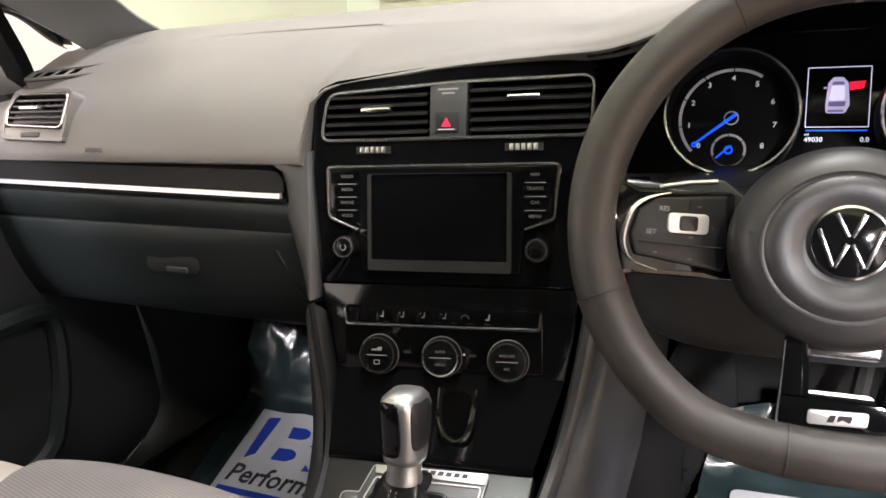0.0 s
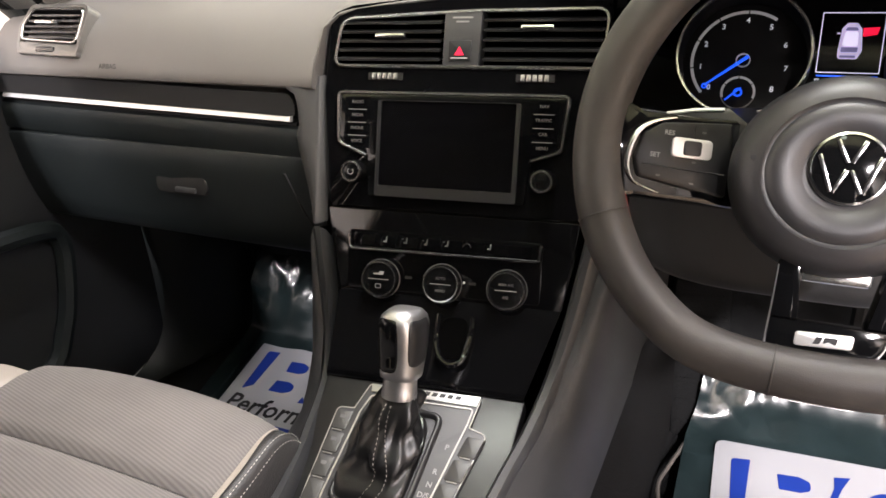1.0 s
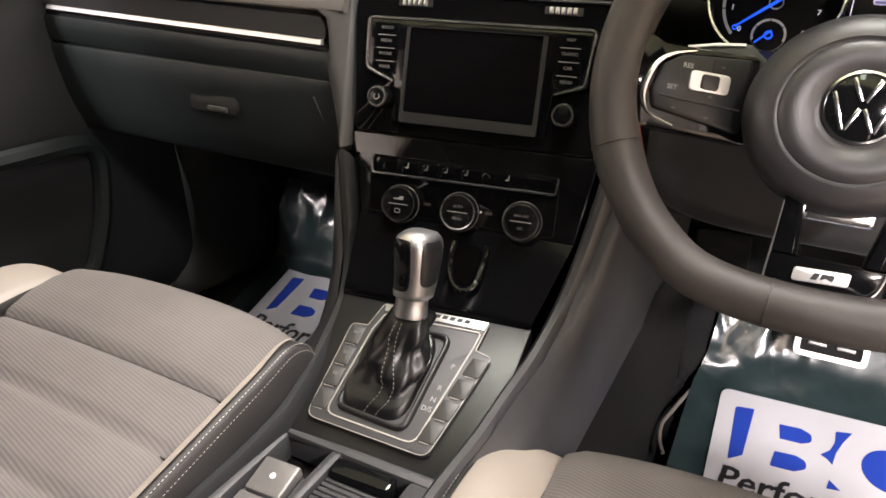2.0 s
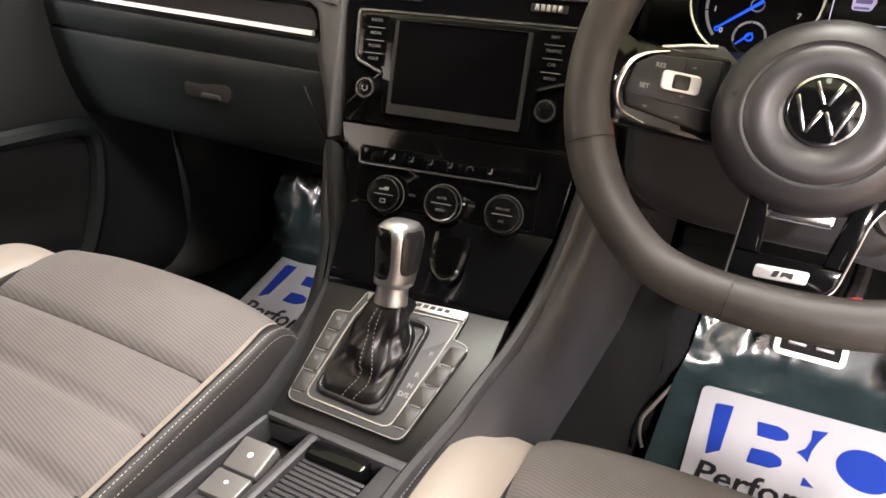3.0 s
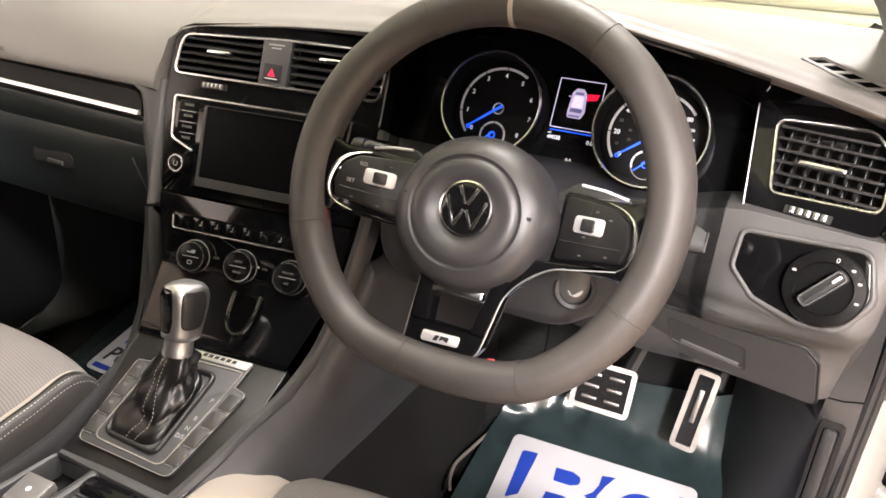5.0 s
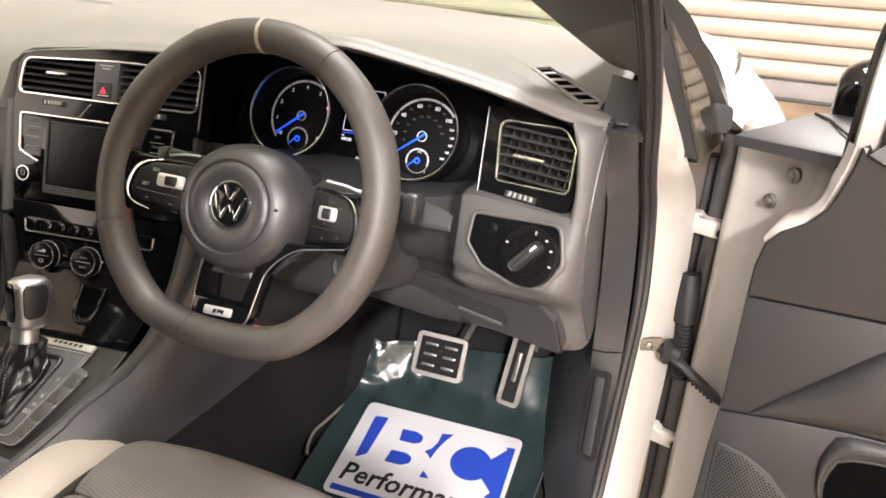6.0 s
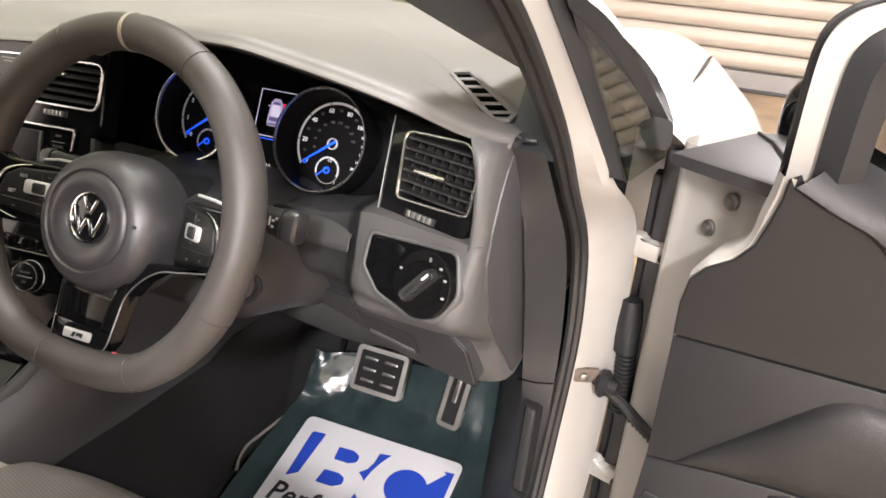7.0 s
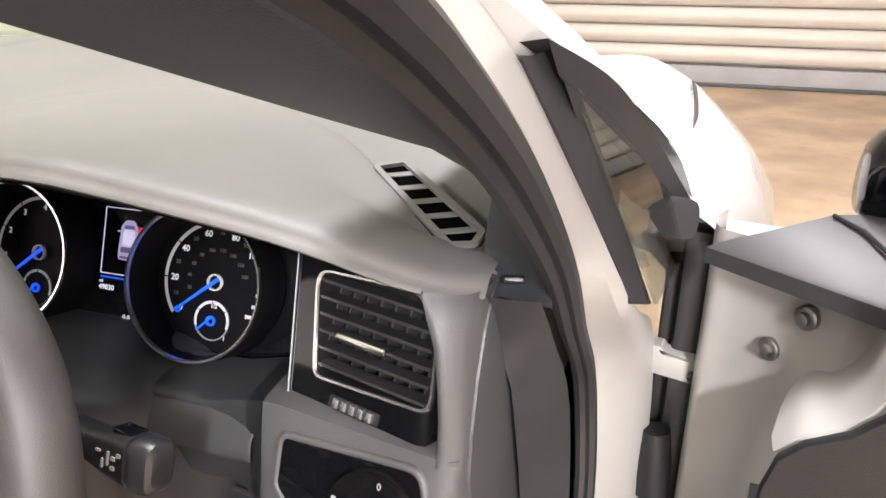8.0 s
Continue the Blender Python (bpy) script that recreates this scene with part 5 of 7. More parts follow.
knob = part("collar", lathe([(0.0175, -0.004), (0.0178, 0.0), (0.017, 0.004), (0.0165, 0.014), (0.0168, 0.019)], fr((0.003, -0.0088, 0.641), (1, 0, 0), (0, 0.96, -0.27)), 24), M_ALU, gs, "satin silver collar")
KP = [(0.0, 0.0165, 0.0185, 0), (0.02, 0.0185, 0.0205, 0), (0.1, 0.019, 0.0215, 0), (0.35, 0.0205, 0.0235, -0.001), (0.6, 0.0215, 0.026, -0.003), (0.78, 0.0215, 0.0265, -0.005), (0.9, 0.0195, 0.024, -0.006), (0.97, 0.0145, 0.019, -0.006), (1.0, 0.006, 0.009, -0.006)]


def knob_point(t, a, g=0.0):
    k = max(i for i in range(len(KP) - 1) if KP[i][0] <= t or i == 0)
    f = (t - KP[k][0]) / (KP[k + 1][0] - KP[k][0])
    rx, ry, dy = (u + (v - u) * f for u, v in zip(KP[k][1:], KP[k + 1][1:]))
    o = Vector((0.003, -0.0035, 0.656)).lerp(Vector((0.002, 0.0215, 0.7225)), t)
    rx, ry = rx + g, ry + g
    return o + Vector((rx * math.copysign(abs(math.cos(a)) ** 0.75, math.cos(a)), ry * math.copysign(abs(math.sin(a)) ** 0.75, math.sin(a)) + dy, 0.3 * -ry * math.sin(a)))


part("knob", loft([[knob_point(t[0], 2 * math.pi * i / 36) for i in range(36)] for t in KP]), M_ALU, gs, "satin silver knob", 60)


def knob_insert(lo, hi, a0, a1, mat_, label):
    """A raised insert that follows the knob's surface, rounded at its corners."""
    rows = []
    for i in range(15):
        u = -1 + 2 * i / 14
        span = (1 - abs(u) ** 5) ** 0.5 if abs(u) < 1 else 0.0
        span = 0.25 + 0.75 * span
        row = []
        for j in range(15):
            v = -1 + 2 * j / 14
            e = max(abs(u), abs(v))
            row.append(knob_point(lo + (hi - lo) * (u + 1) / 2, radians((a0 + a1) / 2 + (a1 - a0) / 2 * v * span), 0.0009 if e < 0.86 else (0.0004 if e < 0.99 else -0.0008)))
        rows.append(row)
    part("knob_insert", loft(rows, False), mat_, gs, label, 60)


knob_insert(0.08, 0.92, 222, 284, M_GLOSS, "gloss black knob insert")
knob_insert(0.2, 0.93, -52, 22, M_STALK, "dark satin knob insert")

# ---- instrument cluster ----
clu = thing("instrument_cluster", (0.36, 0.27, 0.92), "lit instrument cluster with two round dials and a small display", "instrument cluster")
part("back_plate", prism([(-0.115, -0.075), (0.285, -0.075), (0.285, 0.06), (0.2, 0.085), (0.0, 0.085), (-0.115, 0.07)], TACHO, -0.02, -0.001), M_GLOSS, clu)
# hood lining from the brow down to the plate
rings = []
for k in range(30):
    x = 0.14 + 0.42 * k / 29
    e = at(BROW, x)
    v = 0.085 if x < 0.47 else 0.085 - (x - 0.47) * 0.5
    p = TACHO @ Vector((x - 0.267, v, 0.0))
    rings.append([e + Vector((0, 0.002, -0.001)), e + Vector((0, 0.004, -0.007)), e.lerp(p, 0.5) + Vector((0, 0, 0.0)), p, p + Vector((0, 0.02, -0.05))])
part("hood_lining", loft(rings, False), M_GLOSS, clu, "black hood lining")
rings = []
for k in range(20):
    x = 0.15 + 0.41 * k / 19
    p = TACHO @ Vector((x - 0.267, -0.072, 0.0))
    rings.append([p, vec(x, 0.215, 0.868), vec(x, 0.192, 0.868), vec(x, 0.185, 0.858)])
part("lower_lip", loft(rings, False), M_DARK, clu)


def arc(m, r, a0, a1, z, n=24):
    return [m @ Vector((r * math.cos(radians(a0 + (a1 - a0) * i / n)), r * math.sin(radians(a0 + (a1 - a0) * i / n)), z)) for i in range(n + 1)]


def segment(m, r0, r1, a0, a1, z, n=6):
    bm = bmesh.new()
    return loft([[p for pair in ((a, b),) for p in pair] for a, b in zip(arc(m, r0, a0, a1, z, n), arc(m, r1, a0, a1, z, n))], False, False, bm)


def dial(m, numbers, label, angles, small=()):
    d = part("dial", lathe([(0.06, -0.001), (0.06, 0.0005), (0.001, 0.0005)], m, 40), M_DIALFACE, clu, label)
    part("ring", lathe([(0.058, 0.0), (0.059, 0.034), (0.0605, 0.036), (0.062, 0.034), (0.0625, 0.0)], m, 56, cap=False), M_DIALFACE, d)
    part("chrome_ring", lathe([(0.0588, 0.034), (0.0594, 0.0368), (0.0612, 0.037), (0.0618, 0.0345)], m, 56, cap=False), M_CHROME, d, "thin chrome ring")
    nseg = len(numbers) - 1
    for k in range(nseg):
        b0, b1 = angles[k], angles[k + 1]
        if b1 > 25:
            part("scale_band", segment(m, 0.0475, 0.0505, b0 - 0.7, b1 + 0.7, 0.0012), M_SCALE, d)
    for k, n in enumerate(numbers):
        a = radians(angles[k])
        letters(n, m, 0.0405 * math.cos(a), 0.0405 * math.sin(a), 0.0074 if len(n) < 3 else 0.0066 if n == "100" else 0.0042, 0.0012, M_NUMERAL, d, "numeral")
    for k in range(nseg):
        a = radians((angles[k] + angles[k + 1]) / 2)
        for t in small[k:k + 1]:
            letters(t, m, 0.0405 * math.cos(a), 0.0405 * math.sin(a), 0.0048, 0.0012, M_DIMPRINT, d, "numeral")
    hub = part("hub_ring", lathe([(0.006, 0.002), (0.006, 0.005), (0.0069, 0.005), (0.0069, 0.002)], m, 24, cap=False), M_PRINT, d, "pale hub ring")
    a = radians(218)
    px, py = -math.sin(a), math.cos(a)
    tip = Vector((0.043 * math.cos(a), 0.043 * math.sin(a)))
    tail = Vector((-0.006 * math.cos(a), -0.006 * math.sin(a)))
    w0, w1 = 0.0015, 0.0007
    part("needle", prism([(tail.x + px * w0, tail.y + py * w0), (tip.x + px * w1, tip.y + py * w1), (tip.x - px * w1, tip.y - py * w1), (tail.x - px * w0, tail.y - py * w0)], m, 0.005, 0.0062), M_GLOWB, d, "lit blue needle")
    part("zero_mark", lathe([(0.0016, 0.002), (0.0016, 0.003), (0.0027, 0.003), (0.0027, 0.002)], m @ Matrix.Translation((tip.x, tip.y, 0)), 16, cap=False), M_GLOWB, d)
    sub = m @ Matrix.Translation((-0.001, -0.032, 0))
    sd = part("sub_dial", lathe([(0.0165, 0.0005), (0.0165, 0.0016), (0.0155, 0.0016), (0.0155, 0.0005)], sub, 32, cap=False), M_GREYPRINT, d, "small sub dial")
    for b0, b1 in ((200, 150), (146, 94), (90, 38), (34, -20)):
        part("sub_scale", segment(sub, 0.0142, 0.0165, b0, b1, 0.0018), M_SCALE, sd)
    part("sub_hub", lathe([(0.0028, 0.002), (0.0028, 0.004), (0.0042, 0.004), (0.0042, 0.002)], sub, 16, cap=False), M_GLOWB, d)
    part("sub_needle", prism([(0.003, 0.004), (-0.011, -0.009), (-0.012, -0.008), (0.0015, 0.0045)], sub, 0.004, 0.005), M_GLOWB, d, "lit blue needle")
    return d


dial(TACHO, ["0", "1", "2", "3", "4", "5", "6", "7", "8"], "rev counter dial, black with white numerals", [223 - 33.25 * k for k in range(9)])
sp = dial(SPEEDO, ["0", "20", "40", "60", "80", "100", "120", "140", "160", "180", "200"], "speedometer dial, black with white numerals", [218, 181, 143, 107, 70, 38, 20, 5, -9, -23, -37], ["10", "30", "50", "70", "90"])
for k, t in enumerate(("20", "40", "60", "80", "100", "120", "140", "160", "180")):
    a = radians(196 - 22.5 * k)
    letters(t, SPEEDO, 0.0265 * math.cos(a), 0.0265 * math.sin(a), 0.0042, 0.0012, M_DIMPRINT, sp, "numeral")
letters("1/2", SPEEDO, 0, -0.02, 0.0048, 0.0016, M_PRINT, sp)
letters("1", SPEEDO, 0.012, -0.045, 0.0048, 0.0016, M_PRINT, sp)
disp = part("display", prism(rrect(0.056, 0.085, 0.002, 0.0935, 0.01), TACHO, -0.001, 0.001), M_SCREEN, clu, "small lit driver display")
part("display_frame", band(rrect(0.054, 0.058, 0.001, 0.0935, 0.0195), rrect(0.0526, 0.0566, 0.0008, 0.0935, 0.0195), TACHO, 0.001, 0.0014), M_GLOWP, disp)
part("display_line", prism(rrect(0.052, 0.0012, 0.0002, 0.0935, -0.0125), TACHO, 0.001, 0.0014), M_GLOWB, disp)
car = roundpoly([(0.0835, 0.004), (0.1, 0.004), (0.1035, 0.012), (0.1015, 0.033), (0.097, 0.0385), (0.089, 0.0385), (0.0845, 0.033), (0.083, 0.012)], 0.003)
part("car_picture", prism(car, TACHO, 0.001, 0.0014), M_GLOWL, disp, "lilac car drawing")
part("car_roof", prism(roundpoly([(0.0862, 0.0165), (0.0992, 0.0165), (0.0985, 0.03), (0.0878, 0.03)], 0.002), TACHO, 0.0014, 0.0017), M_GLOWP, disp, "pale roof of the drawing")
part("car_windscreen", prism(roundpoly([(0.0872, 0.0312), (0.0988, 0.0312), (0.0972, 0.0342), (0.089, 0.0342)], 0.0008), TACHO, 0.0014, 0.0017), M_GLOWS, disp)
part("car_rear_window", prism(roundpoly([(0.0855, 0.0105), (0.0995, 0.0105), (0.1, 0.0152), (0.0855, 0.0152)], 0.001), TACHO, 0.0014, 0.0017), M_GLOWS, disp)
part("car_bumper", prism(rrect(0.0135, 0.0022, 0.0008, 0.0918, 0.0062), TACHO, 0.0014, 0.0017), M_GLOWS, disp)
for sx in (0.0822, 0.1042):
    part("car_mirror", prism(rrect(0.003, 0.0014, 0.0005, sx, 0.0285), TACHO, 0.001, 0.0014), M_GLOWL, disp)
part("car_door_picture", prism([(0.103, 0.0255), (0.1145, 0.0275), (0.116, 0.0345), (0.1025, 0.0335)], TACHO, 0.0014, 0.0017), M_GLOWR, disp, "red open-door drawing")
letters("49030", TACHO, 0.0665, -0.0215, 0.0064, 0.0015, M_GLOWW, disp, "reading", align="LEFT")
letters("mi", TACHO, 0.0665, -0.0163, 0.004, 0.0015, M_GLOWW, disp, "unit", align="LEFT")
letters("0.0", TACHO, 0.1215, -0.0215, 0.0064, 0.0015, M_GLOWW, disp, "reading", align="RIGHT")
letters("0.0", TACHO, 0.098, -0.045, 0.0062, 0.0015, M_PRINT, clu, "reading")

# ---- driver side vent panel and lower dash ----
vp = thing("side_fascia", tuple(V.translation), "gloss black fascia panel round the driver side vent", "fascia panel")
Vi = V.inverted()


def vl(*p):
    q = Vi @ Vector(p)
    return (q.x, q.y)


pan = [vl(0.552, 0.23, 0.99), vl(0.56, 0.176, 0.893), vl(0.672, 0.149, 0.897), vl(0.689, 0.158, 0.94), vl(0.676, 0.168, 0.985), vl(0.62, 0.19, 1.005)]
part("divider", tube([V @ Vector((*vl(0.552, 0.23, 0.985), 0.001)), V @ Vector((*vl(0.56, 0.178, 0.896), 0.001))], 0.0008, 6), M_ALU, vp, "thin bright divider")
vpoly = roundpoly([vl(0.582, 0.187, 0.91), vl(0.674, 0.164, 0.914), vl(0.672, 0.185, 0.96), vl(0.655, 0.2, 0.978), vl(0.572, 0.22, 0.974)], [0.009, 0.009, 0.012, 0.02, 0.01])
part("panel", holed(roundpoly(pan, [0.002, 0.002, 0.008, 0.02, 0.014, 0.02]), vpoly, V, -0.012, 0.0), M_GLOSS, vp)
air_vent(V, vpoly, 6, "driver side air vent in a chrome frame", [(-0.002, -0.002, 0.042)], 8, 0.0016)
rv2 = thing("vent_wheel", tuple(V @ Vector((0, -0.05, 0))), "small ribbed thumb wheel of an air vent", "thumb wheel", "vent wheels")
part("slot", prism(rrect(0.042, 0.008, 0.001, 0.0, -0.0455), V, -0.002, 0.0012), M_BLACK, rv2)
for k in range(5):
    part("tooth", prism(rrect(0.0048, 0.0066, 0.0008, -0.0135 + k * 0.007, -0.0455), V, 0.0, 0.0045, 0.001), M_ALU, rv2)
# pad column to the right of the panel and the lower dash skin
lowd = thing("lower_dashboard", (0.55, 0.2, 0.68), "dark grey lower dashboard with light switch recess", "dashboard")


def switch_plane(x, z):
    return 0.141 - 0.173 * (x - 0.628) + 0.349 * (z - 0.848)


WRAP = [(0.665, 0.65, 0.27, 0.3), (0.70, 0.65, 0.245, 0.275), (0.735, 0.652, 0.225, 0.245), (0.765, 0.656, 0.188, 0.216), (0.79, 0.66, 0.14, 0.188), (0.81, 0.665, 0.122, 0.17), (0.83, 0.672, 0.127, 0.158), (0.85, 0.677, 0.1334, 0.153), (0.873, 0.68, 0.1405, 0.152),
        (0.895, 0.682, 0.146, 0.1555), (0.915, 0.683, 0.1475, 0.16), (0.94, 0.682, 0.149, 0.169), (0.965, 0.679, 0.153, 0.182), (0.985, 0.672, 0.1585, 0.196), (0.994, 0.668, 0.163, 0.202)]


def wrap_at(z):
    """Where the dash end begins to turn at height z: its x, its face and its outer edge."""
    z = min(max(z, WRAP[0][0]), WRAP[-1][0])
    for a, b in zip(WRAP[:-1], WRAP[1:]):
        if a[0] <= z <= b[0]:
            t = (z - a[0]) / (b[0] - a[0])
            return [u + (v - u) * t for u, v in zip(a[1:], b[1:])]


rings = []
for x in [0.135 + 0.0165 * k for k in range(33)] + [0.671, 0.678, 0.684, 0.689, 0.692, 0.694, 0.6955, 0.697, 0.6988]:
    c = max(0.0, min(1.0, (x - 0.485) / 0.085))
    c = c * c * (3 - 2 * c)
    zb = 0.70 - 0.03 * max(0, min(1, (x - 0.3) / 0.35))
    old = [(0.235, 0.878), (0.188, 0.876), (0.179, 0.866), (0.18, 0.836), (0.189, 0.8), (0.2, 0.787), (0.21, 0.78), (0.22, 0.775), (0.235, 0.74), (0.235, zb), (0.32, zb - 0.005), (0.6, zb + 0.02)]
    face = [(z, switch_plane(x, z)) for z in (0.889, 0.87, 0.845, 0.818)]
    now = [(face[0][1] + 0.06, 0.896), (face[0][1] + 0.007, 0.8955)] + [(y, z) for z, y in face] + [(face[3][1] + 0.006, 0.804), (0.152, 0.786), (0.222, 0.745), (0.255, zb), (0.32, zb - 0.005), (0.6, zb + 0.02)]
    row = []
    for (y0, z0), (y1, z1) in zip(old, now):
        y, z = y0 + (y1 - y0) * c, z0 + (z1 - z0) * c
        xi, yi, ye = wrap_at(z)
        if x > xi:
            t = min(1.0, (x - xi) / (0.697 - xi))
            y = max(y, yi) * (1 - t) + max(y, ye) * t if y > ye else y + (ye - y) * (1 - math.sqrt(max(0.0, 1 - t * t)))
            y += 0.012 * max(0.0, (x - 0.6965) / 0.0023)
        row.append((x, y, z))
    rings.append((x, smooth_path(row, 3)))
part("knee_panel", loft([r for x, r in rings if x < 0.55], False), M_KNEE, lowd, "dark grey knee panel")
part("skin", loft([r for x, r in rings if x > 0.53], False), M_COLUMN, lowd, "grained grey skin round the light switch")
# the pad that turns down beside the vent panel
rows = []
for z in [0.889, 0.895, 0.905, 0.92, 0.94, 0.955, 0.967, 0.977, 0.985, 0.991, 0.9955]:
    xi, yi, ye = wrap_at(z)
    top_ = max(0.0, (z - 0.982) / 0.0135)
    row = [(xi - 0.003, yi + 0.04, z), (xi - 0.001, yi + 0.006, z), (xi + 0.001, yi + 0.001, z)]
    for k in range(1, 8):
        t = k / 7
        row.append((xi + 0.001 + (0.6965 - xi) * t, yi + (ye - yi) * (1 - math.sqrt(max(0.0, 1 - t * t * 0.97))) + 0.004 * top_, z - 0.008 * t * t * top_))
    row += [(0.6985, ye + 0.006, z - 0.009 * top_), (0.6995, ye + 0.02, z - 0.01 * top_)]
    rows.append(smooth_path(row, 2))
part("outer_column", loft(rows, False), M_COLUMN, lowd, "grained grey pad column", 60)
# end cap of the dash seen with the door open
ecap = [(0.208, 0.982), (0.19, 0.962), (0.175, 0.937), (0.163, 0.905), (0.158, 0.873), (0.166, 0.838), (0.184, 0.8), (0.212, 0.765), (0.24, 0.735), (0.272, 0.7), (0.3, 0.668), (0.325, 0.67), (0.335, 0.72), (0.335, 0.8), (0.3, 0.9), (0.265, 0.955), (0.24, 0.985)]
Me = fr((0.6985, 0, 0), (0, 1, 0), (0, 0, 1))
part("end_cap", prism(roundpoly(ecap, 0.008), Me, -0.02, 0.0022, 0.0018), M_HARD, lowd, "smooth dash end cap")
# light switch panel
LS = fr((0.628, 0.141, 0.848), (0.98, -0.17, 0.0), (0, 0.33, 0.944))
Li = LS.inverted()


def ll(*p):
    q = Li @ Vector(p)
    return (q.x, q.y)


lsw = thing("light_switch", tuple(LS.translation), "round headlamp switch knob in a gloss black panel", "light switch")
lpp = roundpoly([(-0.061, 0.029), (0.043, 0.037), (0.055, -0.003), (0.038, -0.033), (0.004, -0.037), (-0.037, -0.027), (-0.061, -0.005)], [0.006, 0.012, 0.018, 0.018, 0.015, 0.015, 0.01])
part("panel", prism(lpp, LS, -0.03, 0.002, 0.001), M_GLOSS, lsw, "gloss black panel")
lip_ = [(-0.006, -0.004), (-0.0045, 0.0012), (-0.003, 0.003), (-0.0012, 0.0032), (0.0003, 0.0024), (0.001, 0.0)]
part("panel_rim", loft([[LS @ Vector((x, y, z)) for x, y in inset(lpp, d)] for d, z in lip_], True, False), M_COLUMN, lsw, "rounded rim of the panel", 70)
KL = LS @ Matrix.Translation((0.0175, -0.0025, 0.0))
rot = part("knob_base", lathe([(0.0345, 0.002), (0.0345, 0.008), (0.033, 0.0105), (0.024, 0.0115), (0.023, 0.009)], KL, 40), M_DIAL, lsw, "glossy round knob")
hl = fr(KL @ Vector((0, 0, 0.01)), KL.to_3x3() @ Vector((0.62, 0.78, 0)), KL.to_3x3() @ Vector((-0.78, 0.62, 0)))
part("grip", box(hl, 0.045, 0.012, 0.022, 0.005), M_DARK, lsw, "raised grip bar")
part("grip_line", band(rrect(0.043, 0.0115, 0.005), rrect(0.0405, 0.009, 0.004), hl, 0.0095, 0.0118), M_CHROME, lsw, "bright grip outline")
part("grip_mark", box(hl, 0.009, 0.0025, 0.001, 0.001, cx=0.014, cz=0.0114), M_PRINT, lsw)
letters("0", KL, 0.0045, 0.027, 0.0065, 0.0114, M_GREYPRINT, rot)
for ang in (160, 50, 25, -10):
    q = (0.0285 * math.cos(radians(ang)), 0.0285 * math.sin(radians(ang)))
    part("light_mark", prism(rrect(0.0036, 0.0024, 0.0009, *q), KL, 0.0108, 0.0114), M_GREYPRINT, rot)
# fuse box lid
FB = fr((0.585, 0.2195, 0.742), (0.995, -0.1, 0.0), (0, -0.34, 0.94))
fb = thing("storage_flap", tuple(FB.translation), "grey storage flap with a recessed pull handle under the dashboard", "storage flap")
fl_ = roundpoly([(-0.135, -0.045), (0.091, -0.066), (0.082, -0.006), (0.066, 0.0105), (-0.142, 0.0095)], [0.004, 0.006, 0.012, 0.012, 0.003])
HP = [(x * math.cos(radians(-8)) - y * math.sin(radians(-8)) - 0.028, x * math.sin(radians(-8)) + y * math.cos(radians(-8)) - 0.024) for x, y in roundpoly([(-0.048, 0.016), (0.038, 0.016), (0.048, -0.016), (-0.036, -0.016)], 0.004)]
part("flap", holed(fl_, HP, FB, -0.03, 0.004, 0.003, 120), M_CONSOLE, fb)
hc = (-0.028, -0.024)
scoop = [[FB @ Vector((hc[0] + (x - hc[0]) * k, hc[1] + (y - hc[1]) * k + dy, z)) for x, y in spokes(HP, hc, 72)] for k, dy, z in ((1.03, 0.0, 0.0032), (1.0, 0.0, 0.0036), (0.95, -0.0005, 0.0), (0.84, -0.003, -0.012), (0.6, -0.004, -0.016), (0.05, -0.004, -0.017))]
part("handle_recess", loft(scoop, True), M_KNEE, fb, "scooped handle recess", 25)
# black line drawn round the recess as its edge shadow
outline(HP, FB, 0.004, 0.0008, fb, "recess_shade_line", M_BLACK, 5)
outline(inset(fl_, -0.0012), FB, 0.0008, 0.0017, fb, "joint_line", M_BLACK, 5)
HR = FB @ Matrix.Translation((-0.028, -0.024, 0)) @ pose(0, 0, 0, 0, 0, -8)
# lip in a lighter skin, its highlight put into the colour
part("pull_lip", box(HR, 0.066, 0.006, 0.006, 0.0025, cx=0.006, cy=-0.013, cz=0.0022), M_COLUMN, fb)

# ---- steering column ----
colm = thing("steering_column", (0.36, 0.15, 0.85), "dark grey steering column shroud with stalks", "steering column")
SHROUD = [(0.108, 0.05, 0.08, 0.80, 0.87), (0.112, 0.078, 0.125, 0.758, 0.885), (0.12, 0.088, 0.152, 0.742, 0.892), (0.135, 0.094, 0.165, 0.734, 0.895), (0.16, 0.1, 0.17, 0.728, 0.895), (0.2, 0.112, 0.175, 0.72, 0.89), (0.25, 0.13, 0.18, 0.705, 0.885), (0.32, 0.15, 0.185, 0.69, 0.88)]
rings = []
for y, wr, wl, z0, z1 in SHROUD:
    ring = []
    for i in range(40):
        a = 2 * math.pi * i / 40
        ca, sa = math.cos(a), math.sin(a)
        ring.append(vec(0.352 + (wr if ca > 0 else wl) * math.copysign(abs(ca) ** 0.5, ca), y - 0.05 * max(0.0, sa) * (y < 0.13), (z0 + z1) / 2 + (z1 - z0) / 2 * math.copysign(abs(sa) ** 0.55, sa)))
    rings.append(ring)
part("shroud", loft(rings), M_KNEE, colm, "dark grey shroud", 60)
part("column_tube", lathe([(0.05, 0.0), (0.055, 0.05), (0.06, 0.12)], fr((0.351, 0.02, 0.885), (1, 0, 0), (0, 0.3697, 0.9291)) @ pose(0, 0, 0, 180, 0, 0), 28), M_DARK, colm, "dark column behind the wheel")
ig = fr((0.428, 0.118, 0.792), (0.9, 0.4, 0.0), (0.0, 0.25, 0.95))
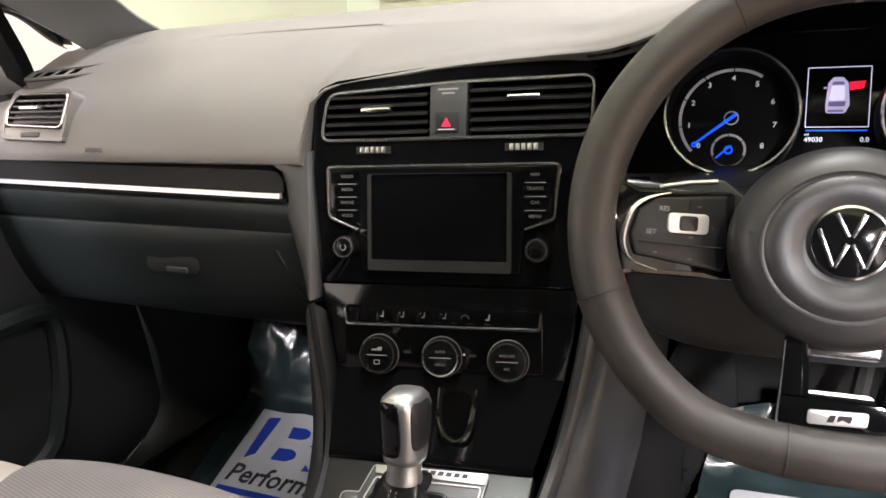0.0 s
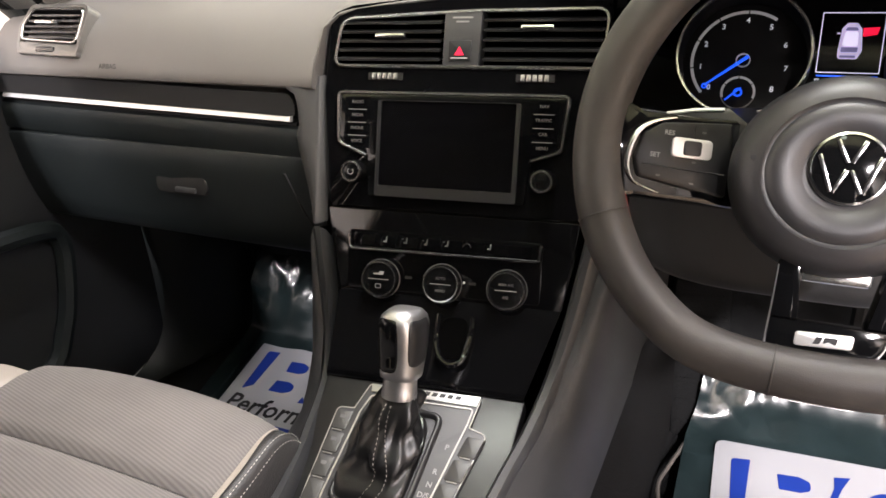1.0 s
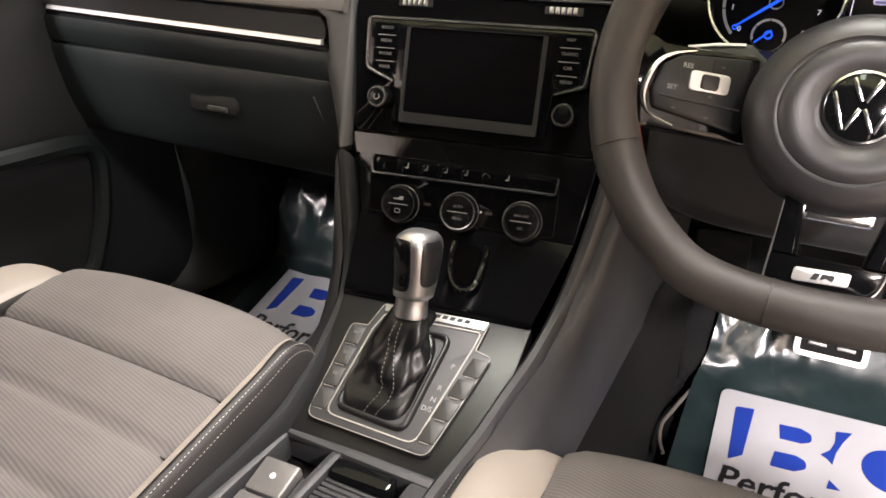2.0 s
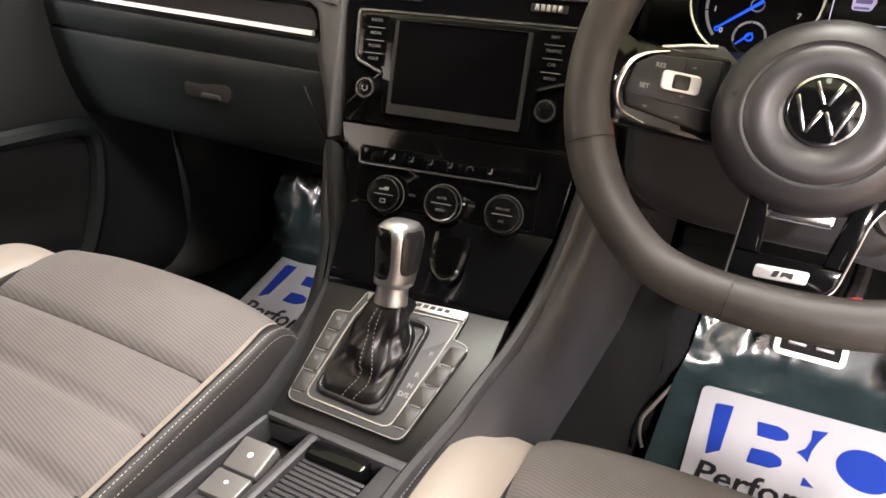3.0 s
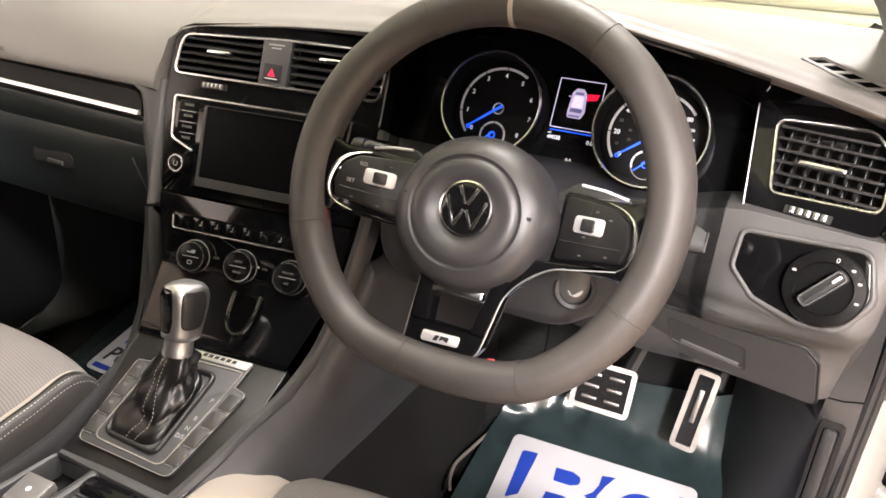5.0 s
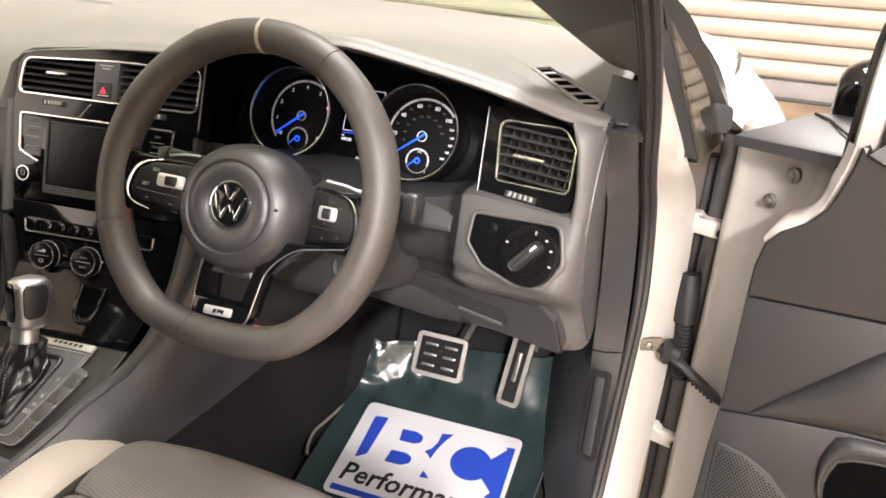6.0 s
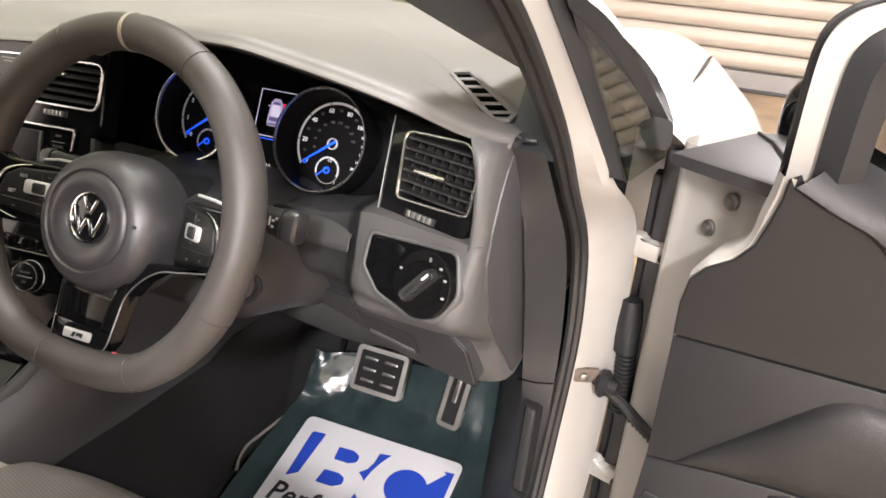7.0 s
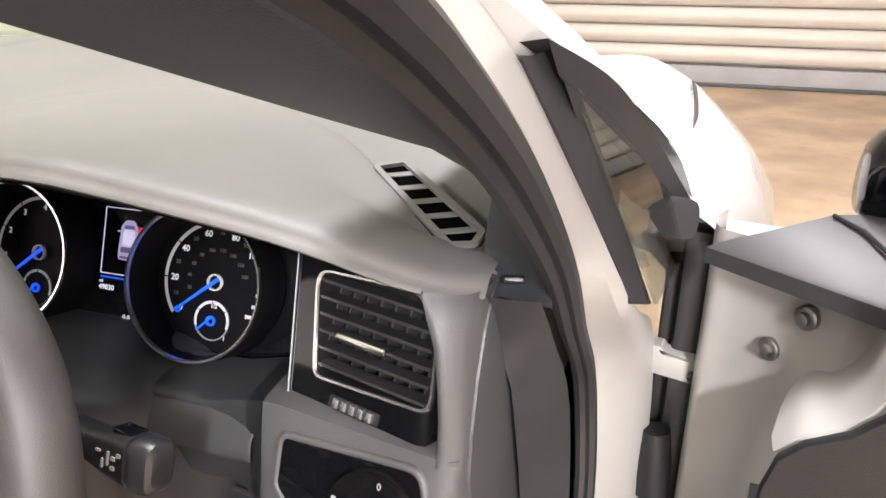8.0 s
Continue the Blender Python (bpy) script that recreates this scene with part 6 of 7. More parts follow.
part("key_switch", lathe([(0.0225, -0.02), (0.0225, 0.001), (0.0205, 0.0035), (0.0165, 0.0025), (0.0145, -0.003), (0.0125, -0.003)], ig, 32), M_DARK, colm, "ignition switch ring")
part("key_barrel", lathe([(0.0085, -0.004), (0.0085, 0.003), (0.0075, 0.004), (0.001, 0.004)], ig, 24), M_SWITCH, colm, "silver key barrel")
part("key_slot", prism(rrect(0.0022, 0.0095, 0.0008), ig, 0.004, 0.0045), M_BLACK, colm, "dark key slot")


def stalk(s, name):
    # s: +1 towards the door side
    p = [(0.352 + s * 0.06, 0.115, 0.885), (0.352 + s * 0.09, 0.108, 0.89), (0.352 + s * 0.125, 0.1, 0.893)]
    st = part(name, tube(p, 0.011, 10, ref=(0, 0, 1)), M_STALK, colm, "dark control stalk")
    m = fr((0.352 + s * 0.153, 0.094, 0.893), (s, -0.16, 0.0), (0, 0.3, 0.95))
    prof_ = [(-0.038, 0.007, 0.007), (-0.034, 0.0105, 0.0095), (-0.012, 0.0145, 0.0115), (0.004, 0.0165, 0.0125), (0.0055, 0.0165, 0.0125), (0.006, 0.0148, 0.011), (0.009, 0.0148, 0.011), (0.0095, 0.0168, 0.0125), (0.0185, 0.017, 0.0125), (0.0225, 0.0155, 0.0112), (0.0245, 0.012, 0.008)]
    rings = []
    for x, ry, rz in prof_:
        rings.append([m @ Vector((x, ry * math.copysign(abs(math.cos(a)) ** 0.55, math.cos(a)), rz * math.copysign(abs(math.sin(a)) ** 0.6, math.sin(a)))) for a in [2 * math.pi * i / 24 for i in range(24)]])
    part("stalk_grip", loft(rings), M_STALK, st, "chunky rounded grip", 30)
    part("thumb_switch", box(m @ Matrix.Translation((-0.004, 0.0155, 0)), 0.018, 0.004, 0.012, 0.0015), M_GLOSS, st)
    for k, (x, y, w, h) in enumerate(((-0.016, 0.004, 0.004, 0.0016), (-0.012, -0.003, 0.0016, 0.006), (-0.0075, 0.001, 0.0016, 0.009), (-0.003, -0.004, 0.0035, 0.0025), (-0.003, 0.002, 0.0035, 0.0025), (0.0015, 0.005, 0.0035, 0.0025))):
        part("stalk_mark", prism(rrect(w, h, 0.0006, x, y), m, 0.0118 if s > 0 else -0.0128, 0.0128 if s > 0 else -0.0118), M_GREYPRINT, st)
    return st


stalk(1, "wiper_stalk")
stalk(-1, "indicator_stalk")
rings = []
for k in range(12):
    x = 0.25 + 0.287 * k / 11
    rings.append(smooth_path([(x, 0.22, 0.875), (x, 0.192, 0.8745), (x, 0.178, 0.869), (x, 0.166, 0.857), (x, 0.162, 0.844), (x, 0.185, 0.838)], 3))
part("cover_piece", loft(rings, False), M_CONSOLE, colm, "dark grey trim piece")
part("cover_joint", tube([(0.537, 0.193, 0.8755), (0.5375, 0.178, 0.87), (0.5375, 0.1655, 0.858), (0.5375, 0.1615, 0.845)], 0.0013, 5), M_BLACK, colm)

# ---- steering wheel ----
wheel = thing("steering_wheel", (0.351, 0.0, 0.9), "flat-bottomed leather steering wheel with red inner stitching", "steering wheel")


def rim_point(a):
    r, c = 0.168, Vector((-0.002, 0.0145))
    x, y = c.x + r * math.cos(a), c.y + r * math.sin(a)
    fl = -0.153
    if y < fl + 0.03:
        d = fl + 0.03 - y
        y = fl + 0.03 - 0.03 * (1 - math.exp(-d / 0.03))
    return x, y


NR = 120
path, rad = [], []
for i in range(NR):
    a = 2 * math.pi * i / NR + math.pi / 2
    x, y = rim_point(a)
    path.append(W @ Vector((x, y, -0.012)))
    grip = 0.0012 * math.exp(-((abs(math.cos(a)) - 0.92) / 0.12) ** 2)
    rad.append((0.0182 + grip) / 0.0182)
prof = [(0.0182 * math.cos(t), 0.0192 * math.sin(t)) for t in [2 * math.pi * k / 18 for k in range(18)]]
rim = part("rim", sweep(path, prof, True, W.to_3x3() @ Vector((0, 0, 1)), scales=rad), M_LEATHER, wheel, "grained dark leather rim", 70)
for ang in (62, 118, 203, 337, 262, 300):
    i = int(((ang - 90) % 360) / 360 * NR)
    p, q = path[i], path[(i + 1) % NR]
    mm = fr(p, (q - p).cross(W.to_3x3() @ Vector((0, 0, 1))), W.to_3x3() @ Vector((0, 0, 1)))
    pts = [mm @ Vector((0.0183 * rad[i] * math.cos(t), 0.0193 * rad[i] * math.sin(t), 0)) for t in [2 * math.pi * k / 24 for k in range(24)]]
    part("rim_seam", tube(pts, 0.0007, 5, True, ref=tuple(q - p)), M_LEATHER, rim)
mm = fr(path[0], (path[1] - path[0]).cross(W.to_3x3() @ Vector((0, 0, 1))), W.to_3x3() @ Vector((0, 0, 1)))
bm = loft([[mm @ Vector((0.0185 * math.cos(t), 0.0195 * math.sin(t), z)) for t in [2 * math.pi * k / 24 for k in range(24)]] for z in (-0.0022, 0.0022)])
part("centre_mark", bm, M_PALE, rim, "pale twelve o'clock mark")
# red stitching on the inner side of the rim
for a0, a1 in ((192, 203), (289.5, 291.5)):
    bm = bmesh.new()
    for k in range(26):
        t = radians(a0 + (a1 - a0) * k / 25)
        x, y = rim_point(t)
        c = Vector((-0.002, 0.0145))
        d = (Vector((x, y)) - c).normalized()
        p = Vector((x, y)) - d * 0.0186
        e = Vector((-d.y, d.x)) * 0.0014
        tube([W @ Vector((p.x - e.x, p.y - e.y, -0.014)), W @ Vector((p.x + e.x, p.y + e.y, -0.0105))], 0.0008, 4, bm=bm)
    tagged(part("red_stitching", bm, M_RED, rim, "red inner stitching"), kind="stuff")
hubp = [(0.0745, -0.062), (0.0755, -0.045), (0.0755, -0.032), (0.0735, -0.02), (0.0695, -0.011), (0.0635, -0.0045), (0.057, -0.0014), (0.0535, -0.0006), (0.0525, -0.0022), (0.0505, -0.0024), (0.0495, -0.0008), (0.042, 0.0008), (0.034, -0.0006), (0.0275, -0.004), (0.026, -0.005), (0.001, -0.005)]
HB = W @ Matrix.Translation((-0.0005, -0.0025, 0.005)) @ Matrix.Diagonal((0.988, 0.94, 1.0, 1.0))
hub = part("airbag_cover", lathe(hubp, HB, 64), M_HUB, wheel, "round grained airbag cover", 60)
EM = W @ Matrix.Translation((0.0005, 0.001, 0))
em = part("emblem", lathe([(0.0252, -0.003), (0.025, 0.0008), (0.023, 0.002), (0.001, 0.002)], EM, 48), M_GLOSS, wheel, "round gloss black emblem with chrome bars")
part("emblem_ring", lathe([(0.0249, 0.0004), (0.0245, 0.0026), (0.0229, 0.003), (0.0222, 0.0016)], EM, 48, cap=False), M_MIRROR, em, "chrome ring")
for x0, y0, x1, y1 in ((-0.0085, 0.0188, -0.0012, 0.0035), (0.0085, 0.0188, 0.0012, 0.0035), (-0.0185, 0.0085, -0.0095, -0.0165), (0.0185, 0.0085, 0.0095, -0.0165), (-0.0085, -0.0165, -0.0012, -0.001), (0.0085, -0.0165, 0.0012, -0.001)):
    d = Vector((x1 - x0, y1 - y0)).normalized()
    k = Vector((-d.y, d.x)) * 0.00155
    part("emblem_bar", prism([(x0 + k.x, y0 + k.y), (x0 - k.x, y0 - k.y), (x1 - k.x, y1 - k.y), (x1 + k.x, y1 + k.y)], EM, 0.0018, 0.0034, 0.0008), M_MIRROR, em)
for s in (-1, 1):
    part("horn_mark", prism(rrect(0.006, 0.003, 0.001, s * 0.0575, 0.004), W, 0.0025, 0.0032), M_DARK, hub)
    WP = W @ Matrix.Translation((s * 0.1375, 0, 0)) @ pose(0, 0, 0, 0, -25 * s, 0) @ Matrix.Translation((-s * 0.1375, 0, 0))
    pol = [(s * 0.05, 0.038), (s * 0.1, 0.036), (s * 0.132, 0.036), (s * 0.15, 0.044), (s * 0.156, 0.01), (s * 0.154, -0.034), (s * 0.134, -0.029), (s * 0.1, -0.029), (s * 0.05, -0.03)]
    sp_ = part("side_spoke", prism(roundpoly(pol, 0.008), WP, -0.035, -0.012, 0.004), M_GLOSS, wheel, "gloss black side spoke")
    cl_ = [(s * 0.108, 0.033), (s * 0.124, 0.0285), (s * 0.1355, 0.02), (s * 0.1412, 0.005), (s * 0.1412, -0.0085), (s * 0.134, -0.019), (s * 0.115, -0.025)]
    part("spoke_line", tube([WP @ Vector((x, y, -0.0108)) for x, y in (p[:2] for p in smooth_path([(a, b, 0) for a, b in cl_], 5))], 0.002 if s < 0 else 0.0014, 8, ref=WP.to_3x3() @ Vector((0, 0, 1)), scales=[0.25 + 0.95 * math.sin(math.pi * k / 30) ** 1.5 for k in range(31)]), M_CHROME, sp_, "chrome spoke outline")
    pad = roundpoly([(s * 0.064, 0.0335), (s * 0.118, 0.0285), (s * 0.132, 0.019), (s * 0.1375, 0.0), (s * 0.1335, -0.0145), (s * 0.064, -0.024)], 0.004)
    kp = part("key_pad", prism(pad, WP, -0.016, -0.008, 0.003), M_KEYPAD, sp_, "dark key pad")
    part("key_split", tube([WP @ Vector((s * x, y, -0.0078)) for x, y in ((0.068, -0.006), (0.1, -0.0055), (0.131, -0.004))], 0.0007, 4), M_BLACK, kp)
    part("key_split", tube([WP @ Vector((s * x, y, -0.0078)) for x, y in ((0.094, 0.0275), (0.0945, 0.018))], 0.0006, 4), M_BLACK, kp)
    sw = part("rocker", prism(rrect(0.031, 0.015, 0.004, s * 0.095, 0.0105), WP, -0.009, -0.0062, 0.001), M_STRIP, sp_, "silver rocker switch")
    part("rocker_key", prism(rrect(0.0135, 0.0112, 0.0025, s * 0.095, 0.0105), WP, -0.0065, -0.0042, 0.0012), M_STALK, sw, "black rocker key")
    for x, y in ((0.118, -0.012), (0.092, -0.0155)) + (((0.115, 0.0185), (0.1, 0.0235), (0.092, 0.0005)) if s > 0 else ((0.087, 0.0235), (0.092, 0.0005))):
        part("key_mark", prism(rrect(0.0032, 0.0014, 0.0005, s * x, y), WP, -0.0081, -0.0077), M_DIMPRINT, kp)
    if s < 0:
        letters("RES", WP, -0.113, 0.0205, 0.005, -0.0078, M_GREYPRINT, kp)
        letters("SET", WP, -0.122, 0.003, 0.005, -0.0078, M_GREYPRINT, kp)
    # shift paddle behind the spoke
    pd_ = roundpoly([(s * 0.06, 0.03), (s * 0.08, 0.046), (s * 0.128, 0.041), (s * 0.136, 0.02), (s * 0.13, -0.022), (s * 0.095, -0.027), (s * 0.06, -0.027)], 0.005)
    pl_ = part("paddle", prism(pd_, W, -0.05, -0.044, 0.002), M_STALK, wheel, "dark shift paddle")
    part("paddle_edge", tube([W @ Vector((s * x, y, -0.0435)) for x, y in ((0.084, 0.0445), (0.105, 0.0432), (0.126, 0.0395))], 0.0016, 6), M_STRIP, pl_, "bright paddle edge")
bm = bmesh.new()
for leg in ([(-0.0325, -0.05), (-0.0185, -0.05), (-0.0165, -0.1042), (-0.0345, -0.1042)], [(0.037, -0.05), (0.05, -0.05), (0.0397, -0.1042), (0.0252, -0.1042)],
            roundpoly([(-0.0345, -0.1042), (0.0397, -0.1042), (0.0375, -0.116), (0.029, -0.1285), (-0.03, -0.1325), (-0.0355, -0.129)], [0, 0, 0.012, 0.01, 0.006, 0.006])):
    prism(leg, W, -0.034, -0.0115, 0.003, bm)
ls_ = part("lower_spoke", bm, M_GLOSS, wheel, "gloss black forked lower spoke")
part("spoke_line", tube(smooth_path([W @ Vector((x, y, -0.0135)) for x, y in ((-0.0325, -0.067), (-0.0335, -0.09), (-0.0353, -0.118), (-0.035, -0.127))], 4), 0.0008, 6), M_ALU, ls_, "thin chrome edge")
part("spoke_line", tube(smooth_path([W @ Vector((x, y, -0.0135)) for x, y in ((0.135, -0.0215), (0.105, -0.0275), (0.082, -0.033), (0.062, -0.0475), (0.0485, -0.066), (0.043, -0.09), (0.038, -0.115), (0.033, -0.124))], 5), 0.0008, 6), M_ALU, ls_, "thin chrome edge")
part("spoke_web", prism(roundpoly([(0.045, -0.03), (0.135, -0.02), (0.105, -0.027), (0.082, -0.0325), (0.062, -0.047), (0.048, -0.066), (0.035, -0.06)], 0.002), W, -0.034, -0.0145, 0.002), M_GLOSS, ls_, "gloss black web under the spoke")
part("inner_bridge", prism(rrect(0.046, 0.012, 0.004, 0.004, -0.071), W, -0.035, -0.022, 0.003), M_CHROME, wheel)
bd = part("badge", prism(roundpoly([(-0.0175, -0.1215), (0.0185, -0.1195), (0.0195, -0.1095), (-0.0168, -0.1115)], 0.0025), W, -0.0122, -0.0098, 0.001), M_STRIP, ls_, "silver badge plate")
part("badge_mark", prism([(-0.0055, -0.1185), (-0.0015, -0.1182), (0.0005, -0.1132), (-0.0035, -0.1135)], W, -0.0099, -0.0094), M_INK, bd)
part("badge_mark", prism(roundpoly([(0.0005, -0.1182), (0.004, -0.116), (0.0085, -0.1178), (0.01, -0.1128), (0.0015, -0.1132)], 0.001), W, -0.0099, -0.0094), M_INK, bd)

# ---- pedals ----
def pedal(name, label, q, arm, rows, cols, w, tall=False):
    m = fr(*q)
    t = thing(name, tuple(m.translation), label, "pedal", "pedals")
    (x0, y0), (x1, y1) = w
    part("rubber", prism(rrect(x1 - x0, y1 - y0, 0.012, (x0 + x1) / 2, (y0 + y1) / 2), m, -0.015, -0.004, 0.003), M_RUBBER, t)
    o = rrect(x1 - x0, y1 - y0, 0.01, (x0 + x1) / 2, (y0 + y1) / 2)
    part("frame_plate", band(o, inset(o, 0.008), m, -0.016, 0.0015), M_STEEL, t, "brushed steel edge")
    gw, gh = (x1 - x0 - 0.022), (y1 - y0 - 0.022)
    part("plate", prism(rrect(gw + 0.006, gh + 0.006, 0.004, (x0 + x1) / 2, (y0 + y1) / 2), m, -0.006, -0.001), M_CARPET, t)
    for r in range(rows):
        for c in range(cols):
            cx = (x0 + x1) / 2 + (c - (cols - 1) / 2) * gw / cols
            cy = (y0 + y1) / 2 + (r - (rows - 1) / 2) * gh / rows
            part("stud", box(m, 0.0085 if tall else gw / cols * 0.68, gh * 0.5 if tall else gh / rows * 0.28, 0.005, 0.0018, cx=cx, cy=cy + (0.008 if tall else 0), cz=0.001), M_STEEL, t, "steel stud")
    part("arm", tube(arm, 0.013, 8, ref=(0, 1, 0)), M_BLACK, t, "black pedal arm")
    return t


pedal("brake_pedal", "brushed steel brake pedal with rubber studs", ((0.414, 0.478, 0.463), (0.995, 0.06, -0.02), (0.02, 0.45, 0.89)), [(0.44, 0.5, 0.47), (0.455, 0.55, 0.52), (0.46, 0.58, 0.62), (0.455, 0.58, 0.75)], 3, 2, ((-0.048, -0.038), (0.048, 0.042)))
pedal("accelerator_pedal", "long brushed steel accelerator pedal", ((0.556, 0.488, 0.466), (0.96, 0.0, -0.1), (0.12, 0.28, 0.93)), [(0.575, 0.52, 0.5), (0.585, 0.56, 0.55), (0.59, 0.58, 0.68)], 1, 1, ((-0.02, -0.062), (0.02, 0.07)), True)
bm = bmesh.new()
box(fr((0.245, 0.55, 0.42), (0.97, 0.2, 0), (0, 0.5, 0.86)), 0.09, 0.26, 0.03, 0.01, bm)
fr_ = tagged(part("footrest", bm, M_CARPET), "black ribbed footrest beside the tunnel", "footrest")
for k in range(7):
    m = fr((0.245, 0.55, 0.42), (0.97, 0.2, 0), (0, 0.5, 0.86)) @ Matrix.Translation((0, -0.1 + 0.033 * k, 0.016))
    part("rib", box(m, 0.075, 0.006, 0.002, 0.0008), M_CARPET, fr_)

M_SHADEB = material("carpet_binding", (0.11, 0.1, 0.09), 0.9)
# ---- protective floor mats ----
def paper_mat(cx, label):
    t = thing("floor_mat", (cx, 0.35, 0.26), label, "floor mat", "floor mats")
    prof = [(-0.02, 0.268), (0.15, 0.266), (0.25, 0.27), (0.3, 0.285), (0.4, 0.314), (0.48, 0.338), (0.525, 0.36), (0.552, 0.4), (0.566, 0.44), (0.575, 0.475)]
    if cx < 0:
        prof = prof[:5] + [(0.45, 0.332), (0.485, 0.36), (0.515, 0.403), (0.545, 0.448), (0.572, 0.488)]
    rows = []
    py = resample(smooth_path([(0, y, z) for y, z in prof], 8), 90)
    for i in range(len(py)):
        row = []
        for k in range(71):
            f = k / 70
            j = i * (0.915 + 0.06 * f if cx > 0 else 1.0)   # the driver's film ends lower on its inner side
            p = py[int(j)].lerp(py[min(int(j) + 1, len(py) - 1)], j - int(j))
            w = 0.2 - 0.02 * max(0, (p.y - 0.45) / 0.15)
            x = cx + (2 * f - 1) * w
            if cx > 0 and f > 0.5:
                x -= (2 * f - 1) * 0.02 * max(0.0, min(1.0, (p.y - 0.47) / 0.09))
            e = Vector((x * 9, p.y * 9, cx))
            bump = 0.006 * noise.noise(e) + 0.004 * noise.noise(e * 2.7)
            edge = max(0, abs(2 * f - 1) - 0.85) * 0.06
            hi = max(0, (p.y - 0.5) / 0.12)
            # crumpled where the film climbs towards the bulkhead, most of all in its inner corner
            zone = max(0.0, min(1.0, (p.y - 0.475) / 0.06)) * (0.03 + 0.97 * max(0.0, min(1.0, (0.42 - f) / 0.25))) if cx > 0 else max(0.0, min(1.0, (p.y - 0.475) / 0.06))
            q = Vector((x * 16 + 3 * p.z, p.y * 11, p.z * 11 + cx))
            fold = ((1 - abs(noise.noise(q)) * 2.2) * 0.014 + (1 - abs(noise.noise(q * 2.6)) * 2.2) * 0.006) * (0.5 if cx > 0 else 0.4)
            bump += hi * 0.03 * max(0, 0.35 - f) * 2
            swing = zone * (max(-0.06, min(0.03, 0.27 * (x + 0.42))) if cx < 0 else max(-0.03, min(0.0, 0.5 * (x - 0.33))))
            row.append(vec(x, p.y - bump * hi - zone * fold * 0.8 + swing, p.z + 0.004 + bump * 0.4 + edge + zone * fold * 0.9))
        rows.append(row)
    part("film", loft(rows, False), M_FILM, t, "dark green plastic film", 80)
    part("film_edge", tube([r[-1] for r in rows], 0.0007, 5), M_DIMPRINT, t, "pale cut edge of the film")
    m = fr((cx, 0.366, 0.3105), (1, 0.0, 0.012), (0, 0.96, 0.28)) @ pose(0, 0, 0, 0, 0, 2.0 if cx > 0 else 0.0)
    lab = part("printed_label", prism(rrect(0.305, 0.205, 0.014), m, 0.0025, 0.0035), M_PAPER, t, "white printed label")
    z0, z1 = 0.0035, 0.0042
    L = lambda pts, mat=M_BLUE: part("print_shape", prism(pts, m, z0, z1), mat, lab)
    L(roundpoly([(-0.1285, 0.0725), (-0.1025, 0.0752), (-0.108, -0.0105), (-0.1262, -0.0235)], [0.006, 0.002, 0.002, 0.002]))
    L(roundpoly([(-0.0665, 0.0595), (-0.0385, 0.061), (-0.0235, 0.055), (-0.0225, 0.0415), (-0.036, 0.035), (-0.0635, 0.0345)], [0.002, 0.006, 0.008, 0.008, 0.006, 0.002]))
    L(roundpoly([(-0.068, 0.0105), (-0.041, 0.0122), (-0.0275, 0.007), (-0.0255, -0.0055), (-0.041, -0.0145), (-0.0715, -0.0155)], [0.002, 0.006, 0.008, 0.008, 0.006, 0.002]))
    L([(0.007, 0.0715), (0.0275, 0.0752), (0.0165, 0.0545), (0.009, 0.034), (0.0055, 0.0135), (-0.002, 0.021), (-0.01, 0.0255), (0.001, 0.036), (0.0065, 0.052)])
    L([(0.003, -0.0127), (0.017, -0.025), (0.0005, -0.0268)])
    L([(0.077 + 0.0365 * math.cos(a), 0.0265 + 0.0345 * math.sin(a)) for a in [2 * math.pi * i / 32 for i in range(32)]])
    z1 += 0.0003
    L([(0.1, 0.035), (0.1075, 0.0425), (0.1315, 0.0735), (0.1265, 0.0775), (0.1435, 0.0795), (0.1455, -0.031), (0.119, -0.0305), (0.127, -0.0195), (0.104, 0.003), (0.095, 0.01)])
    L([(-0.14, -0.095), (0.142, -0.095), (0.142, -0.084), (-0.14, -0.084)])
    letters("Performance", m, -0.002, -0.056, 0.052, z1, M_INK, lab, "print_word", slant=0.15)
    return t


paper_mat(0.442, "dark green plastic floor mat with a printed label by the pedals")
paper_mat(-0.405, "dark green plastic floor mat with a printed label, passenger footwell")

part("carpet_edge", tube(smooth_path([(0.244, 0.44, 0.334), (0.238, 0.424, 0.329), (0.226, 0.389, 0.318), (0.218, 0.362, 0.31), (0.222, 0.335, 0.302), (0.232, 0.315, 0.297)], 6), 0.003, 8), M_SHADEB, body, "pale carpet edge binding")

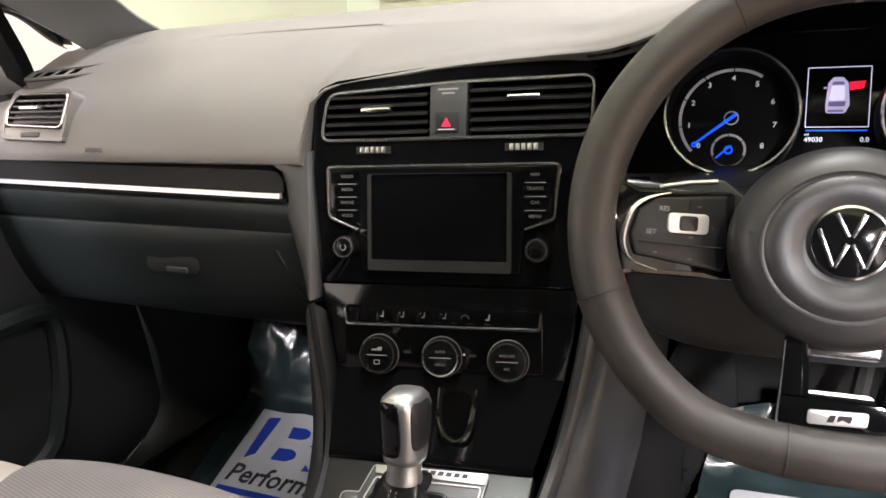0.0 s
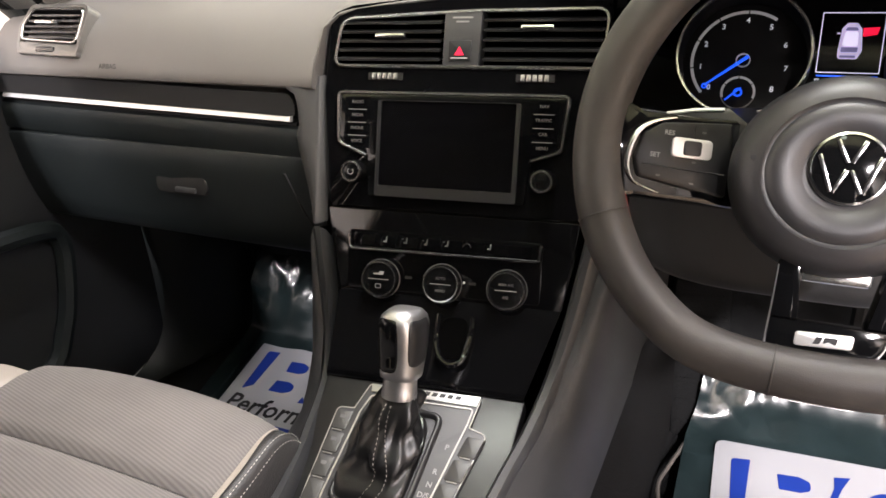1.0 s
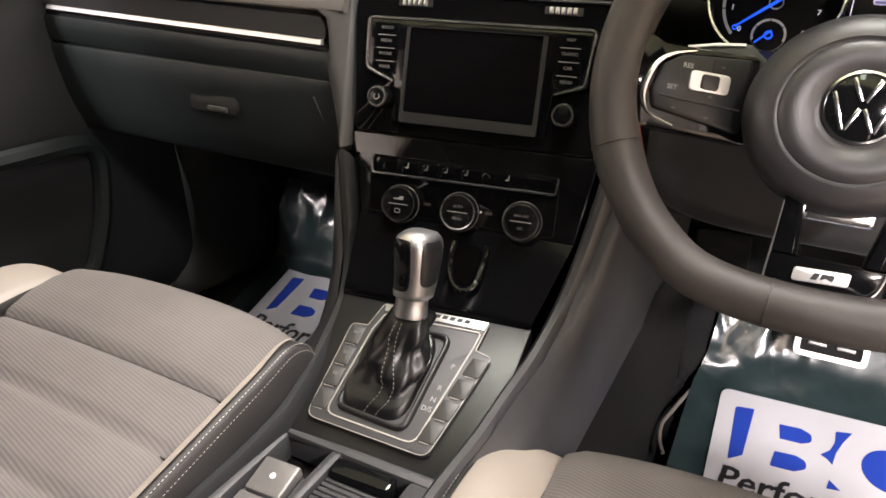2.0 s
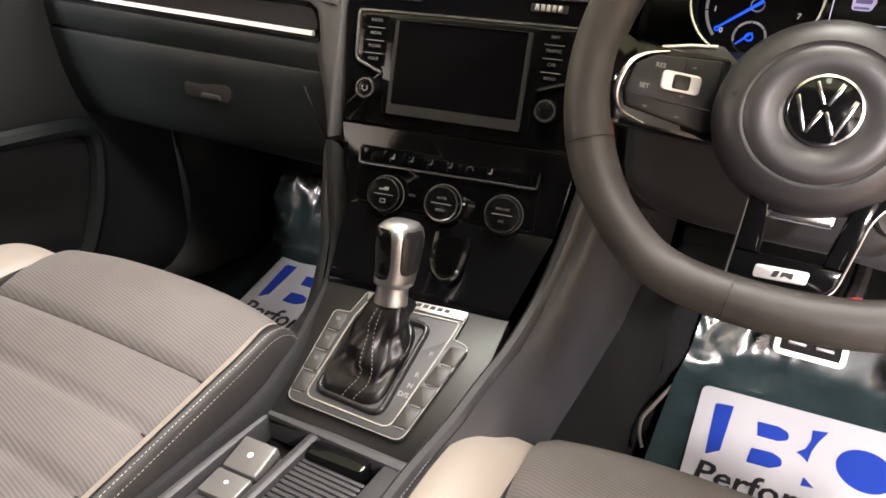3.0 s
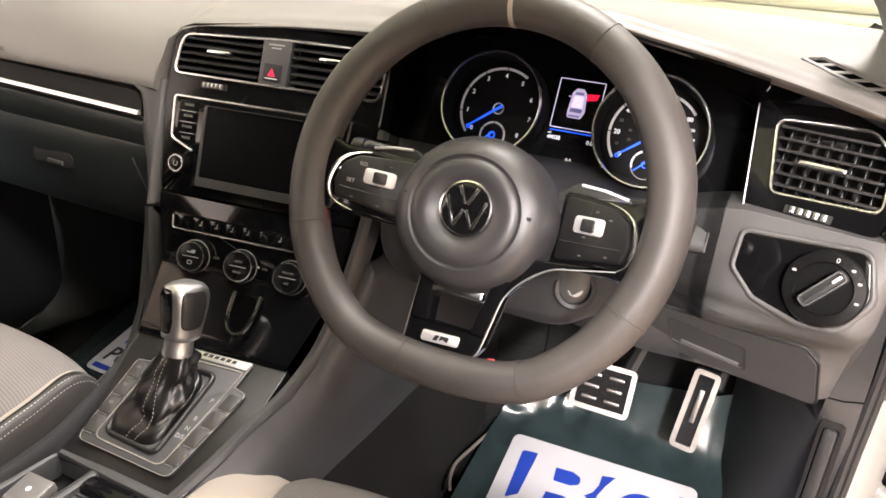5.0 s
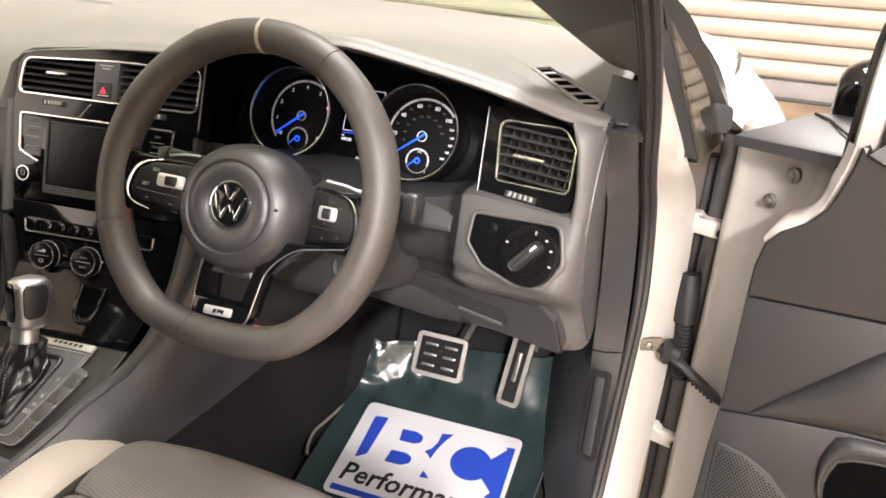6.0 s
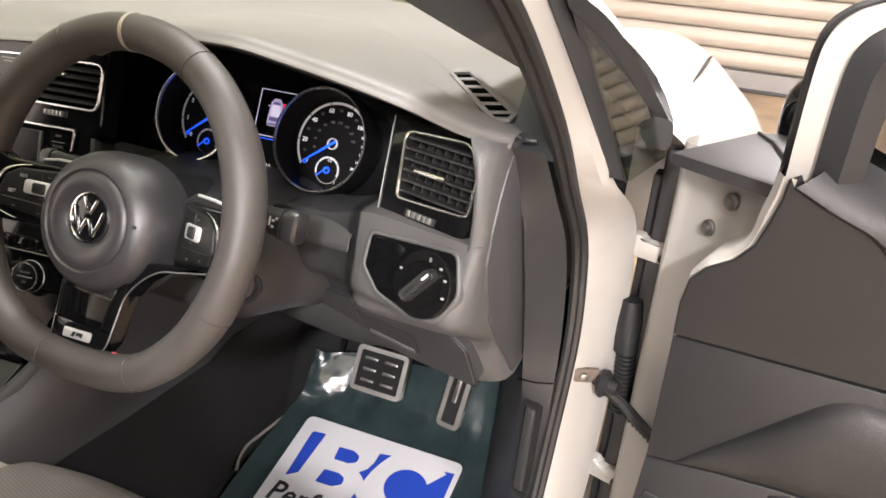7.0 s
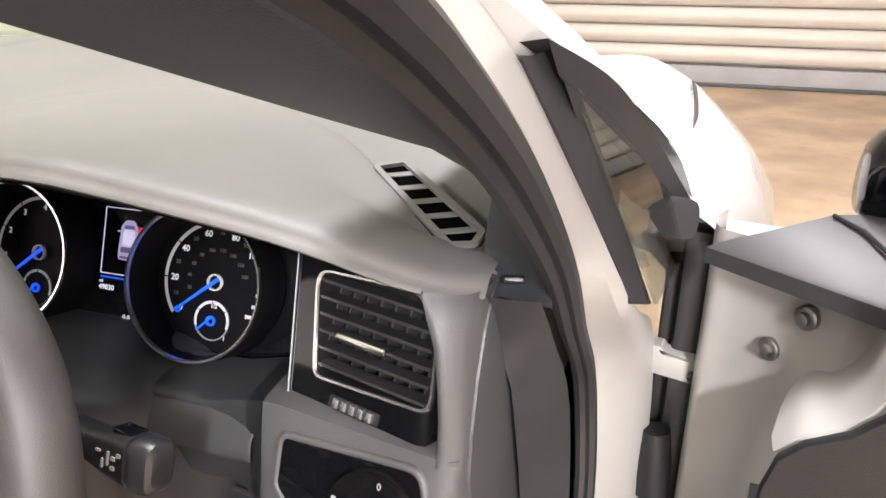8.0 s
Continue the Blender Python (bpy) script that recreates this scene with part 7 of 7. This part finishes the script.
# ---- seats ----
def seat(name, label, x0, x1, yf, zf, slope, seams, edges):
    """Cloth between x0 and x1, front edge at yf; edges: for the low and the high x side, the outward profile and what of it is pale."""
    cx, hw = (x0 + x1) / 2, (x1 - x0) / 2
    t = thing(name, (cx, yf - 0.28, 0.28), label, "car seat", "front seats")

    def top(y):
        d = min(1.0, max(0.0, (yf - y) / 0.075))
        z = zf + slope * (y - yf + 0.07) - 0.07 * (1 - math.sqrt(max(0, 1 - (1 - d) ** 2)))
        near = min(abs(y - q) for q in seams)
        return z - 0.0075 * math.exp(-(near / 0.0055) ** 2) + 0.004 * math.exp(-((near - 0.04) / 0.03) ** 2)
    ys = [yf - 0.075 * (k / 14) ** 2 for k in range(14)] + [yf - 0.075 - 0.49 * k / 75 for k in range(76)]
    rings = []
    for y in ys:
        row = []
        for i in range(25):
            f = -1 + 2 * i / 24
            row.append(vec(cx + f * hw, y - 0.022 * (abs(f) ** 3) * max(0.0, 1 - (yf - y) / 0.12), top(y) + 0.006 * (1 - f * f) - 0.006 * max(0, abs(f) - 0.92) / 0.08))
        rings.append(row)
    zb = zf - 0.17
    skirt = [[vec(p.x, p.y - 0.004, zf - 0.11) for p in rings[0]], [vec(p.x, p.y - 0.03, zb) for p in rings[0]]]
    part("cushion", loft(skirt[::-1] + rings, False), M_CLOTH, t, "grey ribbed cloth cushion", 70)
    for s, (prof, pale, stitched) in zip((-1, 1), edges):
        ex = cx + s * hw
        rows = []
        for k in range(60):
            y = yf - 0.002 - 0.55 * (k / 59) ** 1.3
            u = min(1.0, max(0.0, (yf - 0.01 - y) / 0.16))
            g = math.sqrt(max(0, 1 - (1 - u) ** 2))
            d = min(1.0, max(0.0, (yf - y) / 0.075))
            drop = 0.07 * (1 - math.sqrt(max(0, 1 - (1 - d) ** 2)))
            zc = zf + slope * (y - yf + 0.07)
            rows.append(smooth_path([(ex + s * a, y - (0.022 if prof is WIDE else 0.022 * max(0.0, 1 - (yf - y) / 0.12)) - 0.25 * a * (1 - g), zc + (b * g if b > 0 else b) - (0.055 * (1 - g) if prof is WIDE else drop)) for a, b in prof], 4))
        part("bolster", loft(rows, False), M_SEATL, t, "dark leather side bolster", 70)
        ins = []
        for k, r in enumerate(rows[6:]):
            w = 1.0 if prof is WIDE else min(1.0, 0.15 + k / 12)   # the narrow strip tapers towards the front
            ins.append([r[pale[0]].lerp(p, w) + Vector((0, 0.0005, 0.0022)) for p in r[pale[0]:pale[1]]])
        part("pale_panel", loft(ins, False), M_PALE, t, "pale leather panel", 70)
        for j in stitched:
            line = [r[j] + Vector((s * 0.001, 0, 0.002)) for r in rows[2:]]
            dense = resample(line, 240)
            bm = bmesh.new()
            for a, b in zip(dense[0::2], dense[1::2]):
                tube([a, b], 0.00036, 4, bm=bm)
            tagged(part("stitching", bm, M_THREAD, t, "pale stitching"), kind="stuff")
    for q in seams:
        if q > yf - 0.5:
            line = [vec(cx + hw * (-0.97 + 1.94 * i / 20), q, top(q) + 0.006 * (1 - (-0.97 + 1.94 * i / 20) ** 2) + 0.0005) for i in range(21)]
            part("seam", tube(line, 0.0014, 5), M_SEATL, t)
    bm = bmesh.new()
    box(UP, hw * 2 + 0.02, 0.46, zf - 0.34, 0.03, bm, cx, yf - 0.33, (zf - 0.34) / 2 + 0.26)
    part("base", bm, M_DARK, t)
    return t


LOW = [(-0.002, -0.02), (0.0, 0.0), (0.006, 0.004), (0.014, 0.004), (0.02, -0.002), (0.025, -0.02), (0.027, -0.07), (0.025, -0.22)]
WIDE = [(-0.002, -0.02), (0.0, 0.002), (0.02, 0.014), (0.045, 0.02), (0.064, 0.016), (0.076, 0.002), (0.082, -0.05), (0.078, -0.22)]
seat("passenger_seat", "front passenger seat with grey ribbed cloth and pale leather edges", -0.47, -0.119, -0.006, 0.598, 0.19, (-0.154, -0.227, -0.3, -0.373, -0.446), ((WIDE, (4, 17), (19,)), (LOW, (6, 11), (13, 17))))
seat("driver_seat", "driver seat with grey ribbed cloth and pale leather sides", 0.182, 0.55, 0.032, 0.55, 0.12, (-0.115, -0.19, -0.265, -0.34, -0.415), ((WIDE, (4, 17), (18,)), (WIDE, (4, 17), (18,))))

# ---- passenger door, closed ----
pd = thing("passenger_door", (-0.72, -0.1, 0.4), "closed dark passenger door panel with an armrest ledge and pocket", "car door")
rings = []
for y in [-0.6 + 0.05 * k for k in range(20)]:
    rings.append(smooth_path([(-0.735, y, 0.3), (-0.71, y, 0.36), (-0.708, y, 0.5), (-0.715, y, 0.62), (-0.705, y, 0.7), (-0.712, y, 0.85), (-0.73, y, 0.93)], 4))
part("panel", loft(rings, False), M_DARK, pd)
arm = smooth_path([(-0.69, -0.6, 0.69), (-0.685, -0.2, 0.685), (-0.685, 0.05, 0.676), (-0.69, 0.14, 0.668), (-0.7, 0.175, 0.65), (-0.703, 0.18, 0.6), (-0.7, 0.15, 0.5), (-0.698, 0.08, 0.43), (-0.695, -0.2, 0.4), (-0.69, -0.6, 0.4)], 6)
part("armrest_ledge", tube(arm, 0.015, 8, ref=(1, 0, 0)), M_GBOX, pd, "dark armrest ledge")
bm = bmesh.new()
box(UP, 0.03, 1.2, 0.03, 0.01, bm, -0.725, -0.2, 0.935)
part("window_sill", bm, M_DARK, pd)

# ---- driver door, open ----
door = thing("driver_door", (0.846, 0.43, 0.3), "open white driver door with a dark grey inner trim panel", "car door")
D = fr((0.846, 0.43, 0.0), (0.996, -0.087, 0.0), (0, 0, 1))   # along the door, up; its normal points to the rear


def dp(s, w, z):
    return D @ Vector((s, z, w))


# painted inner panel: chamfered front edge that wraps from the hinge face to the trim
cham = []
for z in (0.3, 0.4, 0.55, 0.7, 0.82, 0.9, 0.955, 0.97):
    o = 0.02 * max(0, (z - 0.8) / 0.17)
    cham.append([dp(0.0, -0.02, z), dp(-0.008, 0.005, z), dp(-0.004, 0.03, z), dp(0.012 + o * 0.3, 0.042, z), dp(0.045 + o * 1.0, 0.075 + o * 0.3, z), dp(0.06 + o * 1.4, 0.1 + o * 0.4, z), dp(0.085 + o * 1.2, 0.125, z), dp(0.2, 0.13, z), dp(0.9, 0.13, z)])
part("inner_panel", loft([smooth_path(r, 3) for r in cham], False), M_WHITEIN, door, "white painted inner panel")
bm = bmesh.new()
prism([(-0.005, 0.28), (1.02, 0.28), (1.06, 0.6), (1.05, 0.93), (0.0, 0.955)], D, -0.035, 0.0, 0.01, bm)
part("outer_skin", bm, M_WHITE, door, "white outer skin")
# black cap on top of the door's front corner
capc = [dp(-0.012, 0.055, 0.962), dp(0.1, 0.16, 0.978), dp(0.25, 0.16, 0.985), dp(0.25, 0.02, 1.012), dp(0.068, 0.06, 1.0)]
part("corner_cap", loft([[p + Vector((0, 0, -0.014)) for p in capc], [p + Vector((0, 0, -0.001)) for p in capc], [p.lerp(sum(capc, Vector()) / 5, 0.04) + Vector((0, 0, 0.002)) for p in capc]]), M_HARD, door, "dark triangular corner cap")
part("cap_joint", tube([dp(0.07, 0.064, 1.002), dp(0.088, 0.085, 0.9995), dp(0.107, 0.125, 0.993), dp(0.112, 0.145, 0.987)], 0.0016, 6), M_BLACK, door)
for s, w, z in ((0.064, 0.092, 0.931), (0.045, 0.072, 0.89)):
    nb = fr(dp(s, w - 0.002, z), (0.72, -0.69, 0), (0, 0, 1))
    bt = part("bolt", lathe([(0.0095, -0.004), (0.0095, 0.002), (0.0085, 0.003), (0.0055, 0.0034), (0.0052, 0.007), (0.0035, 0.008)], nb, 16), M_STEEL, door, "zinc bolt")
# trim panel
up_e = [(0.116, 1.001), (0.114, 0.981), (0.109, 0.956), (0.102, 0.93), (0.087, 0.909), (0.065, 0.893), (0.052, 0.8745), (0.047, 0.844), (0.0465, 0.804)]
crest = [(0.12, 0.994), (0.154, 0.977), (0.187, 0.963), (0.214, 0.936), (0.239, 0.908), (0.261, 0.8745), (0.281, 0.842), (0.3, 0.816)]


def lean(z):
    # the upper trim leans in towards the seat
    return 0.262 * max(0.0, z - 0.807)


cre = [(p.x, p.y) for p in resample(smooth_path([(a, b, 0) for a, b in crest], 5), 26)]
upper = [(x, y) for x, y in up_e[::-1]] + cre
shell = [[D @ Vector((x + g, z, w + lean(z))) for x, z in upper] for g, w in ((0.022, 0.1), (0.012, 0.135), (0.003, 0.16), (0.0, 0.168), (0.0005, 0.1705), (0.002, 0.172))]
part("upper_trim", loft(shell), M_DOORT, door, "dark grey upper trim")
rolls = []
for g, w in ((0.0, 0.168), (0.003, 0.175), (0.009, 0.1775), (0.022, 0.176), (0.045, 0.168), (0.075, 0.15), (0.1, 0.13)):
    rolls.append([dp(x + g * (0.35 + 0.9 * k / 25), w + lean(z), z + g * (0.3 - 0.1 * k / 25)) for k, (x, z) in enumerate(cre)])
part("upper_roll", loft(rolls, False), M_DOORT, door, "rounded upper edge of the trim")
part("trim_filler", prism([(0.26, 0.79), (0.95, 0.775), (0.95, 0.96), (0.2, 0.96)], D, 0.1, 0.14, 0.004), M_DOORT, door)
part("middle_trim", prism([(0.0465, 0.7995), (0.048, 0.641), (0.12, 0.653), (0.188, 0.662), (0.308, 0.667), (0.95, 0.665), (0.95, 0.78), (0.3, 0.8095)], D, 0.12, 0.168, 0.004), M_DOORT, door, "dark grey middle trim")
ac_ = [(0.079, 0.648), (0.115, 0.688), (0.147, 0.722), (0.185, 0.763), (0.207, 0.783), (0.235, 0.791), (0.273, 0.788), (0.5, 0.775)]
ab_ = [(0.084, 0.648), (0.115, 0.654), (0.15, 0.659), (0.188, 0.665), (0.22, 0.668), (0.26, 0.669), (0.308, 0.67), (0.5, 0.668)]
ca = resample(smooth_path([(a, b, 0) for a, b in ac_], 5), 30)
cb = resample(smooth_path([(a, b, 0) for a, b in ab_], 5), 30)
arm_rows = []
for f, w in ((0.0, 0.0), (0.04, 0.008), (0.12, 0.014), (0.35, 0.018), (0.7, 0.016), (0.95, 0.009), (1.0, 0.0)):
    arm_rows.append([D @ Vector((p.x + (q.x - p.x) * f, p.y + (q.y - p.y) * f, 0.166 + w * min(1, 0.25 + k / 12))) for k, (p, q) in enumerate(zip(ca, cb))])
part("armrest_swell", loft(arm_rows, False), M_DOORT, door, "raised armrest swell", 60)
low = [(0.047, 0.637), (0.043, 0.56), (0.04, 0.4), (0.06, 0.32), (0.9, 0.32), (0.95, 0.66), (0.308, 0.663), (0.188, 0.658), (0.12, 0.649)]
part("lower_trim", prism(low, D, 0.12, 0.164, 0.004), M_DARK, door, "dark lower trim with map pocket")
po = [(0.2, 0.42), (0.188, 0.536), (0.172, 0.579), (0.168, 0.614), (0.177, 0.643), (0.192, 0.655), (0.309, 0.66), (0.5, 0.658)]
pi_ = [(0.205, 0.42), (0.192, 0.531), (0.18, 0.574), (0.183, 0.604), (0.196, 0.623), (0.259, 0.634), (0.316, 0.639), (0.5, 0.636)]
qa = resample(smooth_path([(a, b, 0) for a, b in po], 5), 32)
qb = resample(smooth_path([(a, b, 0) for a, b in pi_], 5), 32)
part("pocket_rim", loft([[D @ Vector((p.x + (q.x - p.x) * f, p.y + (q.y - p.y) * f, w)) for p, q in zip(qa, qb)] for f, w in ((0.0, 0.162), (0.12, 0.169), (0.4, 0.173), (0.7, 0.172), (1.0, 0.163))], False), M_DOORT, door, "raised pocket rim", 60)
# black sheet over the trim in place of the pocket's shade
part("pocket_hollow", prism([(p.x + 0.002, p.y - 0.002) for p in qb] + [(0.5, 0.42)], D, 0.15, 0.1645), M_HOLE, door, "flat black sheet for the shade in the pocket")
spk = roundpoly([(0.054, 0.4), (0.053, 0.594), (0.088, 0.588), (0.121, 0.571), (0.147, 0.545), (0.166, 0.525), (0.175, 0.4)], 0.006)
gr_ = part("speaker_grille", prism(spk, D, 0.15, 0.1665, 0.002), M_DARK, door, "perforated speaker grille")
bm = bmesh.new()
for i in range(25):
    for j in range(40):
        x, z = 0.058 + 0.0044 * i + 0.0022 * (j % 2), 0.43 + 0.0039 * j
        lim = 0.586 if x < 0.085 else 0.586 - 0.75 * (x - 0.085)
        if z < lim and x < 0.163:
            prism([(x + 0.0011 * math.cos(a), z + 0.0011 * math.sin(a)) for a in [math.pi * k / 3 for k in range(6)]], D, 0.1655, 0.1669, 0, bm)
tagged(part("perforations", bm, M_HOLE, gr_, "dark round holes"), kind="stuff")
part("sill_strip", tube([dp(0.15, 0.183, 0.984), dp(0.1967, 0.183, 0.9752), dp(0.4789, 0.185, 0.9677), dp(0.95, 0.185, 0.96)], 0.008, 8), M_RUBBER, door, "rubber window strip")
# white chamfer between the panel and the trim's edge
foot = []
for x, z in [(p.x, p.y) for p in smooth_path([(a, b, 0) for a, b in up_e[:7]], 4)]:
    h = min(1.0, max(0.0, (z - 0.872) / 0.09))
    w = 0.166 + lean(z)
    foot.append([dp(x + 0.006, w, z), dp(x - 0.001 - 0.004 * h, w - 0.004, z), dp(x - 0.002 - 0.009 * h, w - 0.02, z), dp(x - 0.006 * h, 0.15 - 0.01 * h, z), dp(x + 0.004 - 0.012 * h, 0.125, z), dp(x + 0.01 - 0.016 * h, 0.1, z)])
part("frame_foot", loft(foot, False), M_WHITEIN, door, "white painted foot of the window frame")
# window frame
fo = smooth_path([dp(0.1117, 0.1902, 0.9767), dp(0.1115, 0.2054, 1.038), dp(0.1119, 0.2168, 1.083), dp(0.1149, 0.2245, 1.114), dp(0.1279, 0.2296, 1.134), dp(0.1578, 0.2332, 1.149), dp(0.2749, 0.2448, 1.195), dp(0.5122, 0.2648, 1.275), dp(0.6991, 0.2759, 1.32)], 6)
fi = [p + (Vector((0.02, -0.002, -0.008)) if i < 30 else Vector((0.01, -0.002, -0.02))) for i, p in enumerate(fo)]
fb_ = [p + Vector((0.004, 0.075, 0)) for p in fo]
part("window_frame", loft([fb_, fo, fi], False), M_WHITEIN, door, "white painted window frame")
fk = [p + Vector((0.058, -0.002, -0.02)) for p in fo]
part("frame_trim", loft([[p + Vector((0, -0.006, 0)) for p in fi], [p.lerp(q, 0.5) + Vector((0, -0.014, 0)) for p, q in zip(fi, fk)], fk, [p + Vector((0.004, 0.03, 0)) for p in fk]], False), M_DARK, door, "dark inner frame trim")
part("frame_seal", tube([p + Vector((-0.001, 0.03, 0.001)) for p in fo], 0.0042, 6), M_RUBBER, door, "black frame seal")
gp = [(0.1311, 0.9662), (0.8905, 0.9662), (0.8442, 1.3461), (0.5664, 1.2813), (0.2885, 1.1886), (0.1589, 1.133), (0.1311, 1.1052)]
dg = part("window_glass", prism(gp, D, 0.138, 0.142), M_TINT, door, "tinted side window glass")
dg.visible_shadow = False
# mirror on the outside
rings = []
for t, r in ((0.0, 0.45), (0.012, 0.6), (0.04, 0.72), (0.1, 0.83), (0.22, 0.93), (0.42, 1.0), (0.65, 1.0), (0.85, 0.9), (0.97, 0.7), (1.0, 0.5)):
    c = dp(0.085 + 0.2 * t, 0.03 - 0.05 * t, 1.006 + 0.026 * r)
    rings.append([c + D.to_3x3() @ Vector((0, 0.042 * r * math.copysign(abs(math.sin(a)) ** 0.75, math.sin(a)), 0.05 * r * math.copysign(abs(math.cos(a)) ** 0.75, math.cos(a)))) for a in [2 * math.pi * i / 28 for i in range(28)]])
part("mirror", loft(rings), M_GLOSS, door, "gloss black door mirror", 60)
part("mirror_foot", tube([dp(0.14, 0.03, 0.96), dp(0.15, 0.02, 0.985), dp(0.16, 0.01, 1.0)], 0.022, 8), M_DARK, door)

# hinges, stay and cable sleeve in the gap
for z, lx in ((0.817, 0.846), (0.457, 0.866)):
    m = fr((0.822, 0.436, z), (0.985, -0.17, -0.02), (0, 0, 1))
    hg = part("hinge", prism(roundpoly([(-0.03, -0.013), (0.026, -0.015), (0.029, -0.004), (0.029, 0.011), (-0.012, 0.0125), (-0.015, 0.017), (-0.03, 0.017)], 0.003), m, -0.012, 0.006, 0.003), M_WHITEIN, door, "white painted hinge")
    part("pin", lathe([(0.0055, -0.004), (0.0055, 0.012), (0.004, 0.014)], m @ Matrix.Translation((0.018, -0.004, 0)), 12), M_BLACK, hg, "dark pin end")
    part("knuckle", tube([(lx + 0.012, 0.43, z + 0.005), (lx + 0.012, 0.43, z + 0.03)], 0.009, 10), M_WHITEIN, hg)
stay = thing("door_stay", (0.8, 0.37, 0.64), "dark sprung door stay with a rusty fixing plate", "door stay")
m = fr((0.778, 0.382, 0.643), (0.9, 0.42, 0), (0, 0, 1))
part("fixing_plate", prism(rrect(0.034, 0.02, 0.004), m, -0.004, 0.003, 0.001), M_RUST, stay, "rusty fixing plate")
part("fixing_bolt", lathe([(0.006, 0.002), (0.006, 0.007), (0.004, 0.008)], m @ Matrix.Translation((-0.004, 0, 0)), 6), M_STEEL, stay)
part("collar", lathe([(0.018, -0.005), (0.02, 0.0), (0.011, 0.008), (0.01, 0.02)], fr((0.803, 0.385, 0.636), (0.1, 0.4, 0.9), (-0.2, -0.7, 0.4)), 16), M_RUBBER, stay)
part("strap", tube([(0.79, 0.385, 0.64), (0.83, 0.378, 0.62), (0.87, 0.36, 0.6), (0.9, 0.35, 0.59)], 0.0075, 8), M_BLACK, stay, "black strap")
part("spring", tube([(0.835 + 0.0012 * k, 0.38 - 0.0004 * k + 0.005 * math.cos(k * 1.3), 0.607 - 0.0006 * k + 0.005 * math.sin(k * 1.3)) for k in range(50)], 0.0022, 5), M_BLACK, stay)
sl = thing("cable_sleeve", (0.82, 0.45, 0.6), "black rubber cable sleeve between car body and door", "cable sleeve")
part("boot_block", tube([(0.812, 0.43, 0.745), (0.814, 0.428, 0.71), (0.816, 0.427, 0.67)], 0.017, 10, scales=[0.8, 1, 1]), M_DARK, sl)
wave = []
for k in range(60):
    t = k / 59
    wave.append((0.817 + 0.008 * t, 0.43, 0.67 - 0.1 * t))
part("bellows", tube(wave, 0.0125, 10, scales=[1 + 0.13 * (1 if k % 4 < 2 else -1) for k in range(60)]), M_RUBBER, sl, "ribbed rubber bellows", 20)
# black sheet standing in for the shade in the gap behind the hinges
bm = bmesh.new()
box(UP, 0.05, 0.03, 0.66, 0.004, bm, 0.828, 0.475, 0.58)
part("gap_shade_sheet", bm, M_BLACK, body, "black sheet for the shade in the wing gap")
bm = bmesh.new()
box(UP, 0.03, 0.03, 0.68, 0.008, bm, 0.83, 0.456, 0.61)
part("gap_seal", bm, M_RUBBER, body)
